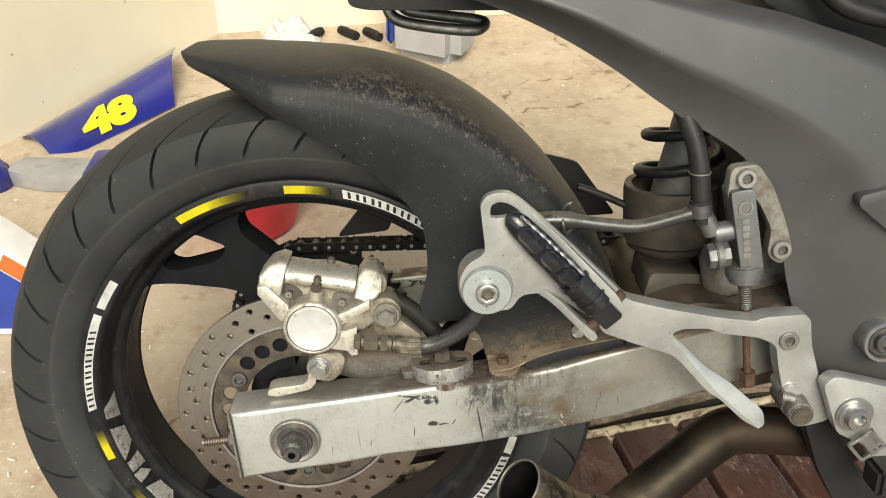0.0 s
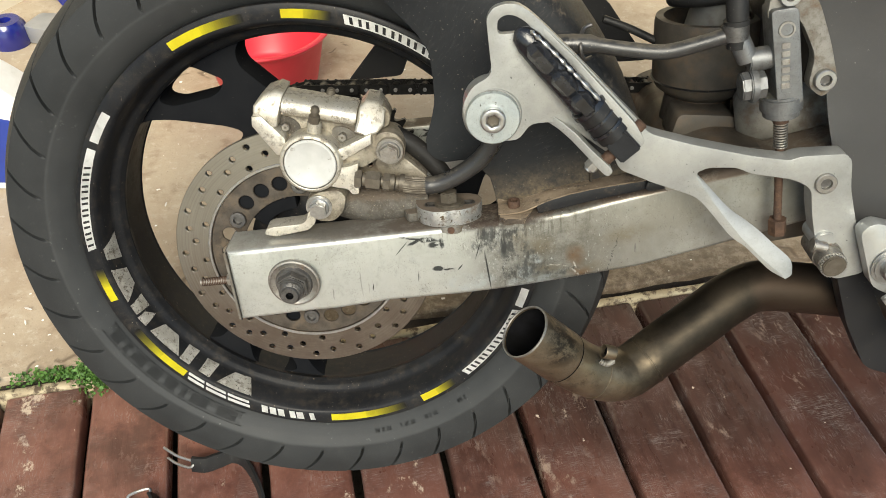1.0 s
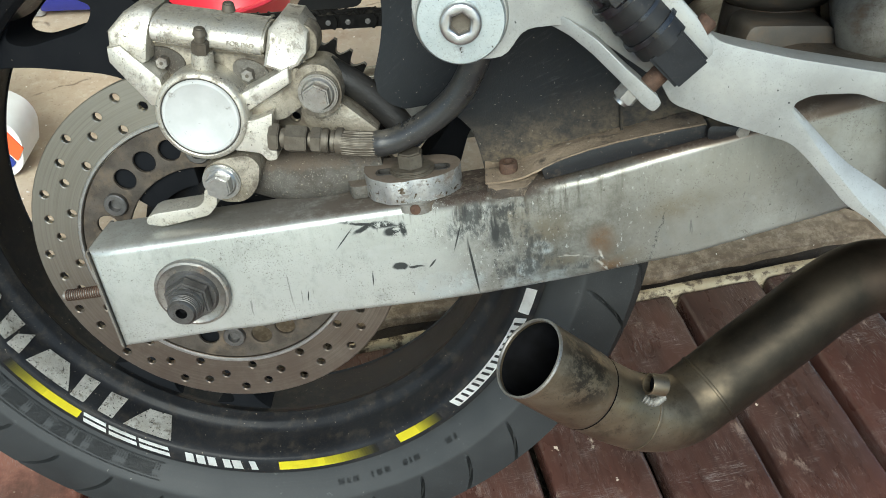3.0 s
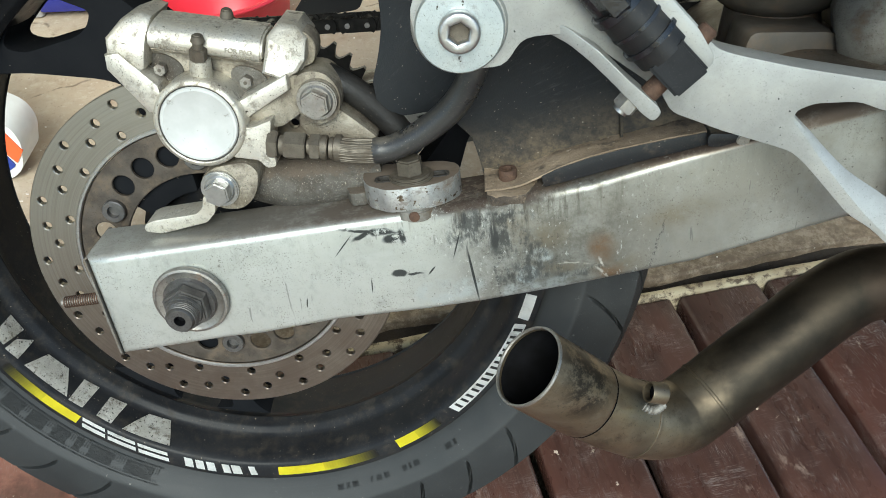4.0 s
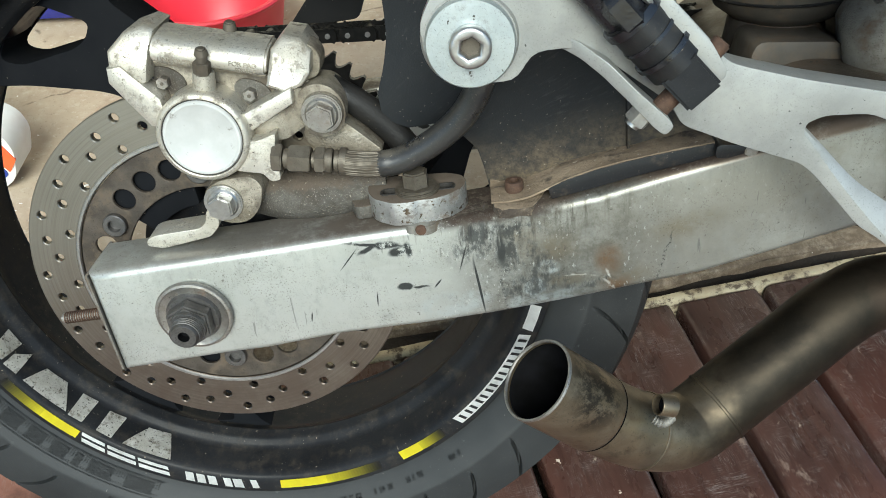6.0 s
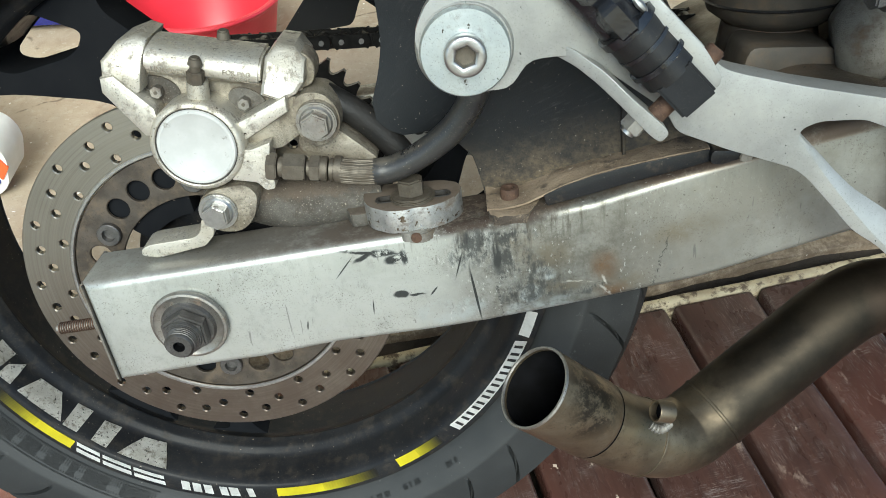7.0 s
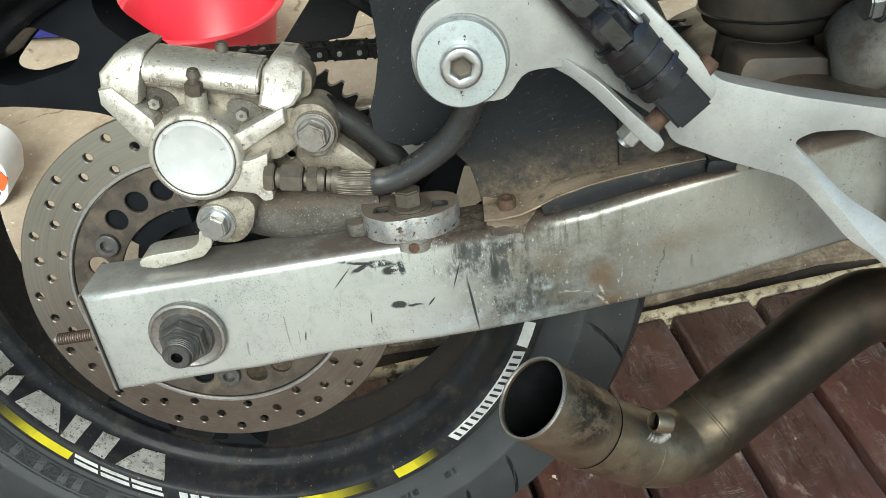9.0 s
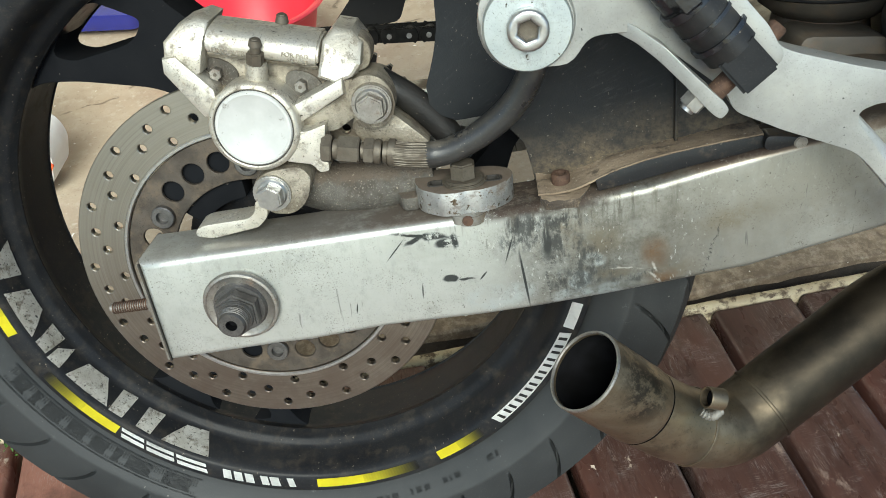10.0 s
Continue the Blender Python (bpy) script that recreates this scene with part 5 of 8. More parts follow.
    inside(((188.2, 0.0), (199.0, 0.0), (196.0, 0.95), (190.6, 0.95)), M_GREY_TAPE)
    inside(((200.2, 0.0), (203.4, 0.0), (204.2, 0.95), (199.8, 0.95)), M_GREY_TAPE)
    inside(((204.2, -0.05), (207.6, 0.0), (207.4, 0.95), (204.4, 0.45)), M_GREY_TAPE)
    inside(((209.5, 0.0), (220.6, 0.03), (217.3, 0.98), (211.8, 0.92)), M_GREY_TAPE)
    inside(((221.2, -0.02), (224.6, 0.0), (225.3, 1.02), (221.5, 0.98)), M_GREY_TAPE)
    inside(((228.0, 0.0), (231.6, -0.02), (232.6, 0.96), (228.5, 0.92)), M_GREY_TAPE)
    inside(((234.2, -0.02), (245.2, -0.02), (243.2, 1.0), (238.0, 0.95)), M_GREY_TAPE)

    # brake disc: drilled ring, and the inner ring that carries it
    holes = []
    for k in range(16):
        for r, da in ((0.1176, 0.0), (0.1135, 9.0), (0.0985, 4.5), (0.1065, 15.5)):
            a = radians(22.5 * k + da + 133.5)
            holes.append(circle(r * math.cos(a), r * math.sin(a), 0.0030, 10))
    disc = part("brake_disc", plate(circle(0, 0, 0.1255, 128), -0.0980, -0.0930, [circle(0, 0, 0.0915, 96)] + holes, 0.0006, 1), M_DISC, wheel, "drilled brownish steel brake disc", 30)
    part("inner_bevel", lathe([(0.0916, -0.0981), (0.0945, -0.0981), (0.0938, -0.0988), (0.0922, -0.0988)], 96), M_BRIGHT, disc, "bright inner edge of the disc")
    big = []
    for k in range(24):
        if k % 4:
            a = radians(148 + 15 * k)
            big.append(circle(0.0745 * math.cos(a), 0.0745 * math.sin(a), 0.0074, 18))
    part("disc_carrier", plate(circle(0, 0, 0.0912, 96), -0.0970, -0.0940, [circle(0, 0, 0.0600, 72)] + big, 0.0005, 1), M_CARRIER, wheel, "dark dirty inner ring of the disc", 30)
    for k in range(6):
        a = radians(148 + 60 * k)
        part("disc_bolt", hex_bolt((0.0715 * math.cos(a), -0.0970, 0.0715 * math.sin(a)), (0, -1, 0), 0.0078, 0.004, socket=True), M_DARK_STEEL, wheel)
    # sprocket
    teeth = []
    for k in range(43):
        mid = radians(360 / 43 * k + 45.0)
        for da, r in ((-4.18, 0.1005), (-3.0, 0.1012), (-1.9, 0.1045), (-0.75, 0.1098), (0.75, 0.1098), (1.9, 0.1045), (3.0, 0.1012)):
            teeth.append((r * math.cos(mid + radians(da)), r * math.sin(mid + radians(da))))
    sprocket = part("sprocket", join(plate(teeth, 0.0965, 0.1030, [circle(0, 0, 0.0880, 60)], 0.0), plate(circle(0, 0, 0.062, 48), 0.0965, 0.1030, [circle(0, 0, 0.040, 40)], 0.0)), M_CHAIN, wheel, "black rear sprocket")
    for k in range(6):
        a = radians(60 * k + 20)
        part("arm", rod((0.058 * math.cos(a), 0.09975, 0.058 * math.sin(a)), (0.091 * math.cos(a), 0.09975, 0.091 * math.sin(a)), 0.0032, 8), M_CHAIN, sprocket)


build_wheel()


def swing_shift(x, z):
    """The swingarm's legs draw together towards the front."""
    return 0.0150 * min(max((x + 0.06) / 0.24, 0), 1)


def build_swingarm():
    top = [(-0.0568, 0.0347), (0.030, 0.0385), (0.098, 0.0420), (0.158, 0.0443), (0.2035, 0.0478), (0.2305, 0.0512), (0.2467, 0.0537), (0.2560, 0.0561), (0.2785, 0.0618), (0.3095, 0.0693), (0.3367, 0.0758), (0.3840, 0.0882), (0.4500, 0.1050), (0.5200, 0.1250)]
    low = [(0.5400, 0.0600), (0.3934, 0.0180), (0.3631, 0.0098), (0.3100, -0.0050), (0.2298, -0.0182), (0.1808, -0.0250), (0.1470, -0.0270), (0.0870, -0.0284), (0.0373, -0.0336), (0.0135, -0.0342), (-0.0552, -0.0386)]

    def fine(pts):
        out = []
        for a, b in zip(pts, pts[1:]):
            out += [tuple(Vector(a).lerp(Vector(b), k / 5)) for k in range(5)]
        return out + [pts[-1]]

    arm = chassis("swingarm", plate(fine(top) + fine(low), -0.1455, -0.1040, (), 0.0052, 4, swing_shift), M_SWING, "scuffed silver box-section swingarm", 30)
    part("adjuster_bolt", join(rod((-0.056, -0.128, -0.0035), (-0.0915, -0.128, -0.0060), 0.0033, 14), rod((-0.0595, -0.128, -0.0037), (-0.0655, -0.128, -0.0041), 0.0060, 6, bevel=0.0006)), M_STEEL, arm, "rusty threaded adjuster bolt with a locknut")
    ridges = bmesh.new()
    for k in range(15):
        x = -0.0665 - 0.0016 * k
        z = -0.0042 - 0.0018 * k / 15
        ridges = join(ridges, rod((x, -0.128, z), (x - 0.0008, -0.128, z), 0.0039, 14))
    part("thread", ridges, M_RUST, arm)
    y = -0.1425
    part("washer", lathe([(0.009, y), (0.0235, y), (0.0238, y - 0.0015), (0.0230, y - 0.0030), (0.0215, y - 0.0034), (0.0205, y - 0.0026), (0.009, y - 0.0026)], 64), M_STEEL, arm, "stamped steel axle washer")
    part("axle_nut", join(rod((0, y - 0.002, 0), (0, y - 0.0050, 0), 0.0172, 40, r2=0.0158), rod((0, y - 0.0045, 0), (0, y - 0.0138, 0), 0.0146, 6, bevel=0.0014), rod((0, y - 0.0136, 0), (0, y - 0.0165, 0), 0.0112, 32, r2=0.0104, bevel=0.0006)), M_DARK_STEEL, arm, "dark steel axle nut")
    stub = lathe([(0.0, y - 0.010), (0.0086, y - 0.010), (0.0086, y - 0.0225), (0.0074, y - 0.0242), (0.0036, y - 0.0242), (0.0033, y - 0.0190), (0.0, y - 0.0190)], 32, False)
    for k in range(4):
        stub = join(stub, lathe([(0.0084, y - 0.0168 - 0.0016 * k), (0.0092, y - 0.0171 - 0.0016 * k), (0.0092, y - 0.0174 - 0.0016 * k), (0.0084, y - 0.0177 - 0.0016 * k)], 28))
    part("axle_end", stub, M_DARK_STEEL, arm)
    # Bore lined near black in place of its own shade.
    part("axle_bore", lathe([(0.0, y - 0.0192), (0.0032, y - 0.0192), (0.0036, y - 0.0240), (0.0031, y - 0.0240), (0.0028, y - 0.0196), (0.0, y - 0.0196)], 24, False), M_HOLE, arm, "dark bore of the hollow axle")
    part("end_cap", plate(round_corners([(-0.0578, -0.0392), (-0.0600, 0.0310), (-0.0584, 0.0340), (-0.0560, 0.0340), (-0.0545, -0.0385)], 0.0010, 2), -0.1425, -0.1036, (), 0.0018, 3), M_CAST, arm, "grey end plate of the arm")
    part("seam", plate([(-0.0552, -0.0385), (-0.0570, 0.0335), (-0.0562, 0.0335), (-0.0544, -0.0385)], -0.1446, -0.1040), M_GAP_DARK, arm, "dark seam of the end plate")
    # far leg of the swingarm
    part("far_leg", plate(fine(top) + fine(low), 0.125, 0.155, (), 0.004, 2), M_SWING, arm)
    # slotted clamp that holds the caliper bracket
    ring = round_corners([(0.1120, -0.1000), (0.1135, -0.1165), (0.1180, -0.1255), (0.1290, -0.1330), (0.1395, -0.1332), (0.1445, -0.1308), (0.1520, -0.1312), (0.1620, -0.1265), (0.1700, -0.1180), (0.1722, -0.1090), (0.1690, -0.1015), (0.1600, -0.0970), (0.1250, -0.0965)], 0.0030, 3)
    hollow = list(reversed(round_corners([(0.1215, -0.1215), (0.1650, -0.1185), (0.1645, -0.1115), (0.1215, -0.1140)], 0.0036, 3)))
    part("bracket_clamp", slab(ring, 0.0452, 0.0600, [hollow], 0.0014, 3), M_CLAMP, arm, "slotted alloy clamp on the swingarm", 30)
    # Dark lining and floor put the shade of the slot into colour.
    lining = round_corners([(0.1206, -0.1224), (0.1659, -0.1193), (0.1654, -0.1106), (0.1206, -0.1131)], 0.0042, 3)
    inside = list(reversed(round_corners([(0.1227, -0.1206), (0.1638, -0.1178), (0.1634, -0.1122), (0.1227, -0.1147)], 0.0032, 3)))
    part("slot_shade", slab(lining, 0.0560, 0.0603, [inside], 0.0003, 1), M_GAP_DARK, arm, "dark lining standing in for the shade of the slot")
    part("slot_floor", block((0.1205, -0.1225, 0.0447), (0.1655, -0.1105, 0.0575), 0.0005), M_HOLE, arm, "near-black floor standing in for the shade of the slot")
    part("clamp_washer", join(rod((0.1430, -0.1172, 0.0598), (0.1430, -0.1172, 0.0618), 0.0134, 32, bevel=0.0006), rod((0.1428, -0.1175, 0.0615), (0.1428, -0.1175, 0.0632), 0.0118, 32, bevel=0.0005)), M_FITTING, arm, "dull brown washers under the clamp bolt")
    part("clamp_bolt", rod((0.1427, -0.1178, 0.0625), (0.1427, -0.1178, 0.0728), 0.0080, 6, bevel=0.0010), M_FITTING, arm, "dull brown hexagon clamp bolt")
    part("clamp_foot", join(rod((0.1450, -0.1255, 0.0385), (0.1450, -0.1255, 0.0456), 0.0104, 28, bevel=0.001), rod((0.1390, -0.1310, 0.0400), (0.1390, -0.1310, 0.0455), 0.0042, 12)), M_CAST, arm, "round grey foot of the clamp with a rust spot")
    part("rust_spot", lathe([(0.0, -0.1350), (0.0034, -0.1352), (0.0030, -0.1362), (0.0, -0.1364)], 16, False, "Y", (0.1440, 0, 0.0425)), M_RUST, arm, "orange-brown rust spot")
    part("wing", slab(round_corners([(0.0960, -0.0830), (0.1130, -0.0900), (0.1150, -0.1180), (0.1050, -0.1190), (0.1010, -0.1080)], 0.003, 3), 0.0440, 0.0520, (), 0.002, 2), M_BRACKET, arm, "rough cast web of the clamp")


build_swingarm()


def build_caliper():
    holder = chassis("brake_caliper", plate(round_corners([(-0.010, 0.150), (0.010, 0.156), (0.084, 0.138), (0.090, 0.118), (0.076, 0.104), (0.056, 0.084), (0.036, 0.076), (0.006, 0.088), (-0.004, 0.112)], 0.006), -0.1015, -0.0800, (), 0.003), M_CASTBACK, "silver-gold rear brake caliper, grimy")
    def sloped(x, z):
        """The tops of the shoulders lean back."""
        return 0.85 * max(0.0, z + 0.22 * x - 0.1545)

    # shoulders either side of the cover, and the ribs that run down to the housing
    part("shoulder", plate([(-0.0206, 0.1420), (-0.0178, 0.1570), (-0.0090, 0.1650), (0.0015, 0.1672), (0.0082, 0.1645), (0.0050, 0.1550), (0.0022, 0.1460), (0.0000, 0.1380), (-0.0070, 0.1350), (-0.0150, 0.1380)], -0.1150, -0.0830, (), 0.0022, 2, sloped), M_CALIPER, holder, "", 35)
    part("shoulder", plate([(0.0652, 0.1290), (0.0700, 0.1475), (0.0765, 0.1535), (0.0865, 0.1512), (0.0926, 0.1440), (0.0912, 0.1340), (0.0855, 0.1275), (0.0760, 0.1240)], -0.1136, -0.0830, (), 0.0022, 2, sloped), M_CALIPER, holder, "", 35)
    part("shoulder_back", plate(round_corners([(0.0840, 0.1490), (0.0925, 0.1468), (0.0965, 0.1395), (0.0940, 0.1290), (0.0840, 0.1260)], 0.004, 3), -0.1010, -0.0830, (), 0.0040, 3), M_CASTBACK, holder)
    part("rib", plate([(-0.0202, 0.1484), (-0.0120, 0.1490), (0.0056, 0.1282), (0.0066, 0.1110), (-0.0040, 0.1125), (-0.0212, 0.1400)], -0.1168, -0.0900, (), 0.0018, 2), M_CALIPER, holder, "", 30)
    part("rib", plate([(0.0800, 0.1284), (0.0794, 0.1188), (0.0505, 0.1034), (0.0400, 0.1060), (0.0459, 0.1136)], -0.1162, -0.0900, (), 0.0016, 2), M_CALIPER, holder, "", 30)
    part("web", plate(round_corners([(0.0760, 0.1260), (0.0860, 0.1250), (0.0880, 0.1060), (0.0700, 0.0950), (0.0480, 0.0960), (0.0500, 0.1060)], 0.003, 3), -0.1090, -0.0850, (), 0.003, 3), M_CASTBACK, holder)
    # rounded cover over the pads, and the lip below it
    cover = [(-0.1118, 0.0), (-0.1134, 0.0016), (-0.1137, 0.0048), (-0.1132, 0.0076), (-0.1112, 0.0104), (-0.1078, 0.0126), (-0.1030, 0.0140), (-0.0960, 0.0148), (-0.0880, 0.0148), (-0.0820, 0.0135), (-0.0820, -0.0010)]
    part("pad_cover", prism((0.0042, 0.1492), (0.0664, 0.1354), cover, 0.0012), M_CALIPER, holder, "cast pad cover with faint raised lettering", 50)
    part("lip", prism((0.0030, 0.1462), (0.0650, 0.1322), [(-0.1000, 0.0), (-0.1072, 0.0), (-0.1078, 0.0012), (-0.1072, 0.0024), (-0.1000, 0.0024)], 0.0006), M_CASTBACK, holder)

    def raised(text, at, size, turn):
        cu = bpy.data.curves.new("raised", "FONT")
        cu.body, cu.size, cu.extrude, cu.offset, cu.align_x = text, size, 0.00016, 0.00006, "CENTER"
        tmp = bpy.data.objects.new("raised", cu)
        me = bpy.data.meshes.new_from_object(tmp)
        me.name = "lettering"
        me.materials.append(M_CASTBACK)
        ob = new("lettering", me)
        ob.parent = holder
        ob.matrix_local = Matrix.Translation(at) @ Matrix.Rotation(radians(turn), 4, "Y") @ Matrix.Rotation(radians(90), 4, "X")

    raised("UNCOVER", (0.0176, -0.1138, 0.1470), 0.0040, 12.5)
    raised("FOR PAD", (0.0548, -0.1138, 0.1416), 0.0038, 12.5)
    raised("SERVICE", (0.0556, -0.1137, 0.1382), 0.0032, 12.5)
    # piston housing
    c = (0.0252, 0, 0.1050)
    part("piston_housing", lathe([(0.0, -0.075), (0.0262, -0.075), (0.0270, -0.1130), (0.0272, -0.1180), (0.0266, -0.1205), (0.0256, -0.1218), (0.0240, -0.1222), (0.0234, -0.1218), (0.0232, -0.1200), (0.0, -0.1200)], 84, False, "Y", c), M_CALIPER, holder)
    part("piston_cap", lathe([(0.0, -0.1180), (0.0226, -0.1180), (0.0226, -0.1214), (0.0219, -0.1223), (0.0204, -0.1224), (0.0200, -0.1221), (0.0, -0.1221)], 72, False, "Y", c), M_CAP, holder, "flat pale grey piston cap")
    part("cap_groove", lathe([(0.0224, -0.1200), (0.0236, -0.1200), (0.0235, -0.1212), (0.0225, -0.1212)], 64, True, "Y", c), M_GAP_DARK, holder, "dark ring in the gap round the cap")
    # bleed nipples
    part("bleeder_boss", join(rod((0.0282, -0.1105, 0.1190), (0.0322, -0.1125, 0.1405), 0.0070, 28, r2=0.0060), rod((0.0322, -0.1125, 0.1405), (0.0324, -0.1125, 0.1413), 0.0050, 24)), M_CALIPER, holder)
    part("bleeder", join(rod((0.0322, -0.1150, 0.1405), (0.0338, -0.1162, 0.1475), 0.0050, 6, bevel=0.0005), rod((0.0338, -0.1162, 0.1470), (0.0350, -0.1170, 0.1520), 0.0030, 16), rod((0.0347, -0.1168, 0.1508), (0.0358, -0.1176, 0.1555), 0.0043, 18, r2=0.0028, bevel=0.0008)), M_FITTING, holder, "brass-brown bleed nipple")
    part("bleeder", join(rod((0.0435, -0.086, 0.148), (0.0447, -0.087, 0.1565), 0.0030, 14), rod((0.0445, -0.087, 0.1555), (0.0456, -0.088, 0.1610), 0.0042, 16, r2=0.003, bevel=0.0008), rod((0.0437, -0.0865, 0.1490), (0.0442, -0.0868, 0.1530), 0.0048, 6)), M_FITTING, holder)
    for x, z in ((0.0054, 0.1346), (0.0533, 0.1229)):
        pocket = [(x + 0.0118 * math.cos(a_) * (1 if math.cos(a_) > 0 else 0.8), z + 0.0082 * math.sin(a_) - 0.22 * 0.0118 * math.cos(a_)) for a_ in [2 * math.pi * i / 20 for i in range(20)]]
        # Dark plate, no real hollow: the shade of the pocket put into colour.
        part("pin_shade", plate(pocket, -0.1026, -0.1000, (), 0.0010, 2), M_BRACKET, holder, "dark plate standing in for the shaded pocket round the pad pin")
        part("pad_pin", hex_bolt((x, -0.1015, z), (0, -1, 0), 0.0036, 0.0070), M_STEEL, holder, "small hexagon pad pin")
        part("pin_bore", rod((x, -0.1080, z), (x, -0.1087, z), 0.0012, 6), M_FITTING, holder)
    # ear with its slide bolt
    e = (0.0942, 0, 0.1112)
    part("mount_ear", plate(round_corners([(0.0820, 0.1240), (0.0900, 0.1278), (0.1000, 0.1262), (0.1062, 0.1180), (0.1075, 0.1090), (0.1045, 0.1000), (0.0960, 0.0950), (0.0850, 0.0965), (0.0800, 0.1090)], 0.007, 4), -0.1110, -0.0850, (), 0.0055, 4), M_CASTBACK, holder, "grimy cast ear")
    part("ear_web", plate(round_corners([(0.0960, 0.1080), (0.1040, 0.1010), (0.1133, 0.0922), (0.1240, 0.0815), (0.1229, 0.0775), (0.1048, 0.0790), (0.0854, 0.0850), (0.0790, 0.0920), (0.0800, 0.1010)], 0.004, 3), -0.1040, -0.0880, (), 0.0040, 3), M_CASTBACK, holder, "grimy cast web below the ear", 50)
    part("ear_seat", lathe([(0.0, -0.105), (0.0124, -0.105), (0.0120, -0.1128), (0.0114, -0.1136), (0.0, -0.1136)], 40, False, "Y", e), M_CASTBACK, holder)
    part("mount_bolt", join(rod((e[0], -0.1130, e[2]), (e[0], -0.1160, e[2]), 0.0116, 36, bevel=0.0008), rod((e[0], -0.1158, e[2]), (e[0], -0.1172, e[2]), 0.0098, 36, r2=0.0086), hex_bolt((e[0], -0.1165, e[2]), (0, -1, 0), 0.0083, 0.0078)), M_STEEL, holder, "hexagon caliper bolt on a washer")
    # port for the hose
    part("hose_port", plate(round_corners([(0.0420, 0.1000), (0.0560, 0.1000), (0.0668, 0.1035), (0.0650, 0.0960), (0.0615, 0.0850), (0.0648, 0.0800), (0.0642, 0.0745), (0.0585, 0.0740), (0.0548, 0.0795), (0.0400, 0.0825)], 0.0018, 3), -0.1200, -0.0950, (), 0.0026, 3), M_CALIPER, holder)
    # bracket under the caliper: a barrel-shaped casting, its ear and the arm that rises behind the hose
    barrel = smooth_path([(0.036, -0.092, 0.056), (0.050, -0.092, 0.053), (0.066, -0.093, 0.0515), (0.084, -0.094, 0.0520), (0.100, -0.095, 0.0535), (0.114, -0.096, 0.0550), (0.124, -0.096, 0.0560)], 4)
    girth = [0.0120 + 0.0050 * math.sin(math.pi * min(1, i / 20.0)) for i in range(len(barrel))]
    part("bracket", tube(barrel, girth, 28), M_BRACKET, holder, "rough dirty cast bracket", 60)
    part("bracket_ear", plate(round_corners([(0.0150, 0.0690), (0.0250, 0.0760), (0.0459, 0.0780), (0.0520, 0.0710), (0.0480, 0.0562), (0.0380, 0.0470), (0.0215, 0.0485)], 0.007, 4), -0.1180, -0.0860, (), 0.0050, 4), M_CASTBACK, holder, "grey cast bracket ear")
    part("bracket_bolt", join(rod((0.0268, -0.1175, 0.0625), (0.0268, -0.1205, 0.0625), 0.0116, 32, bevel=0.0008), rod((0.0268, -0.1203, 0.0625), (0.0268, -0.1215, 0.0625), 0.0096, 32, r2=0.0084), hex_bolt((0.0268, -0.1208, 0.0625), (0, -1, 0), 0.0080, 0.0078)), M_BRIGHT, holder, "bright hexagon bracket bolt")
    part("foot_tab", plate(round_corners([(-0.0236, 0.0408), (-0.0228, 0.0452), (-0.0170, 0.0476), (0.0110, 0.0500), (0.0158, 0.0538), (0.0180, 0.0620), (0.0250, 0.0605), (0.0232, 0.0505), (0.0165, 0.0440), (-0.0140, 0.0384)], 0.0024, 3), -0.1265, -0.1080, (), 0.0022, 3), M_CALIPER, holder)
    part("stay", tube(smooth_path([(0.096, -0.0900, 0.118), (0.106, -0.0900, 0.111), (0.116, -0.0890, 0.1025), (0.127, -0.0880, 0.0900), (0.136, -0.0880, 0.0770), (0.142, -0.0860, 0.0640)]), 0.0085, 18), M_STAY, holder, "dark grimy arm of the bracket", 60)


build_caliper()


def build_hose():
    path = smooth_path([(0.104, -0.1195, 0.0820), (0.118, -0.1200, 0.0800), (0.135, -0.1200, 0.0810), (0.155, -0.1210, 0.0905), (0.172, -0.1230, 0.1040), (0.183, -0.1250, 0.1200), (0.190, -0.1270, 0.1400), (0.196, -0.1300, 0.165), (0.204, -0.134, 0.190), (0.222, -0.136, 0.201), (0.253, -0.138, 0.203), (0.285, -0.142, 0.1985), (0.3163, -0.145, 0.1955), (0.3439, -0.148, 0.2020), (0.3598, -0.15, 0.2068), (0.374, -0.150, 0.2090)], 5)
    hose = chassis("brake_hose", tube(path, [0.0060 if i < 7 else 0.0078 if p.x < 0.26 else 0.0060 for i, p in enumerate(path)], 18), M_HOSE, "black rubber rear brake hose, dusty on top")
    part("braided_collar", tube(path[:8], 0.0069, 22), M_FITTING, hose, "dirty ribbed collar of the hose")
    for k in range(22):
        a = 2 * math.pi * k / 22
        up = Vector((0.12, 0, 1)).normalized() * 0.0069 * math.sin(a) + Vector((0, 1, 0)) * 0.0069 * math.cos(a)
        part("rib", tube([p + up for p in path[:8]], 0.0005, 6), M_FITTING, hose)
    n = [(0.062, 0.068, 0.0088, 6), (0.0685, 0.0720, 0.0060, 16), (0.0715, 0.0840, 0.0085, 6), (0.0845, 0.0870, 0.0050, 16), (0.0865, 0.0925, 0.0082, 6), (0.0925, 0.0965, 0.0074, 20), (0.0975, 0.1005, 0.0066, 20), (0.1005, 0.1050, 0.0082, 20)]
    for a, b, r, s in n:
        part("fitting", rod((a, -0.1185, 0.0885 - (a - 0.062) * 0.15), (b, -0.1185, 0.0885 - (b - 0.062) * 0.15), r, s, bevel=0.0006), M_FITTING, hose)
    loop = smooth_path([(0.262, -0.128, 0.215), (0.255, -0.132, 0.212), (0.252, -0.146, 0.203), (0.255, -0.142, 0.192), (0.262, -0.13, 0.190)])
    part("hose_clip", tube(loop, 0.0016, 8), M_DARK_STEEL, hose)


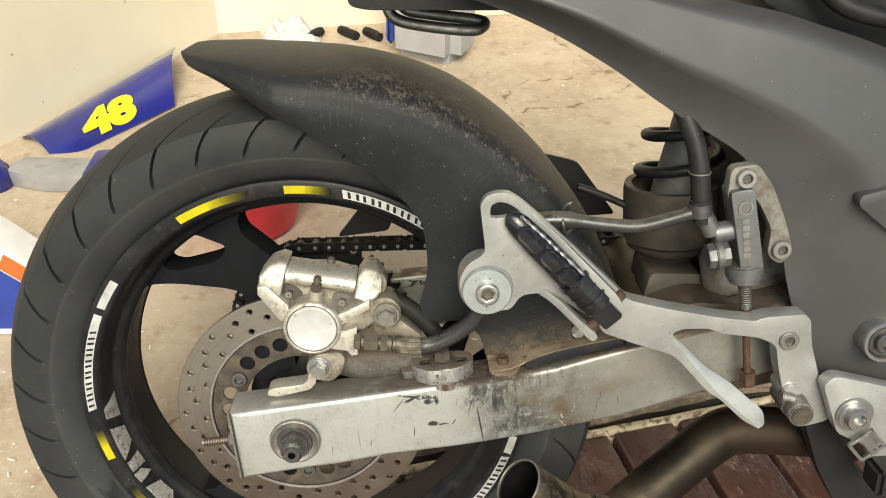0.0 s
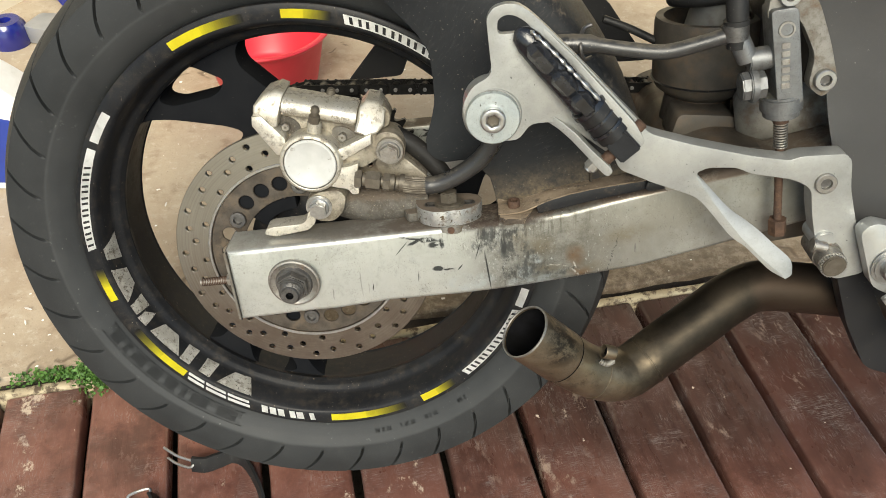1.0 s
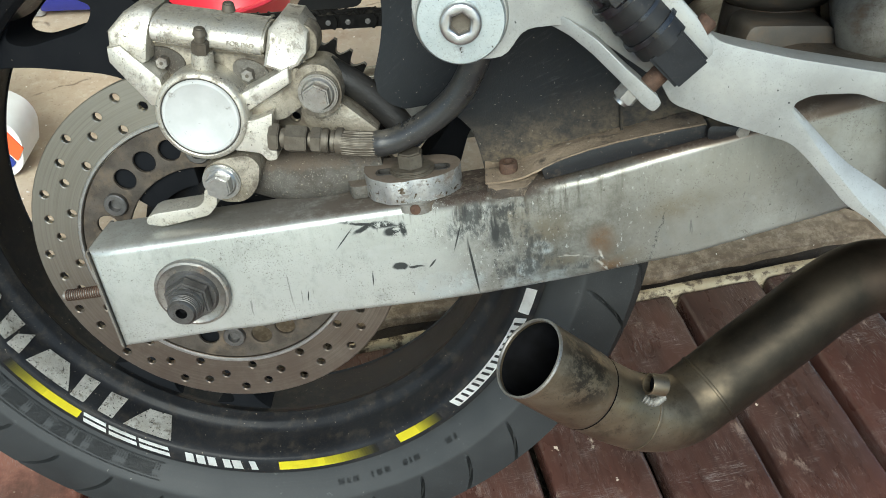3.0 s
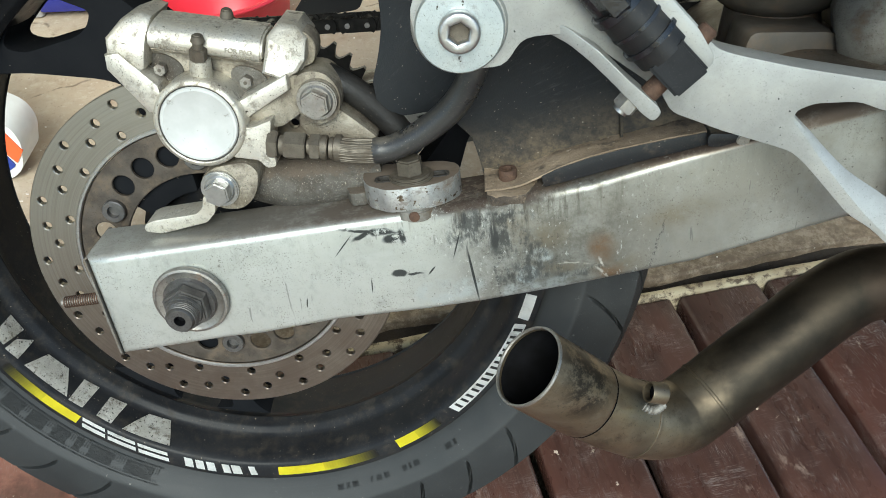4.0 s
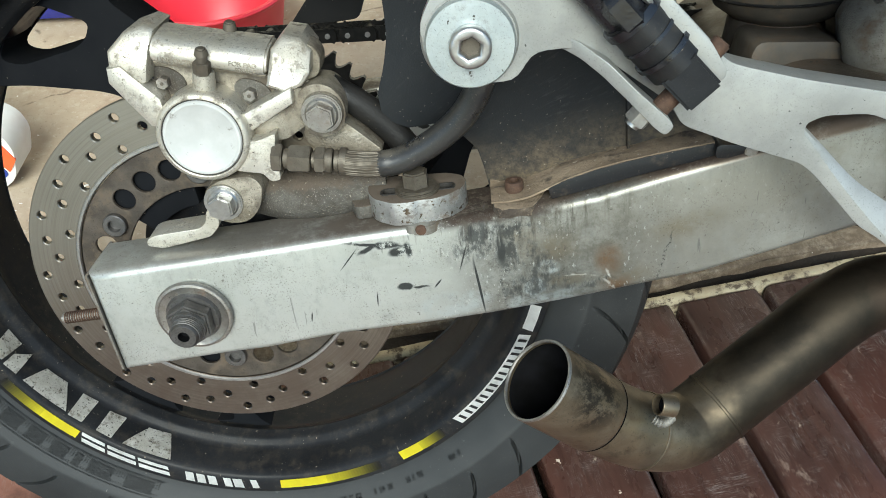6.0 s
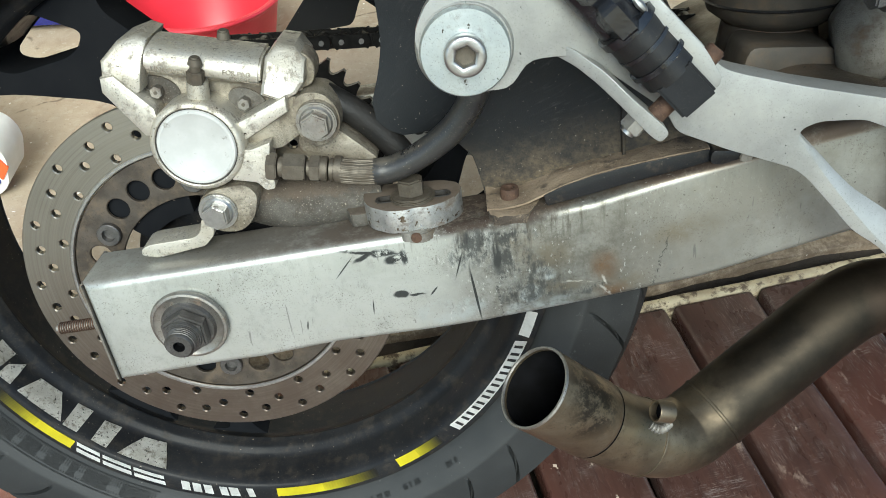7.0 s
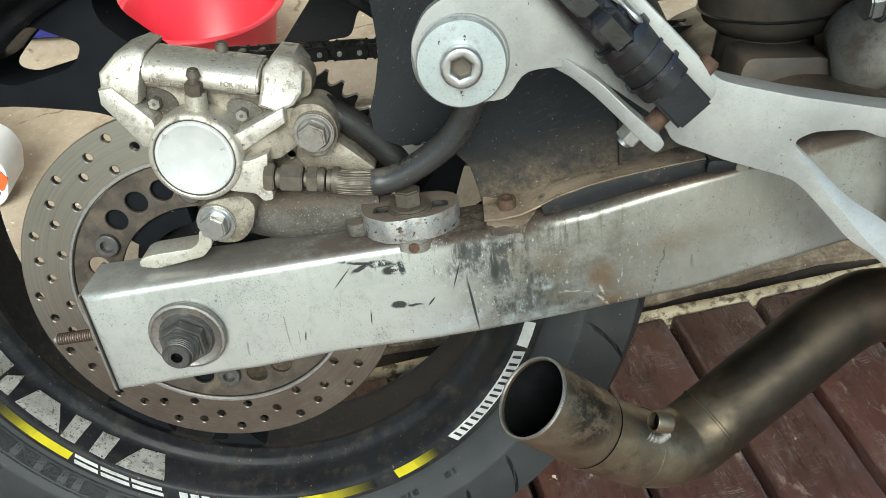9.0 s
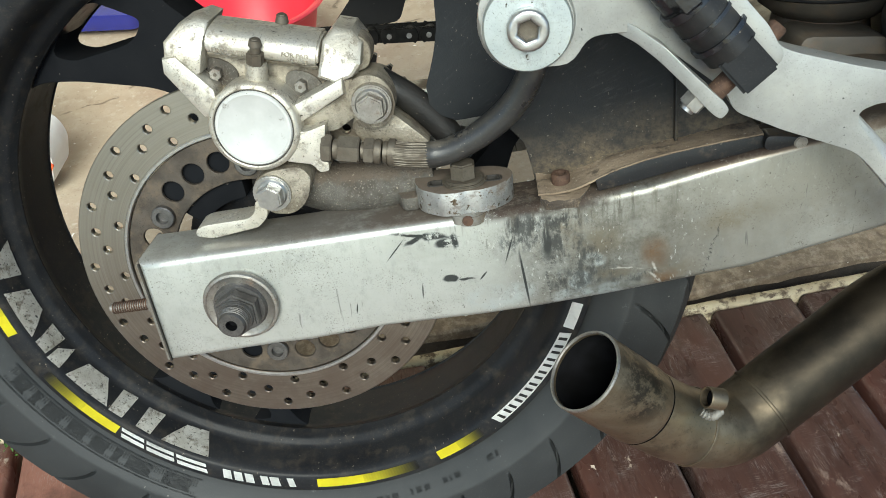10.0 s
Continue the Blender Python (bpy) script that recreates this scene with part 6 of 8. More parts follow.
build_hose()


def build_hugger():
    """Rear mudguard that hugs the tyre and runs down to the swingarm."""
    low = [(102.5, 0.3460), (100.5, 0.3395), (98.5, 0.3340), (96.5, 0.3275), (94.4, 0.3200), (91.4, 0.3095), (88.0, 0.2990), (80.5, 0.2822), (71.7, 0.2633), (63.6, 0.2480), (58.8, 0.2399), (55.3, 0.2320), (51.4, 0.2150), (47.4, 0.1980), (44.8, 0.1835), (42.2, 0.1680), (38.8, 0.1608), (35.4, 0.1618), (32.5, 0.1670), (30.5, 0.1800), (28, 0.1880), (22, 0.1940), (12.5, 0.1905), (11, 0.1950), (9, 0.23)]
    top_ = [(103, 0.3570), (97, 0.3500), (90, 0.3440), (83, 0.3420), (70, 0.3435), (61, 0.3445), (50, 0.3415), (35, 0.3375), (9, 0.3375)]

    def top_at(a):
        for (a0, r0), (a1, r1) in zip(top_, top_[1:]):
            if a0 >= a >= a1:
                return r0 + (r1 - r0) * (a0 - a) / (a0 - a1)
        return top_[-1][1]

    def low_at(a):
        for (a0, r0), (a1, r1) in zip(low, low[1:]):
            if a0 >= a >= a1:
                f = (a0 - a) / (a0 - a1)
                return r0 + (r1 - r0) * f
        return low[-1][1]

    n, m = 120, 34
    bm = bmesh.new()
    rows = []
    for i in range(n + 1):
        a = 102.5 - (102.5 - 10.5) * i / n
        near = low_at(a)
        tipped = min(1.0, (102.5 - a) / 15)
        half = 0.030 + 0.074 * tipped ** 0.6
        crown = top_at(a)
        shoulder = max(min(near, crown - 0.002), crown - 0.024 * tipped)
        far = max(0.300, min(near, shoulder))
        ca, sa = math.cos(radians(a)), math.sin(radians(a))
        row = []
        for k in range(m + 1):
            f = k / m
            if f < 0.2:
                r, y = far + (shoulder - far) * f / 0.2, half
            elif f < 0.6:
                g = (f - 0.2) / 0.4 * math.pi
                y = half * math.cos(g)
                r = shoulder + (crown - shoulder) * math.sin(g) ** 0.75
            else:
                g = (f - 0.6) / 0.4
                r = shoulder + (min(near, shoulder) - shoulder) * g
                y = -half - 0.003 * math.sin(g * math.pi) + 0.014 * max(0, g - 0.3) * min(1, max(0.2, (0.30 - near) / 0.08))
            row.append(bm.verts.new((r * ca, y, r * sa)))
        rows.append(row)
    for p, q in zip(rows, rows[1:]):
        for k in range(m):
            bm.faces.new((p[k], p[k + 1], q[k + 1], q[k]))
    bmesh.ops.recalc_face_normals(bm, faces=bm.faces)
    bmesh.ops.solidify(bm, geom=list(bm.faces), thickness=0.003)
    hugger = chassis("rear_hugger", bm, M_HUGGER, "dusty black plastic rear hugger with dried mud", 50)
    # flange on the swingarm
    part("flange", plate(round_corners([(0.2212, 0.0504), (0.2192, 0.0572), (0.2313, 0.0623), (0.2475, 0.0671), (0.2634, 0.0704), (0.2792, 0.0730), (0.2948, 0.0752), (0.3130, 0.0774), (0.3140, 0.0692), (0.2953, 0.0661), (0.2795, 0.0631), (0.2636, 0.0598), (0.2474, 0.0560)], 0.0012, 3), -0.1245, -0.1160, (), 0.0012, 3), M_FLANGE, hugger, "rounded black plastic flange, rubbed", 45)
    ledge = bmesh.new()
    rows_ = []
    front = smooth_path([(0.186, 0, 0.0500), (0.205, 0, 0.0515), (0.2198, 0, 0.0572), (0.2313, 0, 0.0622), (0.2475, 0, 0.0670), (0.2634, 0, 0.0703), (0.2792, 0, 0.0729), (0.2948, 0, 0.0751), (0.3130, 0, 0.0773)], 6)
    for i, q in enumerate(front):
        row = []
        for k in range(9):
            f = k / 8
            lump = 0.0016 * noise.noise(Vector((q.x * 90, f * 4, 2))) + 0.0010 * noise.noise(Vector((q.x * 260, f * 9, 5)))
            row.append(ledge.verts.new((q.x, -0.1238 + 0.031 * f, q.z + 0.0009 + lump * (0.25 + 0.75 * f) + 0.0010 * math.sin(math.pi * f) - 0.0010 * f + 0.010 * max(0, f - 0.6) ** 2)))
        rows_.append(row)
    for a_, b_ in zip(rows_, rows_[1:]):
        for k in range(8):
            ledge.faces.new((a_[k], a_[k + 1], b_[k + 1], b_[k]))
    bmesh.ops.recalc_face_normals(ledge, faces=ledge.faces)
    bmesh.ops.solidify(ledge, geom=list(ledge.faces), thickness=0.0012)
    part("ledge", ledge, M_DUST, hugger, "ledge caked with brown dust", 60)
    tab = slab(round_corners([(0.1872, -0.1000), (0.1868, -0.1265), (0.1900, -0.1312), (0.2080, -0.1314), (0.2125, -0.1260), (0.2180, -0.1130), (0.2175, -0.1000)], 0.003, 3), 0.0435, 0.0498, (), 0.0016, 2)
    bmesh.ops.subdivide_edges(tab, edges=[e_ for e_ in tab.edges if e_.calc_length() > 0.006], cuts=2)
    for v in tab.verts:
        v.co += Vector((0.0006, 0.0014, 0.0012)) * noise.noise(v.co * 260)
    part("tab", tab, M_CRUST, hugger, "mounting tab crusted with dried mud")
    part("tab_bolt", join(rod((0.2002, -0.1115, 0.0498), (0.2002, -0.1115, 0.0512), 0.0098, 28, bevel=0.0005), hex_bolt((0.2002, -0.1115, 0.0505), (0, 0, 1), 0.0056, 0.0078, socket=True)), M_RUST, hugger, "rusty socket screw")
    part("front_tab", plate(round_corners([(0.3121, 0.0705), (0.3129, 0.0785), (0.3277, 0.0772), (0.3379, 0.0735), (0.3330, 0.0705), (0.3222, 0.0692)], 0.003, 3), -0.1290, -0.1160, (), 0.0015, 2), M_FLANGE, hugger)
    part("tab_end", rod((0.3318, -0.1288, 0.0732), (0.3318, -0.1302, 0.0732), 0.0038, 14, bevel=0.0006), M_STEEL, hugger, "scuffed bright end of the flange")
    part("rib", plate([(0.2670, 0.068), (0.2655, 0.150), (0.2668, 0.150), (0.2688, 0.068)], -0.1105, -0.1000, (), 0.0004), M_HUGGER, hugger)
    # chain guard on the far side
    part("chain_guard", plate(round_corners([(0.022, 0.092), (0.062, 0.138), (0.100, 0.160), (0.160, 0.215), (0.306, 0.172), (0.316, 0.168), (0.362, 0.100), (0.150, 0.098), (0.135, 0.094), (0.124, 0.118), (0.094, 0.118), (0.085, 0.096)], 0.006, 3), 0.146, 0.150), M_PLASTIC, hugger)


build_hugger()


def build_chain():
    chain = chassis("drive_chain", rod((0.06, 0.098, 0.102), (0.061, 0.098, 0.102), 0.002, 8), M_CHAIN, "oily black drive chain with steel pins")
    pitch = 0.0159
    place = [(0.40 - pitch * i, 0.1000 - (0.37 - pitch * i) * 0.040) for i in range(26)]
    for a in range(1, 14):
        ang = math.pi / 2 + a * pitch / 0.1030
        place.append((0.1030 * math.cos(ang), 0.1030 * math.sin(ang)))
    for i, ((xa, za), (xb, zb)) in enumerate(zip(place, place[1:])):
        mid = Vector(((xa + xb) / 2, 0.100, (za + zb) / 2))
        ang = math.atan2(zb - za, xb - xa)
        out = 0.0025 if i % 2 else 0.0
        shape = []
        for k in range(20):
            a = 2 * math.pi * k / 20
            x, z = math.cos(a), math.sin(a)
            shape.append(((pitch / 2) * (1 if x > 0 else -1) + 0.0076 * x, 0.0080 * z * (0.72 if abs(x) < 0.35 else 1)))
        bm = join(plate(shape, -0.0080 - out, -0.0062 - out, (), 0.0005, 1), plate(shape, 0.0062 + out, 0.0080 + out, (), 0.0005, 1),
                  rod((pitch / 2, -0.006, 0), (pitch / 2, 0.006, 0), 0.0050, 14), rod((-pitch / 2, -0.006, 0), (-pitch / 2, 0.006, 0), 0.0050, 14))
        bmesh.ops.transform(bm, matrix=Matrix.Translation(mid) @ Matrix.Rotation(-ang, 4, "Y"), verts=bm.verts)
        part("link", bm, M_CHAIN, chain)
        if i % 2:
            for x, z in ((xa, za), (xb, zb)):
                part("pin", rod((x, 0.100 - 0.0125, z), (x, 0.100 + 0.0125, z), 0.0021, 12, bevel=0.0005), M_PIN, chain)


build_chain()


def build_hanger():
    outline = round_corners([(0.1800, 0.2400), (0.1850, 0.2472), (0.1940, 0.2494), (0.2020, 0.2488), (0.2110, 0.2425), (0.2230, 0.2305), (0.2500, 0.2015), (0.2930, 0.1530), (0.3020, 0.1412), (0.3111, 0.1376), (0.3400, 0.1288), (0.3845, 0.1178), (0.4130, 0.1130), (0.4180, 0.1150), (0.4230, 0.1160), (0.4555, 0.1165), (0.4605, 0.1110), (0.4640, 0.0860), (0.4770, 0.0440),
                             (0.4890, 0.0080), (0.4640, 0.0020), (0.4476, 0.0233), (0.4366, 0.0670), (0.4330, 0.0880), (0.4181, 0.0965), (0.3839, 0.1031), (0.3729, 0.1088), (0.3505, 0.1097), (0.3425, 0.1064), (0.3415, 0.1015), (0.3495, 0.0912), (0.3572, 0.0800), (0.3665, 0.0678), (0.3820, 0.0485), (0.4000, 0.0300), (0.4150, 0.0170), (0.4185, 0.0130), (0.4062, 0.0194), (0.3847, 0.0414), (0.3736, 0.0485), (0.3612, 0.0640), (0.3500, 0.0775), (0.3423, 0.0850), (0.3290, 0.0905), (0.3050, 0.1000), (0.2805, 0.1130),
                             (0.2760, 0.1240), (0.2440, 0.1510), (0.2300, 0.1592), (0.2100, 0.1598), (0.2020, 0.1480), (0.1830, 0.1480), (0.1640, 0.1600), (0.1600, 0.1760), (0.1680, 0.1910), (0.1830, 0.1990)], 0.006, 3)
    slot = list(reversed(round_corners([(0.1875, 0.2280), (0.1880, 0.2385), (0.1930, 0.2416), (0.1995, 0.2412), (0.2076, 0.2361), (0.2136, 0.2286)], 0.004, 3)))

    def lean(x, z):
        tongue = -0.014 * min(1, max(0, (x - 0.352) / 0.070)) if x < 0.4315 and z < 0.100 - 0.80 * (x - 0.345) else 0.0
        return tongue - 0.020 * min(1, max(0, (0.30 - x) / 0.10))

    bm = plate(outline, -0.1730, -0.1550, [slot], 0.0030, 4)
    for v in bm.verts:
        if v.co.y > -0.1640:
            v.co.y -= 0.010 * min(1, max(0, (0.305 - v.co.x) / 0.025))
        v.co.y += lean(v.co.x, v.co.z)
    hanger = chassis("footrest_hanger", bm, M_HANGER, "polished cast alloy footrest hanger", 35)
    # the inner side of the tongue falls away from a ridge that runs down to its round tip
    ridge = smooth_path([(0.3405, 0, 0.1030), (0.3487, 0, 0.0918), (0.3566, 0, 0.0805), (0.3658, 0, 0.0684), (0.3813, 0, 0.0490), (0.3990, 0, 0.0305), (0.4120, 0, 0.0185), (0.4190, 0, 0.0125)], 4)
    inner = smooth_path([(0.3430, 0, 0.1035), (0.3530, 0, 0.0925), (0.3625, 0, 0.0815), (0.3737, 0, 0.0702), (0.3931, 0, 0.0554), (0.4090, 0, 0.0408), (0.4232, 0, 0.0272), (0.4252, 0, 0.0150)], 4)
    flank, rows = bmesh.new(), []
    for p, q in zip(ridge, inner):
        y0 = -0.1726 + lean(p.x, min(p.z, 0.099 - 0.80 * (p.x - 0.345)))
        fall = 0.0034 * min(1, (q - p).length / 0.012)
        rows.append([flank.verts.new(v) for v in ((p.x, y0, p.z), (p.x * 0.4 + q.x * 0.6, y0 + 0.55 * fall, p.z * 0.4 + q.z * 0.6), (q.x, y0 + fall + 0.0012, q.z), (q.x - 0.0008, y0 + fall + 0.0070, q.z - 0.0008), (p.x, y0 + 0.0140, p.z))])
    for a, b in zip(rows, rows[1:]):
        for k in range(5):
            flank.faces.new((a[k], a[(k + 1) % 5], b[(k + 1) % 5], b[k]))
    flank.faces.new(rows[0]), flank.faces.new(list(reversed(rows[-1])))
    bmesh.ops.recalc_face_normals(flank, faces=flank.faces)
    part("tongue", flank, M_HANGER, hanger, "", 35)
    # boss with big washer
    c = (0.1826, 0, 0.1680)
    part("boss", lathe([(0.0, -0.160), (0.0222, -0.160), (0.0226, -0.1860), (0.0222, -0.1905), (0.0208, -0.1932), (0.0, -0.1932)], 64, False, "Y", c), M_HANGER, hanger)
    part("boss_joint", lathe([(0.0, -0.1925), (0.0200, -0.1925), (0.0200, -0.1940), (0.0, -0.1940)], 56, False, "Y", c), M_CAST, hanger, "grimy joint under the washer")
    part("big_washer", lathe([(0.0, -0.1938), (0.0196, -0.1938), (0.0202, -0.1945), (0.0202, -0.1976), (0.0194, -0.1988), (0.0110, -0.1990), (0.0, -0.1990)], 64, False, "Y", c), M_ZINC, hanger, "blue-white zinc washer, scratched")
    part("socket_bolt", join(plate(circle(0.1826, 0.1680, 0.0094, 40), -0.2050, -0.1985, [list(reversed(circle(0.1826, 0.1680, 0.0048, 6, 0.3)))], 0.0016, 3)), M_BRIGHT, hanger, "bright domed socket-head bolt")
    # Floor darker than the bolt, for the shade inside the socket.
    part("socket_floor", rod((0.1826, -0.1988, 0.1680), (0.1826, -0.2004, 0.1680), 0.0060, 24), M_FITTING, hanger)
    for k in range(7):
        a_ = radians(35 + 19 * k + (30 if k > 3 else 0))
        part("bar", block((-0.0007, -0.0002, -0.0005), (0.0007, 0.0002, 0.0005), 0.0, Matrix.Translation((0.1826 + 0.0071 * math.cos(a_), -0.2045, 0.1680 + 0.0071 * math.sin(a_))) @ Matrix.Rotation(-a_, 4, "Y")), M_DARK_STEEL, hanger)
    socket((0.4430, -0.1715, 0.0925), 0.0085, 0.0045, hanger)
    # fork arms that hold the peg
    part("fork_arm", plate(round_corners([(0.2130, 0.1612), (0.2180, 0.1650), (0.2300, 0.1626), (0.2432, 0.1532), (0.2531, 0.1432), (0.2690, 0.1275), (0.2712, 0.1238), (0.2675, 0.1196), (0.2630, 0.1232), (0.2515, 0.1362), (0.2405, 0.1472), (0.2314, 0.1545), (0.2235, 0.1585)], 0.0024, 3), -0.2040, -0.1900, (), 0.0016, 3, lambda x, z: 0.0215 * min(1, max(0, (0.2560 - x) / 0.036)) ** 1.1), M_HANGER, hanger)
    part("fork_arm", plate(round_corners([(0.2140, 0.2370), (0.2450, 0.2060), (0.2700, 0.1790), (0.2860, 0.1605), (0.2935, 0.1475), (0.2925, 0.1432), (0.2880, 0.1425), (0.2784, 0.1555), (0.2690, 0.1690), (0.2400, 0.2000), (0.2120, 0.2280)], 0.003, 3), -0.2020, -0.1920, (), 0.0028, 3, lambda x, z: 0.014 * min(1, max(0, (0.262 - x) / 0.030))), M_HANGER, hanger)
    for a, b, r in (((0.2850, -0.1960, 0.1505), (0.2925, -0.1960, 0.1590), 0.0044), ((0.2640, -0.196, 0.128), (0.2860, -0.196, 0.150), 0.0046)):
        part("peg_pin", rod(a, b, r, 18, bevel=0.0008), M_RUST, hanger, "rusty peg pin")
    part("peg_nut", join(rod((0.2600, -0.197, 0.1310), (0.2542, -0.197, 0.1246), 0.0058, 6, bevel=0.0006), rod((0.2545, -0.197, 0.1250), (0.2530, -0.197, 0.1233), 0.0036, 16)), M_BRIGHT, hanger, "bright nut on the end of the peg pin")
    # folded peg
    d = Vector((0.072, 0.0, -0.0830)).normalized()
    a = Vector((0.2040, -0.1960, 0.2290))

    def at(s, dy=0.0):
        return a + d * s + Vector((0, dy, 0))

    side = Vector((0, 1, 0)).cross(d)
    peg = part("footpeg", tube([at(-0.004), at(0.0), at(0.008), at(0.03), at(0.06), at(0.084)], [0.0030, 0.0075, 0.0098, 0.0112, 0.0118, 0.0120], 20, flat=(Vector((0, 1, 0)), 0.8)), M_PEG, hanger, "worn black folding footpeg")
    for s0, s1, r in ((0.010, 0.034, 0.0068), (0.036, 0.056, 0.0072), (0.058, 0.076, 0.0076)):
        part("tread_block", tube([at(s0, -0.0060), at(s0 + 0.004, -0.0085), at(s1 - 0.004, -0.0090), at(s1, -0.0060)], [r * 0.7, r, r, r * 0.7], 6), M_PEG, peg)
    for s, r, l, w in ((0.0680, 0.0140, 0.0125, 0.0042), (0.0825, 0.0132, 0.0062, 0.0022), (0.0905, 0.0140, 0.0085, 0.0030)):
        part("ring", rod(at(s), at(s + l), r, 40, bevel=w), M_PEG, peg)
    part("neck", rod(at(0.072), at(0.104), 0.0126, 28), M_RUBBER, peg)
    blk = block((-0.0092, -0.0112, 0), (0.0092, 0.0112, 0.0205), 0.0013)
    mm = Matrix((side, Vector((0, 1, 0)), d)).transposed().to_4x4()
    bmesh.ops.transform(blk, matrix=Matrix.Translation(at(0.1015)) @ mm, verts=blk.verts)
    part("peg_block", blk, M_PEGBLOCK, peg, "worn black block at the peg's root")
    shard = [at(0.002, -0.005) - side * 0.0066, at(0.010, -0.0075) - side * 0.0078, at(0.026, -0.0085) - side * 0.0088, at(0.040, -0.0088) - side * 0.0092, at(0.054, -0.0088) - side * 0.0096, at(0.074, -0.0088) - side * 0.0098]
    part("worn_edge", tube(smooth_path(shard), [0.0006] + [0.0014 + 0.0007 * math.sin(i * 1.9) for i in range(29)] + [0.0005], 8), M_BRIGHT, peg, "edge worn to bare metal")
    part("hanger_bolt", join(rod((0.4430, -0.1690, 0.0925), (0.4430, -0.1720, 0.0925), 0.0125, 32, bevel=0.0008), hex_bolt((0.4430, -0.1715, 0.0925), (0, -1, 0), 0.0085, 0.0045, socket=True)), M_STEEL, hanger, "socket bolt in a recess")


build_hanger()


def build_pedal_pivot():
    pedal = chassis("pedal_pivot", join(rod((0.4530, -0.150, 0.0300), (0.4545, -0.1760, 0.0265), 0.0122, 32, bevel=0.0012), rod((0.4545, -0.175, 0.0266), (0.4552, -0.1850, 0.0250), 0.0112, 32, bevel=0.0010)), M_STEEL, "worn steel pivot boss of the brake pedal")
    for k in range(26):
        a = 2 * math.pi * k / 26
        x, z = 0.4554 + 0.0100 * math.cos(a), 0.0246 + 0.0100 * math.sin(a)
        part("spline", rod((x, -0.1885, z), (x, -0.1845, z), 0.0010, 6), M_BRIGHT, pedal)
    part("pivot_end", rod((0.4553, -0.1840, 0.0248), (0.4556, -0.1900, 0.0242), 0.0096, 32, bevel=0.0008), M_FITTING, pedal, "dull brown end of the shaft")
    part("pinch_bolt", join(rod((0.4400, -0.178, 0.0395), (0.4510, -0.178, 0.0365), 0.0046, 16, bevel=0.0008), rod((0.4388, -0.178, 0.0398), (0.4420, -0.178, 0.0390), 0.0062, 16, bevel=0.0008)), M_STEEL, pedal, "pinch bolt in the boss")
    part("collar", rod((0.4490, -0.150, 0.0420), (0.4500, -0.1760, 0.0400), 0.0090, 24, bevel=0.001), M_HANGER, pedal)


build_pedal_pivot()


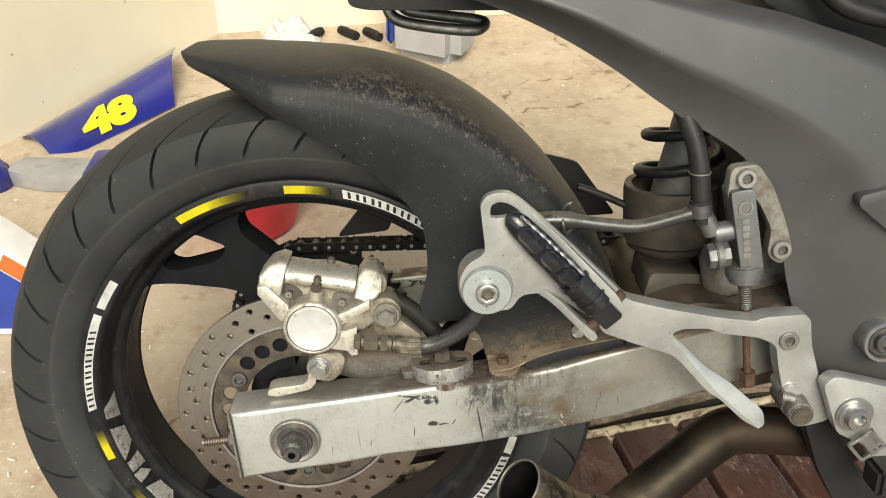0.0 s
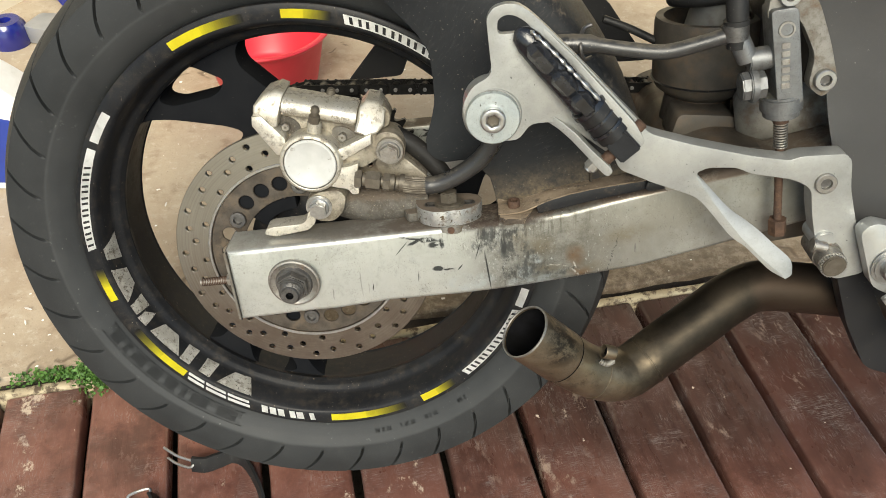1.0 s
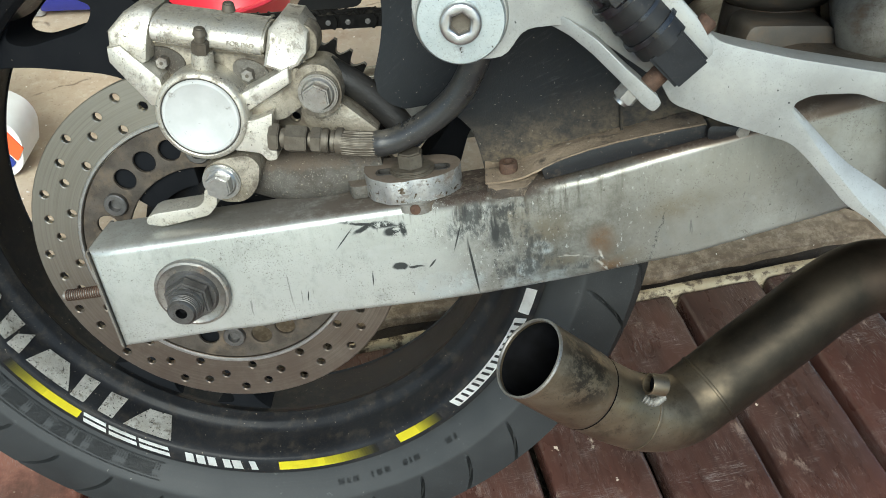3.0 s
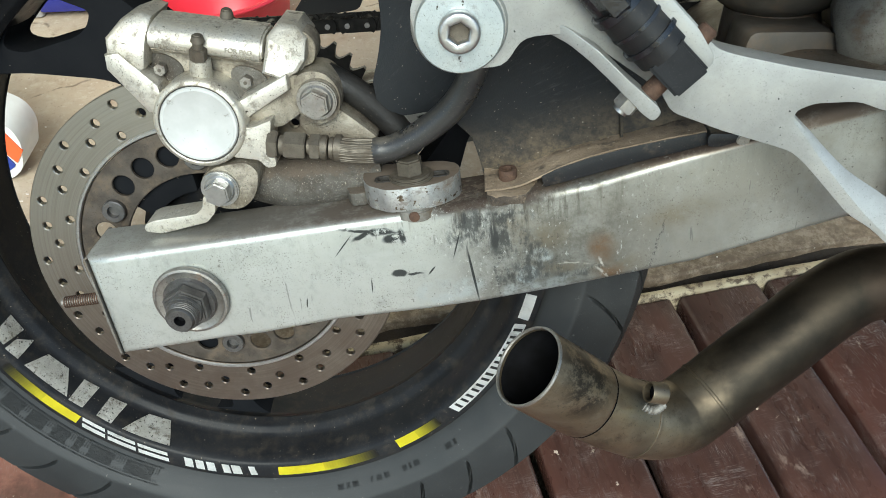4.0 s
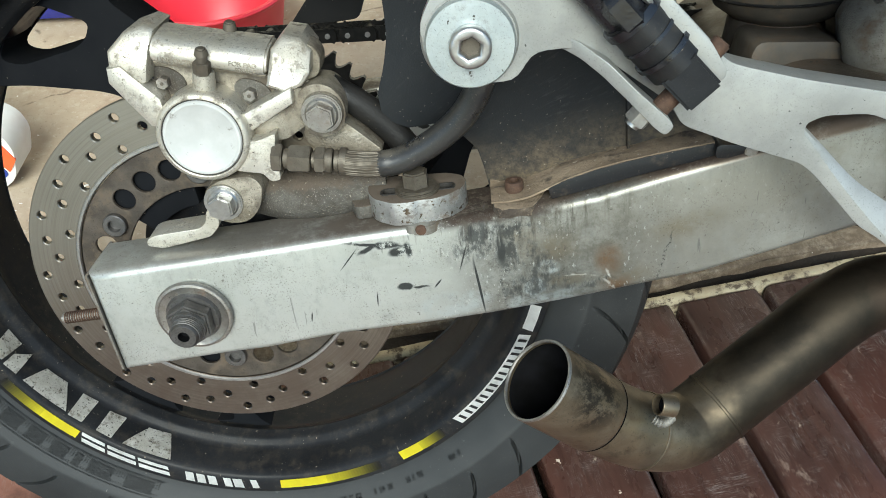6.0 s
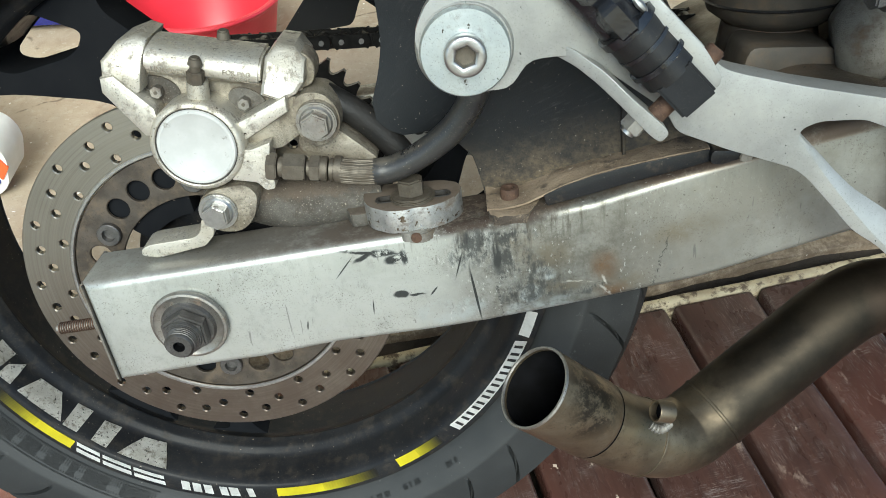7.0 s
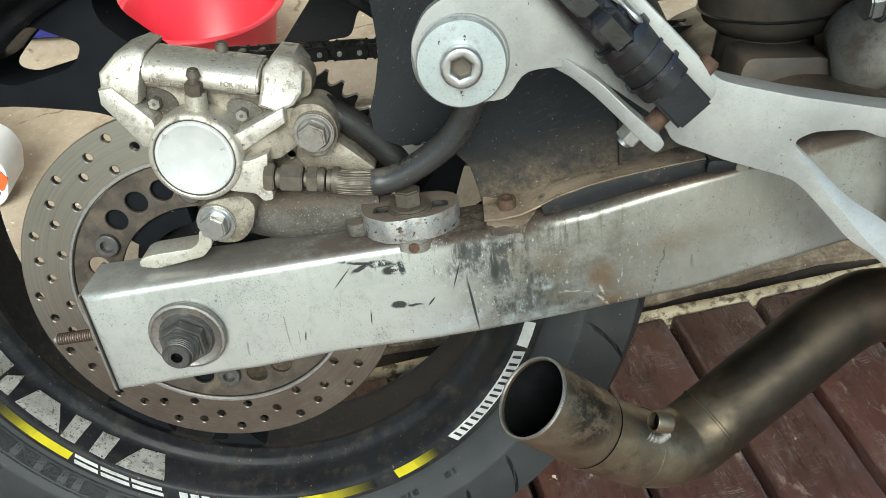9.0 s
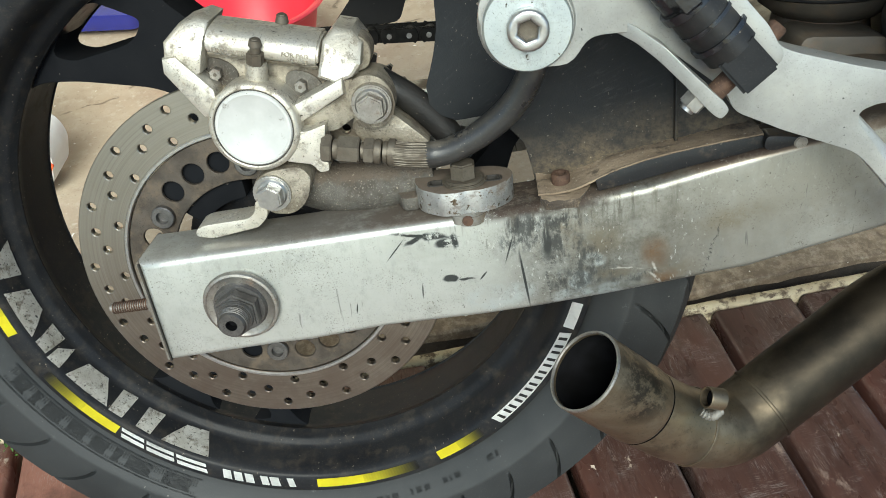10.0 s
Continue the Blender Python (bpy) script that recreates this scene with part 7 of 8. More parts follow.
def build_master_cylinder():
    y = -0.150
    a, b = Vector((0.3980, y, 0.2300)), Vector((0.4080, y, 0.1500))
    d = (b - a).normalized()
    body = chassis("brake_master_cylinder", join(plate(round_corners([(0.3865, 0.2270), (0.4060, 0.2290), (0.4200, 0.1560), (0.4010, 0.1530)], 0.004, 3), y - 0.0125, y + 0.012, (), 0.0045, 4), rod(b - d * 0.010, b + d * 0.004, 0.0160, 32, bevel=0.0020), rod(b + d * 0.003, b + d * 0.008, 0.0140, 32, bevel=0.001)), M_MASTER, "cast alloy rear brake master cylinder")
    part("ear", plate(round_corners([(0.386, 0.2180), (0.388, 0.2460), (0.410, 0.2480), (0.424, 0.2280), (0.436, 0.2000), (0.446, 0.1700), (0.437, 0.1560), (0.424, 0.1660), (0.426, 0.1900), (0.414, 0.2130), (0.408, 0.2200)], 0.006, 3), y - 0.006, y + 0.006, (), 0.002, 2), M_CAST, body)
    for x, z in ((0.4000, 0.2370), (0.4350, 0.1720)):
        part("screw", hex_bolt((x, y - 0.006, z), (0, -1, 0), 0.0082, 0.0050, socket=True), M_BRIGHT, body, "bright socket screw")
        socket((x, y - 0.006, z), 0.0082, 0.0050, body)
    part("emblem", lathe([(0.0044, y - 0.0128), (0.0062, y - 0.0128), (0.0060, y - 0.0136), (0.0046, y - 0.0136)], 32, True, "Y", (0.3995, 0, 0.2130)), M_STEEL, body, "plain raised ring")
    for k in range(6):
        q = Vector((0.4005, y - 0.0128, 0.2010)) + d * 0.0062 * k
        part("bar", block((-0.0030, -0.0008, -0.0021), (0.0030, 0.0008, 0.0021), 0.0004, Matrix.Translation(q) @ Matrix.Rotation(radians(-7), 4, "Y")), M_STEEL, body)
    part("clip_band", rod((0.3666, y, 0.2040), (0.3655, y, 0.2160), 0.0100, 24, bevel=0.0008), M_DARK_STEEL, body, "crimped band on the hose")
    # inlet elbow, reservoir hose
    part("inlet", join(rod((0.398, y, 0.190), (0.3780, y, 0.1870), 0.0090, 20, bevel=0.001), rod((0.3780, y, 0.1880), (0.3690, y, 0.2050), 0.0080, 18)), M_MASTER, body)
    part("union", join(rod((0.392, y - 0.002, 0.1690), (0.3740, y - 0.002, 0.1670), 0.0115, 8, bevel=0.001), rod((0.386, y - 0.002, 0.1685), (0.380, y - 0.002, 0.1680), 0.0135, 24, bevel=0.001)), M_MASTER, body)
    part("reservoir_hose", tube(smooth_path([(0.3690, y, 0.1980), (0.3660, y, 0.2250), (0.3620, y + 0.004, 0.2600), (0.3500, y + 0.014, 0.2960), (0.342, y + 0.03, 0.32)]), 0.0082, 18), M_RUBBER, body)
    part("hose_band", tube(smooth_path([(0.3665, y, 0.2150), (0.3660, y, 0.2190)], 2), 0.0096, 18), M_RUBBER, body)
    part("wire_clip", lathe([(0.0080, -0.0006), (0.0092, -0.0006), (0.0092, 0.0006), (0.0080, 0.0006)], 24, True, "Z", (0.3640, y, 0.2420)), M_STEEL, body)
    part("push_rod", join(rod(b, b + d * 0.014, 0.0085, 18, r2=0.006), rod(b + d * 0.01, (0.4200, y, 0.040), 0.0033, 14), rod((0.4190, y, 0.05), (0.4205, y, 0.036), 0.0075, 6)), M_RUST, body, "rusty push rod")
    for k in range(10):
        p = b + d * (0.014 + 0.0022 * k)
        part("thread", rod(p, p + d * 0.0012, 0.0055, 14), M_STEEL, body)


build_master_cylinder()


def build_frame():
    """Painted frame and side panel with its swept lower edge."""
    bm = bmesh.new()
    lines = []
    # swept sheet: rows from the lower edge up to the upper edge
    lower = [(0.150, 0.402), (0.205, 0.380), (0.250, 0.357), (0.293, 0.329), (0.324, 0.305), (0.352, 0.285), (0.379, 0.268), (0.402, 0.250), (0.420, 0.224), (0.432, 0.200), (0.440, 0.172), (0.448, 0.136), (0.462, 0.090), (0.478, 0.042)]
    upper = [(0.180, 0.425), (0.240, 0.412), (0.290, 0.400), (0.326, 0.390), (0.375, 0.377), (0.426, 0.364), (0.465, 0.350), (0.503, 0.336), (0.560, 0.310), (0.610, 0.275), (0.640, 0.220), (0.660, 0.160), (0.680, 0.090), (0.700, 0.020)]
    lo, up = smooth_path([(x, z, 0) for x, z in lower], 5), smooth_path([(x, z, 0) for x, z in upper], 5)
    m = 22
    for p, q in zip(lo, up):
        row = []
        for k in range(m + 1):
            f = k / m
            x, z = p.x + (q.x - p.x) * f, p.y + (q.y - p.y) * f
            # flange that turns in below a crease, then a full shoulder
            y = -0.146 - 0.025 * min(1, f / 0.38) ** 1.25 + 0.022 * max(0, f - 0.38) + 0.030 * max(0, (f - 0.85) / 0.15) ** 2
            row.append(bm.verts.new((x, y, z)))
        lines.append(row)
    for a, b in zip(lines, lines[1:]):
        for k in range(m):
            bm.faces.new((a[k], a[k + 1], b[k + 1], b[k]))
    bmesh.ops.recalc_face_normals(bm, faces=bm.faces)
    bmesh.ops.solidify(bm, geom=list(bm.faces), thickness=0.003)
    frame_ = chassis("frame_panel", bm, M_BODY, "satin grey frame panel with swept edge", 45)
    part("recess", plate(round_corners([(0.486, 0.222), (0.545, 0.236), (0.560, 0.200), (0.560, 0.150), (0.486, 0.214)], 0.004, 3), -0.1770, -0.1640, (), 0.003, 2), M_BODY, frame_)
    part("bolt_ring", lathe([(0.0150, -0.150), (0.0200, -0.150), (0.0200, -0.1735), (0.0188, -0.1750), (0.0162, -0.1750), (0.0150, -0.1735)], 48, True, "Y", (0.528, 0, 0.085)), M_BRIGHT, frame_, "bright ring round the frame bolt")
    part("panel_bolt", join(rod((0.528, -0.160, 0.085), (0.528, -0.172, 0.085), 0.0140, 28, bevel=0.001), hex_bolt((0.528, -0.172, 0.085), (0, -1, 0), 0.0095, 0.006, socket=True)), M_DARK_STEEL, frame_)
    # seat and tail above
    part("seat_edge", plate(round_corners([(0.085, 0.386), (0.100, 0.382), (0.200, 0.3760), (0.310, 0.3720), (0.310, 0.430), (0.085, 0.430)], 0.006, 3), -0.110, 0.110, (), 0.006, 3), M_PLASTIC, frame_, "black underside of the seat tail")
    hook = smooth_path([(0.112, -0.030, 0.405), (0.113, -0.030, 0.376), (0.122, -0.032, 0.364), (0.150, -0.034, 0.357), (0.185, -0.036, 0.352), (0.197, -0.030, 0.353), (0.196, -0.020, 0.358), (0.150, -0.016, 0.366), (0.126, -0.014, 0.374), (0.122, -0.014, 0.405)], 5)
    part("wire_hook", tube(hook, 0.0052, 12), M_STEEL, frame_, "bent steel luggage hook")
    # dark inner frame and linkage seen past the panel
    part("inner_frame", plate(round_corners([(0.470, 0.340), (0.70, 0.27), (0.70, 0.42), (0.40, 0.42), (0.42, 0.372)], 0.01), -0.100, 0.100, (), 0.005, 2), M_PLASTIC, frame_)
    part("hose", tube(smooth_path([(0.450, -0.120, 0.40), (0.47, -0.125, 0.372), (0.50, -0.128, 0.357), (0.56, -0.128, 0.345)]), 0.008, 12), M_RUBBER, frame_)
    part("bracket_plate", plate(round_corners([(0.470, 0.056), (0.480, 0.064), (0.560, 0.040), (0.600, 0.026), (0.600, -0.040), (0.535, -0.050), (0.515, -0.010), (0.488, 0.005)], 0.006, 3), -0.190, -0.176, (), 0.003, 2), M_HANGER, frame_)
    part("pivot_bolt", join(rod((0.500, -0.1895, 0.0245), (0.500, -0.1945, 0.0245), 0.0165, 36, bevel=0.002), hex_bolt((0.500, -0.194, 0.0245), (0, -1, 0), 0.0105, 0.0080, socket=True)), M_BRIGHT, frame_)
    buckle = Matrix.Translation((0.5110, -0.1985, -0.0030)) @ Matrix.Rotation(radians(-38), 4, "Y")
    for lo, hi in (((-0.0130, -0.002, 0.0090), (0.0130, 0.002, 0.0120)), ((-0.0130, -0.002, -0.0120), (0.0130, 0.002, -0.0090)), ((-0.0130, -0.002, -0.0120), (-0.0100, 0.002, 0.0120)), ((0.0100, -0.002, -0.0120), (0.0130, 0.002, 0.0120)), ((-0.0012, -0.0035, -0.0110), (0.0016, 0.0, 0.0110)), ((0.0045, -0.0035, -0.0110), (0.0065, 0.0, 0.0110))):
        part("buckle_bar", block(lo, hi, 0.0006, buckle), M_BRIGHT, frame_, "bright square wire buckle")
    part("rubber_toe", block((0.518, -0.215, -0.05), (0.56, -0.185, -0.022), 0.004), M_RUBBER, frame_)
    part("stand_bracket", plate(round_corners([(0.468, 0.020), (0.496, 0.006), (0.530, -0.060), (0.570, -0.110), (0.560, -0.125), (0.520, -0.110), (0.495, -0.060)], 0.008, 3), -0.150, -0.130, (), 0.003, 2), M_PLASTIC, frame_)


build_frame()


def build_shock():
    a, b = Vector((0.4060, 0.0, 0.285)), Vector((0.3780, 0.0, 0.085))
    d = (b - a).normalized()
    shock = chassis("shock_absorber", join(rod(a, a + d * 0.125, 0.0130, 36, r2=0.0265), rod(a + d * 0.120, b, 0.022, 24)), M_SHOCK, "grimy rear shock absorber with black spring")
    path = []
    side = Vector((1, 0, 0))
    for i in range(120):
        z = 0.2500 - 0.0680 * i / 119
        ang = math.pi + (0.1994 - z) / 0.0362 * 2 * math.pi
        f = (0.250 - z) / 0.05
        path.append(Vector((0.3970 - 0.0050 * f, 0, z)) + side * (0.0350 + 0.004 * f) * math.cos(ang) + Vector((0, -1, 0)) * 0.036 * math.sin(ang))
    part("spring", tube(path, 0.0056, 12), M_RUBBER, shock, "black coil spring")
    part("cup", lathe([(0.0400, 0.1850), (0.0470, 0.1850), (0.0480, 0.1800), (0.0475, 0.1300), (0.0440, 0.1200), (0.0320, 0.1110), (0.0200, 0.108), (0.020, 0.12), (0.038, 0.130)], 56, True, "Z", (0.386, 0, 0.0)), M_CUP, shock, "dusty brown-black cup under the spring")
    part("seam", lathe([(0.0470, 0.1265), (0.0485, 0.1275), (0.0470, 0.1285)], 48, True, "Z", (0.386, 0, 0.0)), M_RUBBER, shock)
    part("lower_cup", lathe([(0.0, 0.070), (0.028, 0.070), (0.034, 0.086), (0.030, 0.112), (0.0, 0.112)], 36, False, "Z", (0.382, 0, 0)), M_ENGINE, shock)
    # cross tube of the swingarm and crankcase behind
    cross = chassis("swingarm_bridge", join(plate(round_corners([(0.330, 0.040), (0.345, 0.088), (0.380, 0.100), (0.425, 0.094), (0.440, 0.070), (0.520, 0.100), (0.540, 0.020), (0.420, 0.000)], 0.012, 4), -0.105, 0.130, (), 0.008, 3), rod((0.365, -0.112, 0.076), (0.365, -0.100, 0.076), 0.010, 24, bevel=0.001)), M_BRIDGE, "dusty brown swingarm bridge")
    part("linkage", plate(round_corners([(0.345, 0.085), (0.352, 0.112), (0.402, 0.108), (0.415, 0.090)], 0.006, 3), -0.060, -0.020, (), 0.003, 2), M_CUP, cross)
    engine = chassis("crankcase", plate(round_corners([(0.430, 0.060), (0.425, 0.200), (0.445, 0.270), (0.640, 0.300), (0.680, 0.060), (0.640, -0.060), (0.520, -0.050)], 0.03, 5), -0.075, 0.120, (), 0.02, 4), M_ENGINE, "dark oily rear of the crankcase")
    part("duct", tube(smooth_path([(0.405, -0.050, 0.104), (0.425, -0.055, 0.108), (0.470, -0.065, 0.116), (0.600, -0.080, 0.135)]), [0.018, 0.021, 0.024, 0.027, 0.029] + [0.031] * 14, 28), M_CAST, engine, "dull grey cast tube", 60)
    part("cable", tube(smooth_path([(0.290, 0.0, 0.186), (0.3148, 0.0, 0.1758), (0.345, 0.0, 0.160)]), 0.0038, 10), M_RUBBER, engine)


build_shock()


def build_exhaust():
    path = [Vector(p) for p in [(0.2041, -0.1900, -0.0292), (0.2365, -0.1780, -0.0653)]]
    bend = smooth_path([(0.2365, -0.1780, -0.0653), (0.2567, -0.1720, -0.0841), (0.2780, -0.1650, -0.0985), (0.2967, -0.1570, -0.1040), (0.3120, -0.1500, -0.0996), (0.3410, -0.1390, -0.0829), (0.3706, -0.1270, -0.0674), (0.3998, -0.1150, -0.0519), (0.4255, -0.1070, -0.0445), (0.4598, -0.1030, -0.0490), (0.5115, -0.0980, -0.0600), (0.56, -0.09, -0.075)], 7)
    r = 0.0240
    pipe = chassis("exhaust_pipe", tube(bend, r, 40, cap=False), M_EXHAUST, "bare heat-tinted steel exhaust pipe, silencer removed", 60)
    a, d = path[0], (path[1] - path[0]).normalized()
    q = d.to_track_quat("Z", "Y").to_matrix().to_4x4()
    L = (path[1] - path[0]).length
    prof = [(0.0238, 0.0), (0.0246, 0.0008), (0.0247, 0.004), (0.0247, L - 0.001), (0.0244, L + 0.001), (0.0238, L + 0.002), (0.0230, L), (0.0232, 0.0)]
    bm = lathe(prof, 64, True, "Z")
    bmesh.ops.transform(bm, matrix=Matrix.Translation(a) @ q, verts=bm.verts)
    part("pipe_sleeve", bm, M_EXHAUST, pipe)
    bm = lathe([(0.0229, 0.0004), (0.0233, -0.0006), (0.0244, -0.0006), (0.0248, 0.0006), (0.0244, 0.0016), (0.0233, 0.0012)], 64, True, "Z")
    bmesh.ops.transform(bm, matrix=Matrix.Translation(a) @ q, verts=bm.verts)
    part("mouth_rim", bm, M_STEEL, pipe, "cut bare steel rim")
    bm = lathe([(0.0238, L + 0.0008), (0.0244, L + 0.0010), (0.0244, L + 0.0022), (0.0238, L + 0.0024)], 64, True, "Z")
    bmesh.ops.transform(bm, matrix=Matrix.Translation(a) @ q, verts=bm.verts)
    part("dark_joint", bm, M_HOLE, pipe, "dark joint of the sleeve")
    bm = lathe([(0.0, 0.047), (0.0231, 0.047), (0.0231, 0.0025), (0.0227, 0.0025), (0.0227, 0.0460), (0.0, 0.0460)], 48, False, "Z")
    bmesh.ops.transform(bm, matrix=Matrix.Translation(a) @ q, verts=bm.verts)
    part("dark_lining", bm, M_HOLE, pipe)
    for i in (11, 30):
        p, dd = bend[i], (bend[i + 1] - bend[i - 1]).normalized()
        bm = lathe([(r - 0.001, -0.0014), (r + 0.0005, -0.0010), (r + 0.0008, 0), (r + 0.0005, 0.0010), (r - 0.001, 0.0014)], 48, True, "Z")
        bmesh.ops.transform(bm, matrix=Matrix.Translation(p) @ dd.to_track_quat("Z", "Y").to_matrix().to_4x4(), verts=bm.verts)
        part("weld_seam", bm, M_EXHAUST, pipe)
    # short open tube welded on for the silencer's spring
    a, d = Vector((0.2720, -0.1935, -0.0500)), Vector((0.80, 0.20, -0.35)).normalized()
    bm = lathe([(0.0050, 0.0), (0.0060, -0.0003), (0.0063, 0.0005), (0.0063, 0.0100), (0.0052, 0.0108), (0.0050, 0.0105)], 32, True, "Z")
    bmesh.ops.transform(bm, matrix=Matrix.Translation(a) @ d.to_track_quat("Z", "Y").to_matrix().to_4x4(), verts=bm.verts)
    part("spring_lug", bm, M_EXHAUST, pipe, "short open tube welded on the pipe")
    bm = rod(a + d * 0.0040, a + d * 0.0100, 0.0051, 20)
    part("lug_bore", bm, M_HOLE, pipe)
    bead = smooth_path([(0.2690, -0.1950, -0.0590), (0.2725, -0.1965, -0.0610), (0.2765, -0.1950, -0.0625), (0.2810, -0.1905, -0.0630)], 8)
    part("weld_bead", tube(bead, [0.0018 + 0.0011 * math.sin(2.1 * i) ** 2 for i in range(len(bead))], 10), M_CAST, pipe, "lumpy weld bead")


build_exhaust()


# ---- loose things ----
def build_race_panel():
    """Blue fairing piece with a silver strip along its upper side, lying against the wall."""
    A, B, C, D = Vector((-0.772, 1.030, 0.010)), Vector((-0.650, 0.935, 0.006)), Vector((-0.460, 1.190, 0.012)), Vector((-0.515, 1.470, 0.045))
    nu, nv = 24, 12

    def at(u, v, lift=0.0):
        low, high = B.lerp(C, u), A.lerp(D, u)
        tuck = 0.30 * max(0.0, 1 - u / 0.22) ** 2 * (1 - v)
        p = low.lerp(high, min(1.0, v + tuck))
        p.z += 0.045 * math.sin(math.pi * min(1, max(0, v))) * (0.5 + 0.5 * u) + lift
        return p

    def split(u):
        """The colours meet on a slanting line."""
        return 0.90 - 0.30 * u

    def sheet(upper, lift=0.0):
        bm = bmesh.new()
        rows = [[bm.verts.new(at(i / nu, split(i / nu) + 0.002 + (0.998 - split(i / nu)) * j / nv if upper else split(i / nu) * j / nv, lift)) for i in range(nu + 1)] for j in range(nv + 1)]
        for a, b in zip(rows, rows[1:]):
            for i in range(nu):
                bm.faces.new((a[i], a[i + 1], b[i + 1], b[i]))
        bmesh.ops.recalc_face_normals(bm, faces=bm.faces)
        bmesh.ops.solidify(bm, geom=list(bm.faces), thickness=0.004)
        return bm

    root = tagged(finish(sheet(False), "motorcycle_fairing", M_BLUE, smooth=60), "glossy blue fairing panel numbered 48 on the concrete", "fairing")
    part("silver_strip", sheet(True), M_SILVER, root, "scuffed silver upper strip", 60)
    cu = bpy.data.curves.new("number", "FONT")
    cu.body, cu.size, cu.extrude, cu.offset = "48", 0.120, 0.0006, 0.0075
    me = bpy.data.meshes.new_from_object(bpy.data.objects.new("number", cu))
    me.name = "number"
    me.materials.append(M_YELLOW_TAPE)
    # lay the digits on the curved sheet
    xs, ys = [v.co.x for v in me.vertices], [v.co.y for v in me.vertices]
    for v in me.vertices:
        f, g = (v.co.x - min(xs)) / (max(xs) - min(xs)), (v.co.y - min(ys)) / (max(ys) - min(ys))
        low, high = Vector((0.23, 0.06)).lerp(Vector((0.67, 0.04)), f), Vector((0.26, 0.46)).lerp(Vector((0.65, 0.36)), f)
        u, w = low.lerp(high, g)
        v.co = at(u, w, 0.004 + v.co.z)
    ob = new("number", me)
    ob.parent = root
    ob["label"] = "yellow number 48 sticker"


build_race_panel()


def build_tank_cap():
    tagged(finish(join(lathe([(0.0, 0.0), (0.036, 0.0), (0.040, 0.012), (0.036, 0.045), (0.028, 0.055), (0.012, 0.055), (0.010, 0.045), (0.0, 0.045)], 28, False, "Z", (-0.755, 0.835, 0.0)), block((-0.790, 0.825, 0.020), (-0.720, 0.845, 0.046), 0.008)), "blue_knob", M_BLUE),
           "dark blue plastic knob lying on the concrete", "knob")
    # a fairing strip, silver at one end and blue at the other, lying a little off the floor
    strip = tagged(finish(slab(round_corners([(-0.722, 0.832), (-0.640, 0.806), (-0.556, 0.806), (-0.556, 0.880), (-0.705, 0.888)], 0.010, 3), 0.008, 0.044, (), 0.008, 3), "fairing_strip", M_SILVER), "silver and blue fairing strip on the floor", "fairing")
    part("blue_end", slab(round_corners([(-0.560, 0.804), (-0.440, 0.808), (-0.420, 0.840), (-0.440, 0.930), (-0.560, 0.910)], 0.010, 3), 0.018, 0.047, (), 0.007, 3), M_BLUE, strip, "blue painted end")
    part("foot", block((-0.560, 0.840, 0.0), (-0.460, 0.880, 0.030), 0.004), M_BLUE, strip)


build_tank_cap()


def build_jug():
    body = round_corners([(-0.640, 0.0), (-0.425, 0.0), (-0.402, 0.018), (-0.388, 0.062), (-0.394, 0.088), (-0.428, 0.112), (-0.502, 0.190), (-0.530, 0.212), (-0.640, 0.225)], 0.012, 4)
    jug = finish(plate(body, 0.372, 0.432, (), 0.014, 4), "oil_jug", M_WHITE, smooth=50)
    tagged(jug, "white plastic jug with blue and orange label", "jug")
    jug.matrix_world = pose(-0.023, 0, 0.006)
    blue = round_corners([(-0.630, 0.014), (-0.425, 0.014), (-0.408, 0.026), (-0.420, 0.052), (-0.510, 0.136), (-0.630, 0.160)], 0.005, 3)
    part("blue_label", plate(blue, 0.3702, 0.3730), M_LABEL_BLUE, jug, "blue lower label")
    stripe = round_corners([(-0.405, 0.030), (-0.390, 0.050), (-0.402, 0.078), (-0.494, 0.166), (-0.509, 0.140), (-0.419, 0.055)], 0.002, 2)
    part("orange_stripe", plate(stripe, 0.3700, 0.3730), M_ORANGE, jug, "orange label stripe")
    for k in range(5):
        part("bar", block((-0.610, 0.3712, 0.170 + 0.009 * k), (-0.552 + 0.006 * (k % 2), 0.3730, 0.173 + 0.009 * k), 0.0), M_BLACK_INK, jug)


build_jug()


def build_bucket():
    bm = lathe([(0.0, 0.0), (0.080, 0.0), (0.094, 0.010), (0.114, 0.105), (0.120, 0.112), (0.126, 0.118), (0.125, 0.123), (0.117, 0.121), (0.111, 0.108), (0.090, 0.014), (0.078, 0.006), (0.0, 0.006)], 72, False, "Z")
    ob = finish(bm, "basin", M_RED, smooth=50)
    tagged(ob, "bright red plastic basin on the concrete floor", "basin")
    part("rolled_rim", lathe([(0.1235, 0.1165), (0.1275, 0.1180), (0.1290, 0.1210), (0.1275, 0.1240), (0.1235, 0.1245), (0.1215, 0.1220)], 72, True, "Z"), M_RED, ob)
    ob.matrix_world = pose(-0.208, 0.703, 0.006)


build_bucket()


def build_toolbox():
    bm = block((-0.108, -0.080, 0), (0.108, 0.080, 0.300), 0.034)
    ob = finish(bm, "storage_box", M_GREY_BOX)
    tagged(ob, "grey plastic box with blue side by the wall", "box")
    ob.matrix_world = pose(0.182, 1.535, 0.004, 0, 0, -26)
    part("blue_side", block((-0.114, -0.066, 0.03), (-0.094, 0.066, 0.27), 0.01), M_LABEL_BLUE, ob, "blue side panel")


build_toolbox()


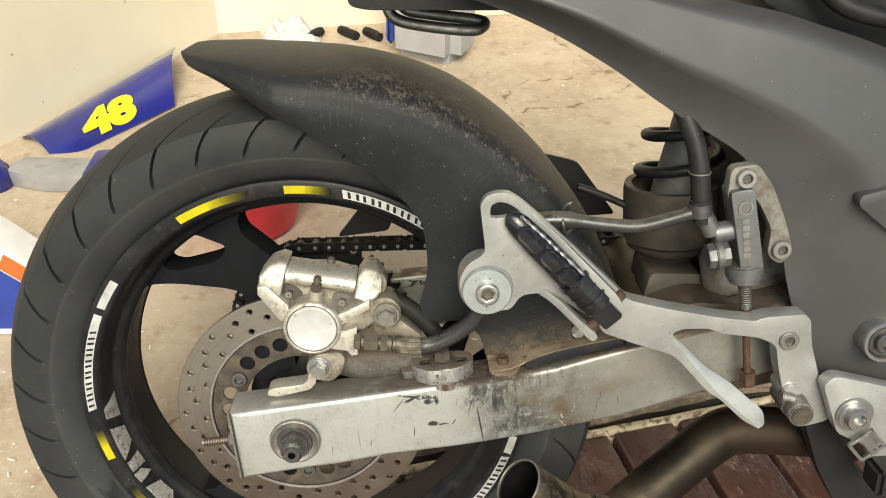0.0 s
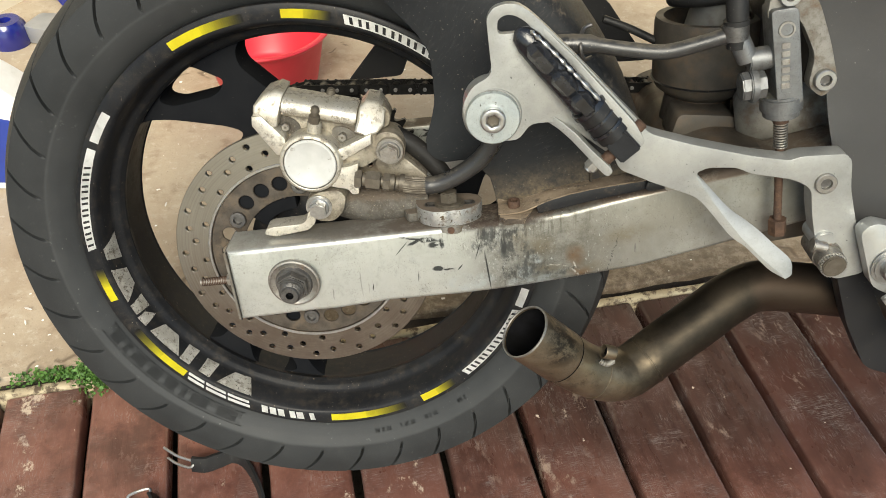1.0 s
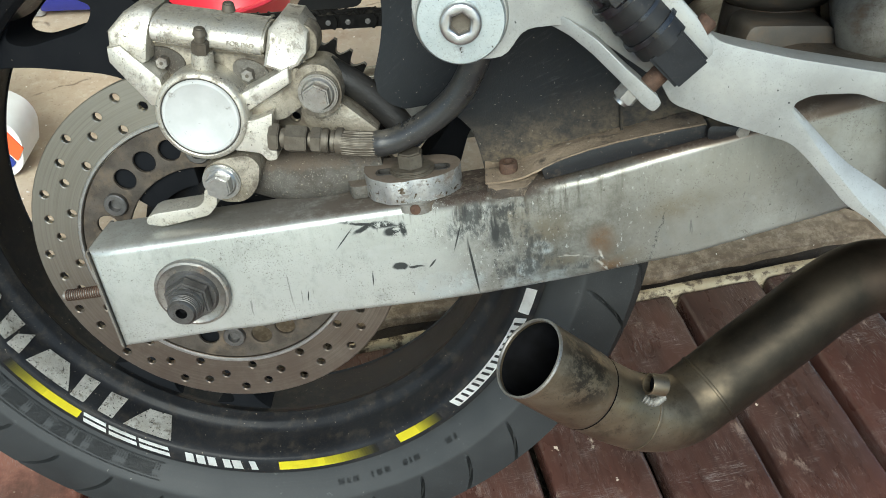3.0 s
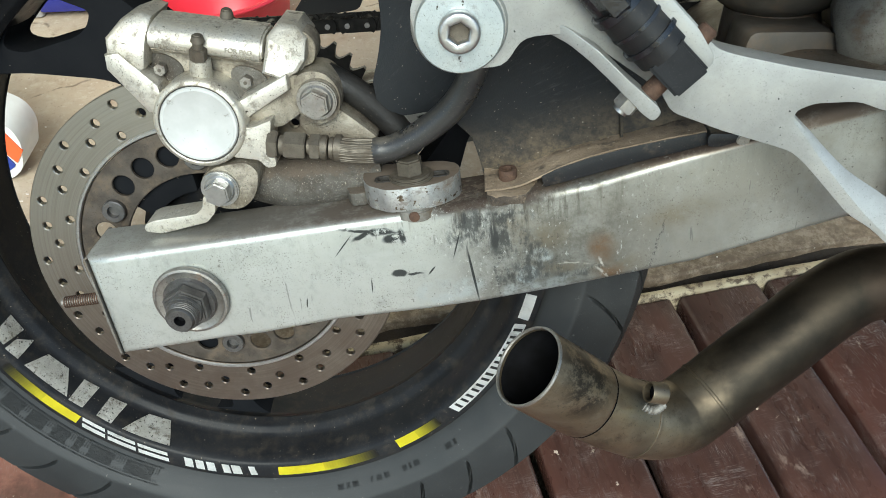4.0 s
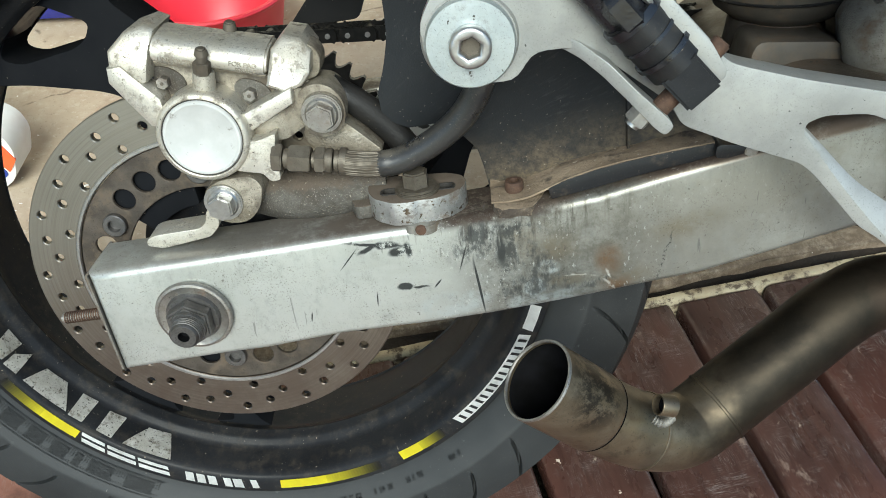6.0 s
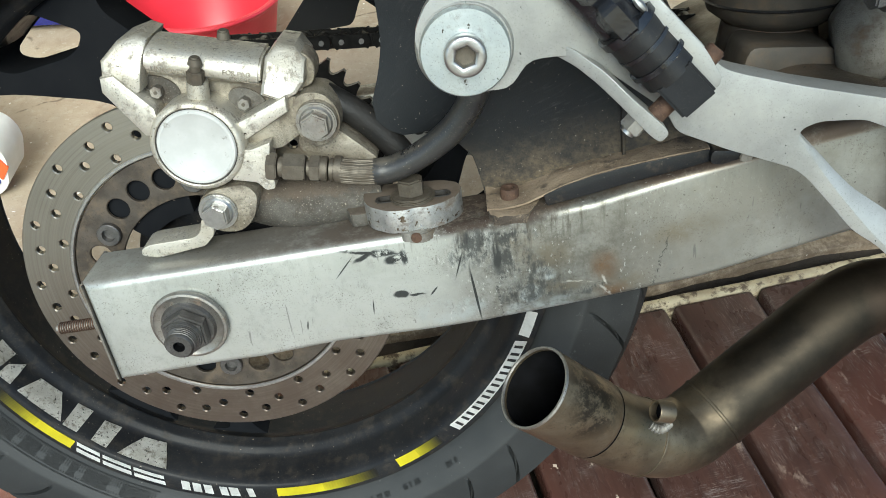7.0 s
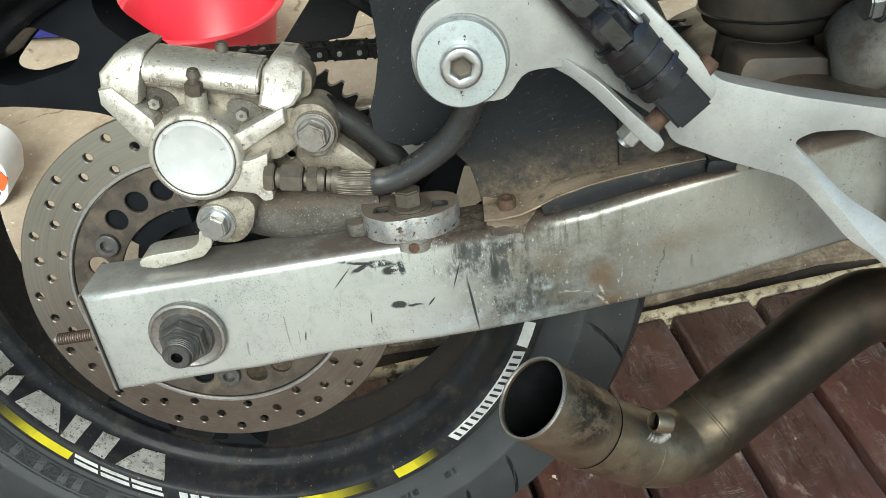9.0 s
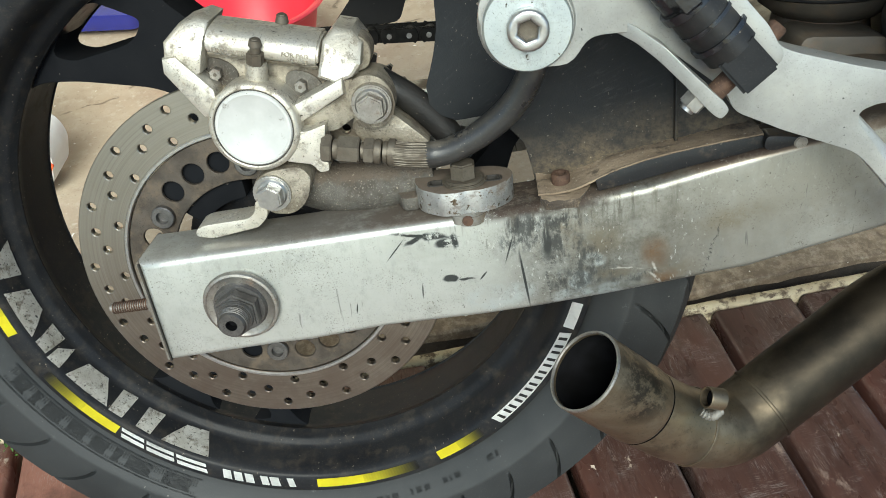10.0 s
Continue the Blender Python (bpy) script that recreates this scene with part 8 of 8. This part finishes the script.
def build_grips():
    for x, y, turn, length in ((-0.058, 1.652, -45, 0.075), (0.013, 1.645, -48, 0.070), (-0.155, 1.640, 55, 0.065)):
        bm = join(rod((-length / 2, 0, 0.014), (length / 2, 0, 0.014), 0.0125, 20, bevel=0.002), *[rod((-length / 2 + 0.012 * k, 0, 0.014), (-length / 2 + 0.012 * k + 0.006, 0, 0.014), 0.0138, 20) for k in range(1, int(length / 0.012))])
        ob = finish(bm, "rubber_grip", M_RUBBER)
        tagged(ob, "short black rubber grip lying on the floor", "grip", "loose grips")
        ob.matrix_world = pose(x, y, 0.003, 0, 0, turn)


build_grips()


def build_cloth():
    bm = bmesh.new()
    bmesh.ops.create_grid(bm, x_segments=36, y_segments=26, size=0.5)
    for v in bm.verts:
        x, y = v.co.x * 0.17, v.co.y * 0.13
        e = 1 - min(1, max(abs(v.co.x), abs(v.co.y)) * 2) ** 3
        z = e * (0.045 + 0.035 * noise.noise(Vector((x * 22, y * 22, 0))) + 0.02 * noise.noise(Vector((x * 50, y * 50, 4))))
        v.co = Vector((x * (1 + 0.2 * noise.noise(Vector((y * 30, 1, 1)))), y * (1 + 0.2 * noise.noise(Vector((x * 30, 2, 1)))), max(0.002, z)))
    bmesh.ops.solidify(bm, geom=list(bm.faces), thickness=0.002)
    ob = finish(bm, "white_rag", M_CLOTH, smooth=80)
    tagged(ob, "crumpled white rag by the wall", "rag")
    ob.matrix_world = pose(-0.225, 1.640, 0.005, 0, 0, 8)


build_cloth()


def build_strap():
    pts = [(-0.166, -0.136, 0.010), (-0.150, -0.137, 0.010), (-0.136, -0.131, 0.010), (-0.120, -0.124, 0.009), (-0.104, -0.131, 0.007), (-0.088, -0.152, 0.0055), (-0.075, -0.178, 0.0055), (-0.072, -0.202, 0.0055), (-0.090, -0.226, 0.0055), (-0.130, -0.236, 0.006), (-0.165, -0.222, 0.008), (-0.186, -0.198, 0.009), (-0.204, -0.176, 0.009)]
    path = smooth_path(pts, 7)
    bm = bmesh.new()
    rows = []
    for i, p in enumerate(path):
        d = (path[min(i + 1, len(path) - 1)] - path[max(i - 1, 0)])
        d.z = 0
        side = Vector((-d.y, d.x, 0)).normalized()
        h = p.z - 0.0012
        rows.append([bm.verts.new(p + side * (a + lean_ * 0.4 * h) + Vector((0, 0, b * h))) for a, b, lean_ in ((-0.0022, -1, -1), (0.0022, -1, -1), (0.0026, 0.2, 0.2), (0.0016, 1, 1), (-0.0016, 1, 1), (-0.0026, 0.2, 0.2))])
    for a, b in zip(rows, rows[1:]):
        for k in range(6):
            bm.faces.new((a[k], a[(k + 1) % 6], b[(k + 1) % 6], b[k]))
    bm.faces.new(rows[0]), bm.faces.new(rows[-1])
    strap = tagged(finish(bm, "rubber_strap", M_RUBBER, smooth=50), "black strap with bent metal hooks lying on the deck", "strap")
    prong = smooth_path([(-0.203, -0.118, 0.016), (-0.186, -0.1275, 0.014), (-0.169, -0.133, 0.013), (-0.163, -0.135, 0.012), (-0.168, -0.140, 0.008), (-0.185, -0.134, 0.006), (-0.198, -0.126, 0.006)], 5)
    part("wire_hook", tube(prong, 0.0017, 8), M_BRIGHT, strap, "bent metal hook")
    bar = smooth_path([(-0.203, -0.177, 0.016), (-0.206, -0.174, 0.017), (-0.218, -0.177, 0.016), (-0.230, -0.181, 0.010), (-0.222, -0.187, 0.006), (-0.208, -0.188, 0.006)], 5)
    part("wire_hook", tube(bar, 0.0017, 8), M_BRIGHT, strap, "bent metal hook")


build_strap()


def build_weeds():
    rng = random.Random(11)
    verts, faces = [], []

    def leaf(p, d, size):
        side = d.cross(Vector((rng.uniform(-1, 1), rng.uniform(-1, 1), 1))).normalized() * size * 0.4
        tip = p + d * size
        mid = p + d * size * 0.5 + Vector((0, 0, size * 0.12))
        i = len(verts)
        verts.extend([p, mid + side, tip, mid - side])
        faces.append((i, i + 1, i + 2, i + 3))

    for _ in range(900):
        s = rng.choice((rng.gauss(-0.045, 0.028), rng.gauss(0.012, 0.012), rng.gauss(0.012, 0.014)))
        big = s > -0.012
        p = along(s, rng.gauss(0.020, 0.006) if not big else rng.gauss(0.012, 0.015), rng.uniform(0.0, 0.006) + (abs(rng.gauss(0, 0.012)) if big else abs(rng.gauss(0, 0.004))))
        d = Vector((rng.gauss(0, 1), rng.gauss(0, 1), abs(rng.gauss(0.3, 0.6)))).normalized()
        leaf(p, d, rng.uniform(0.003, 0.0085))
    me = bpy.data.meshes.new("weeds")
    me.from_pydata([tuple(v) for v in verts], [], faces)
    me.materials.append(M_LEAF)
    tagged(new("weeds", me), "small green weeds growing in the deck joint", "weeds", kind="stuff")


build_weeds()


def build_chips():
    """Flakes of pale paint and splinters on the slab and boards."""
    rng = random.Random(5)
    verts, faces = [], []
    for _ in range(95):
        x, y = rng.uniform(-0.9, 0.9), rng.uniform(-0.1, 1.6)
        if rng.random() < 0.45:
            x, y = rng.uniform(-0.55, -0.30), rng.uniform(0.03, 0.35)
        p = Vector((x, y, 0))
        if (p - EDGE_AT).dot(EDGE_OUT) < 0.06:
            continue
        n, r = rng.randint(4, 6), rng.uniform(0.001, 0.003) if rng.random() < 0.8 else rng.uniform(0.006, 0.012)
        i0 = len(verts)
        a0, sq = rng.uniform(0, 6), rng.uniform(0.25, 0.9) if r < 0.005 else rng.uniform(0.15, 0.35)
        for k in range(n):
            a = 2 * math.pi * k / n
            u, v = r * math.cos(a) * rng.uniform(0.6, 1.2), r * sq * math.sin(a)
            verts.append((x + u * math.cos(a0) - v * math.sin(a0), y + u * math.sin(a0) + v * math.cos(a0), 0.0095 + rng.uniform(0, 0.001)))
        faces.append(tuple(range(i0, i0 + n)))
    me = bpy.data.meshes.new("paint_flakes")
    me.from_pydata(verts, [], faces)
    me.materials.append(M_WHITE)
    tagged(new("paint_flakes", me), "small flakes of white paint scattered on concrete", "flakes", kind="stuff")


build_chips()
build_deck()
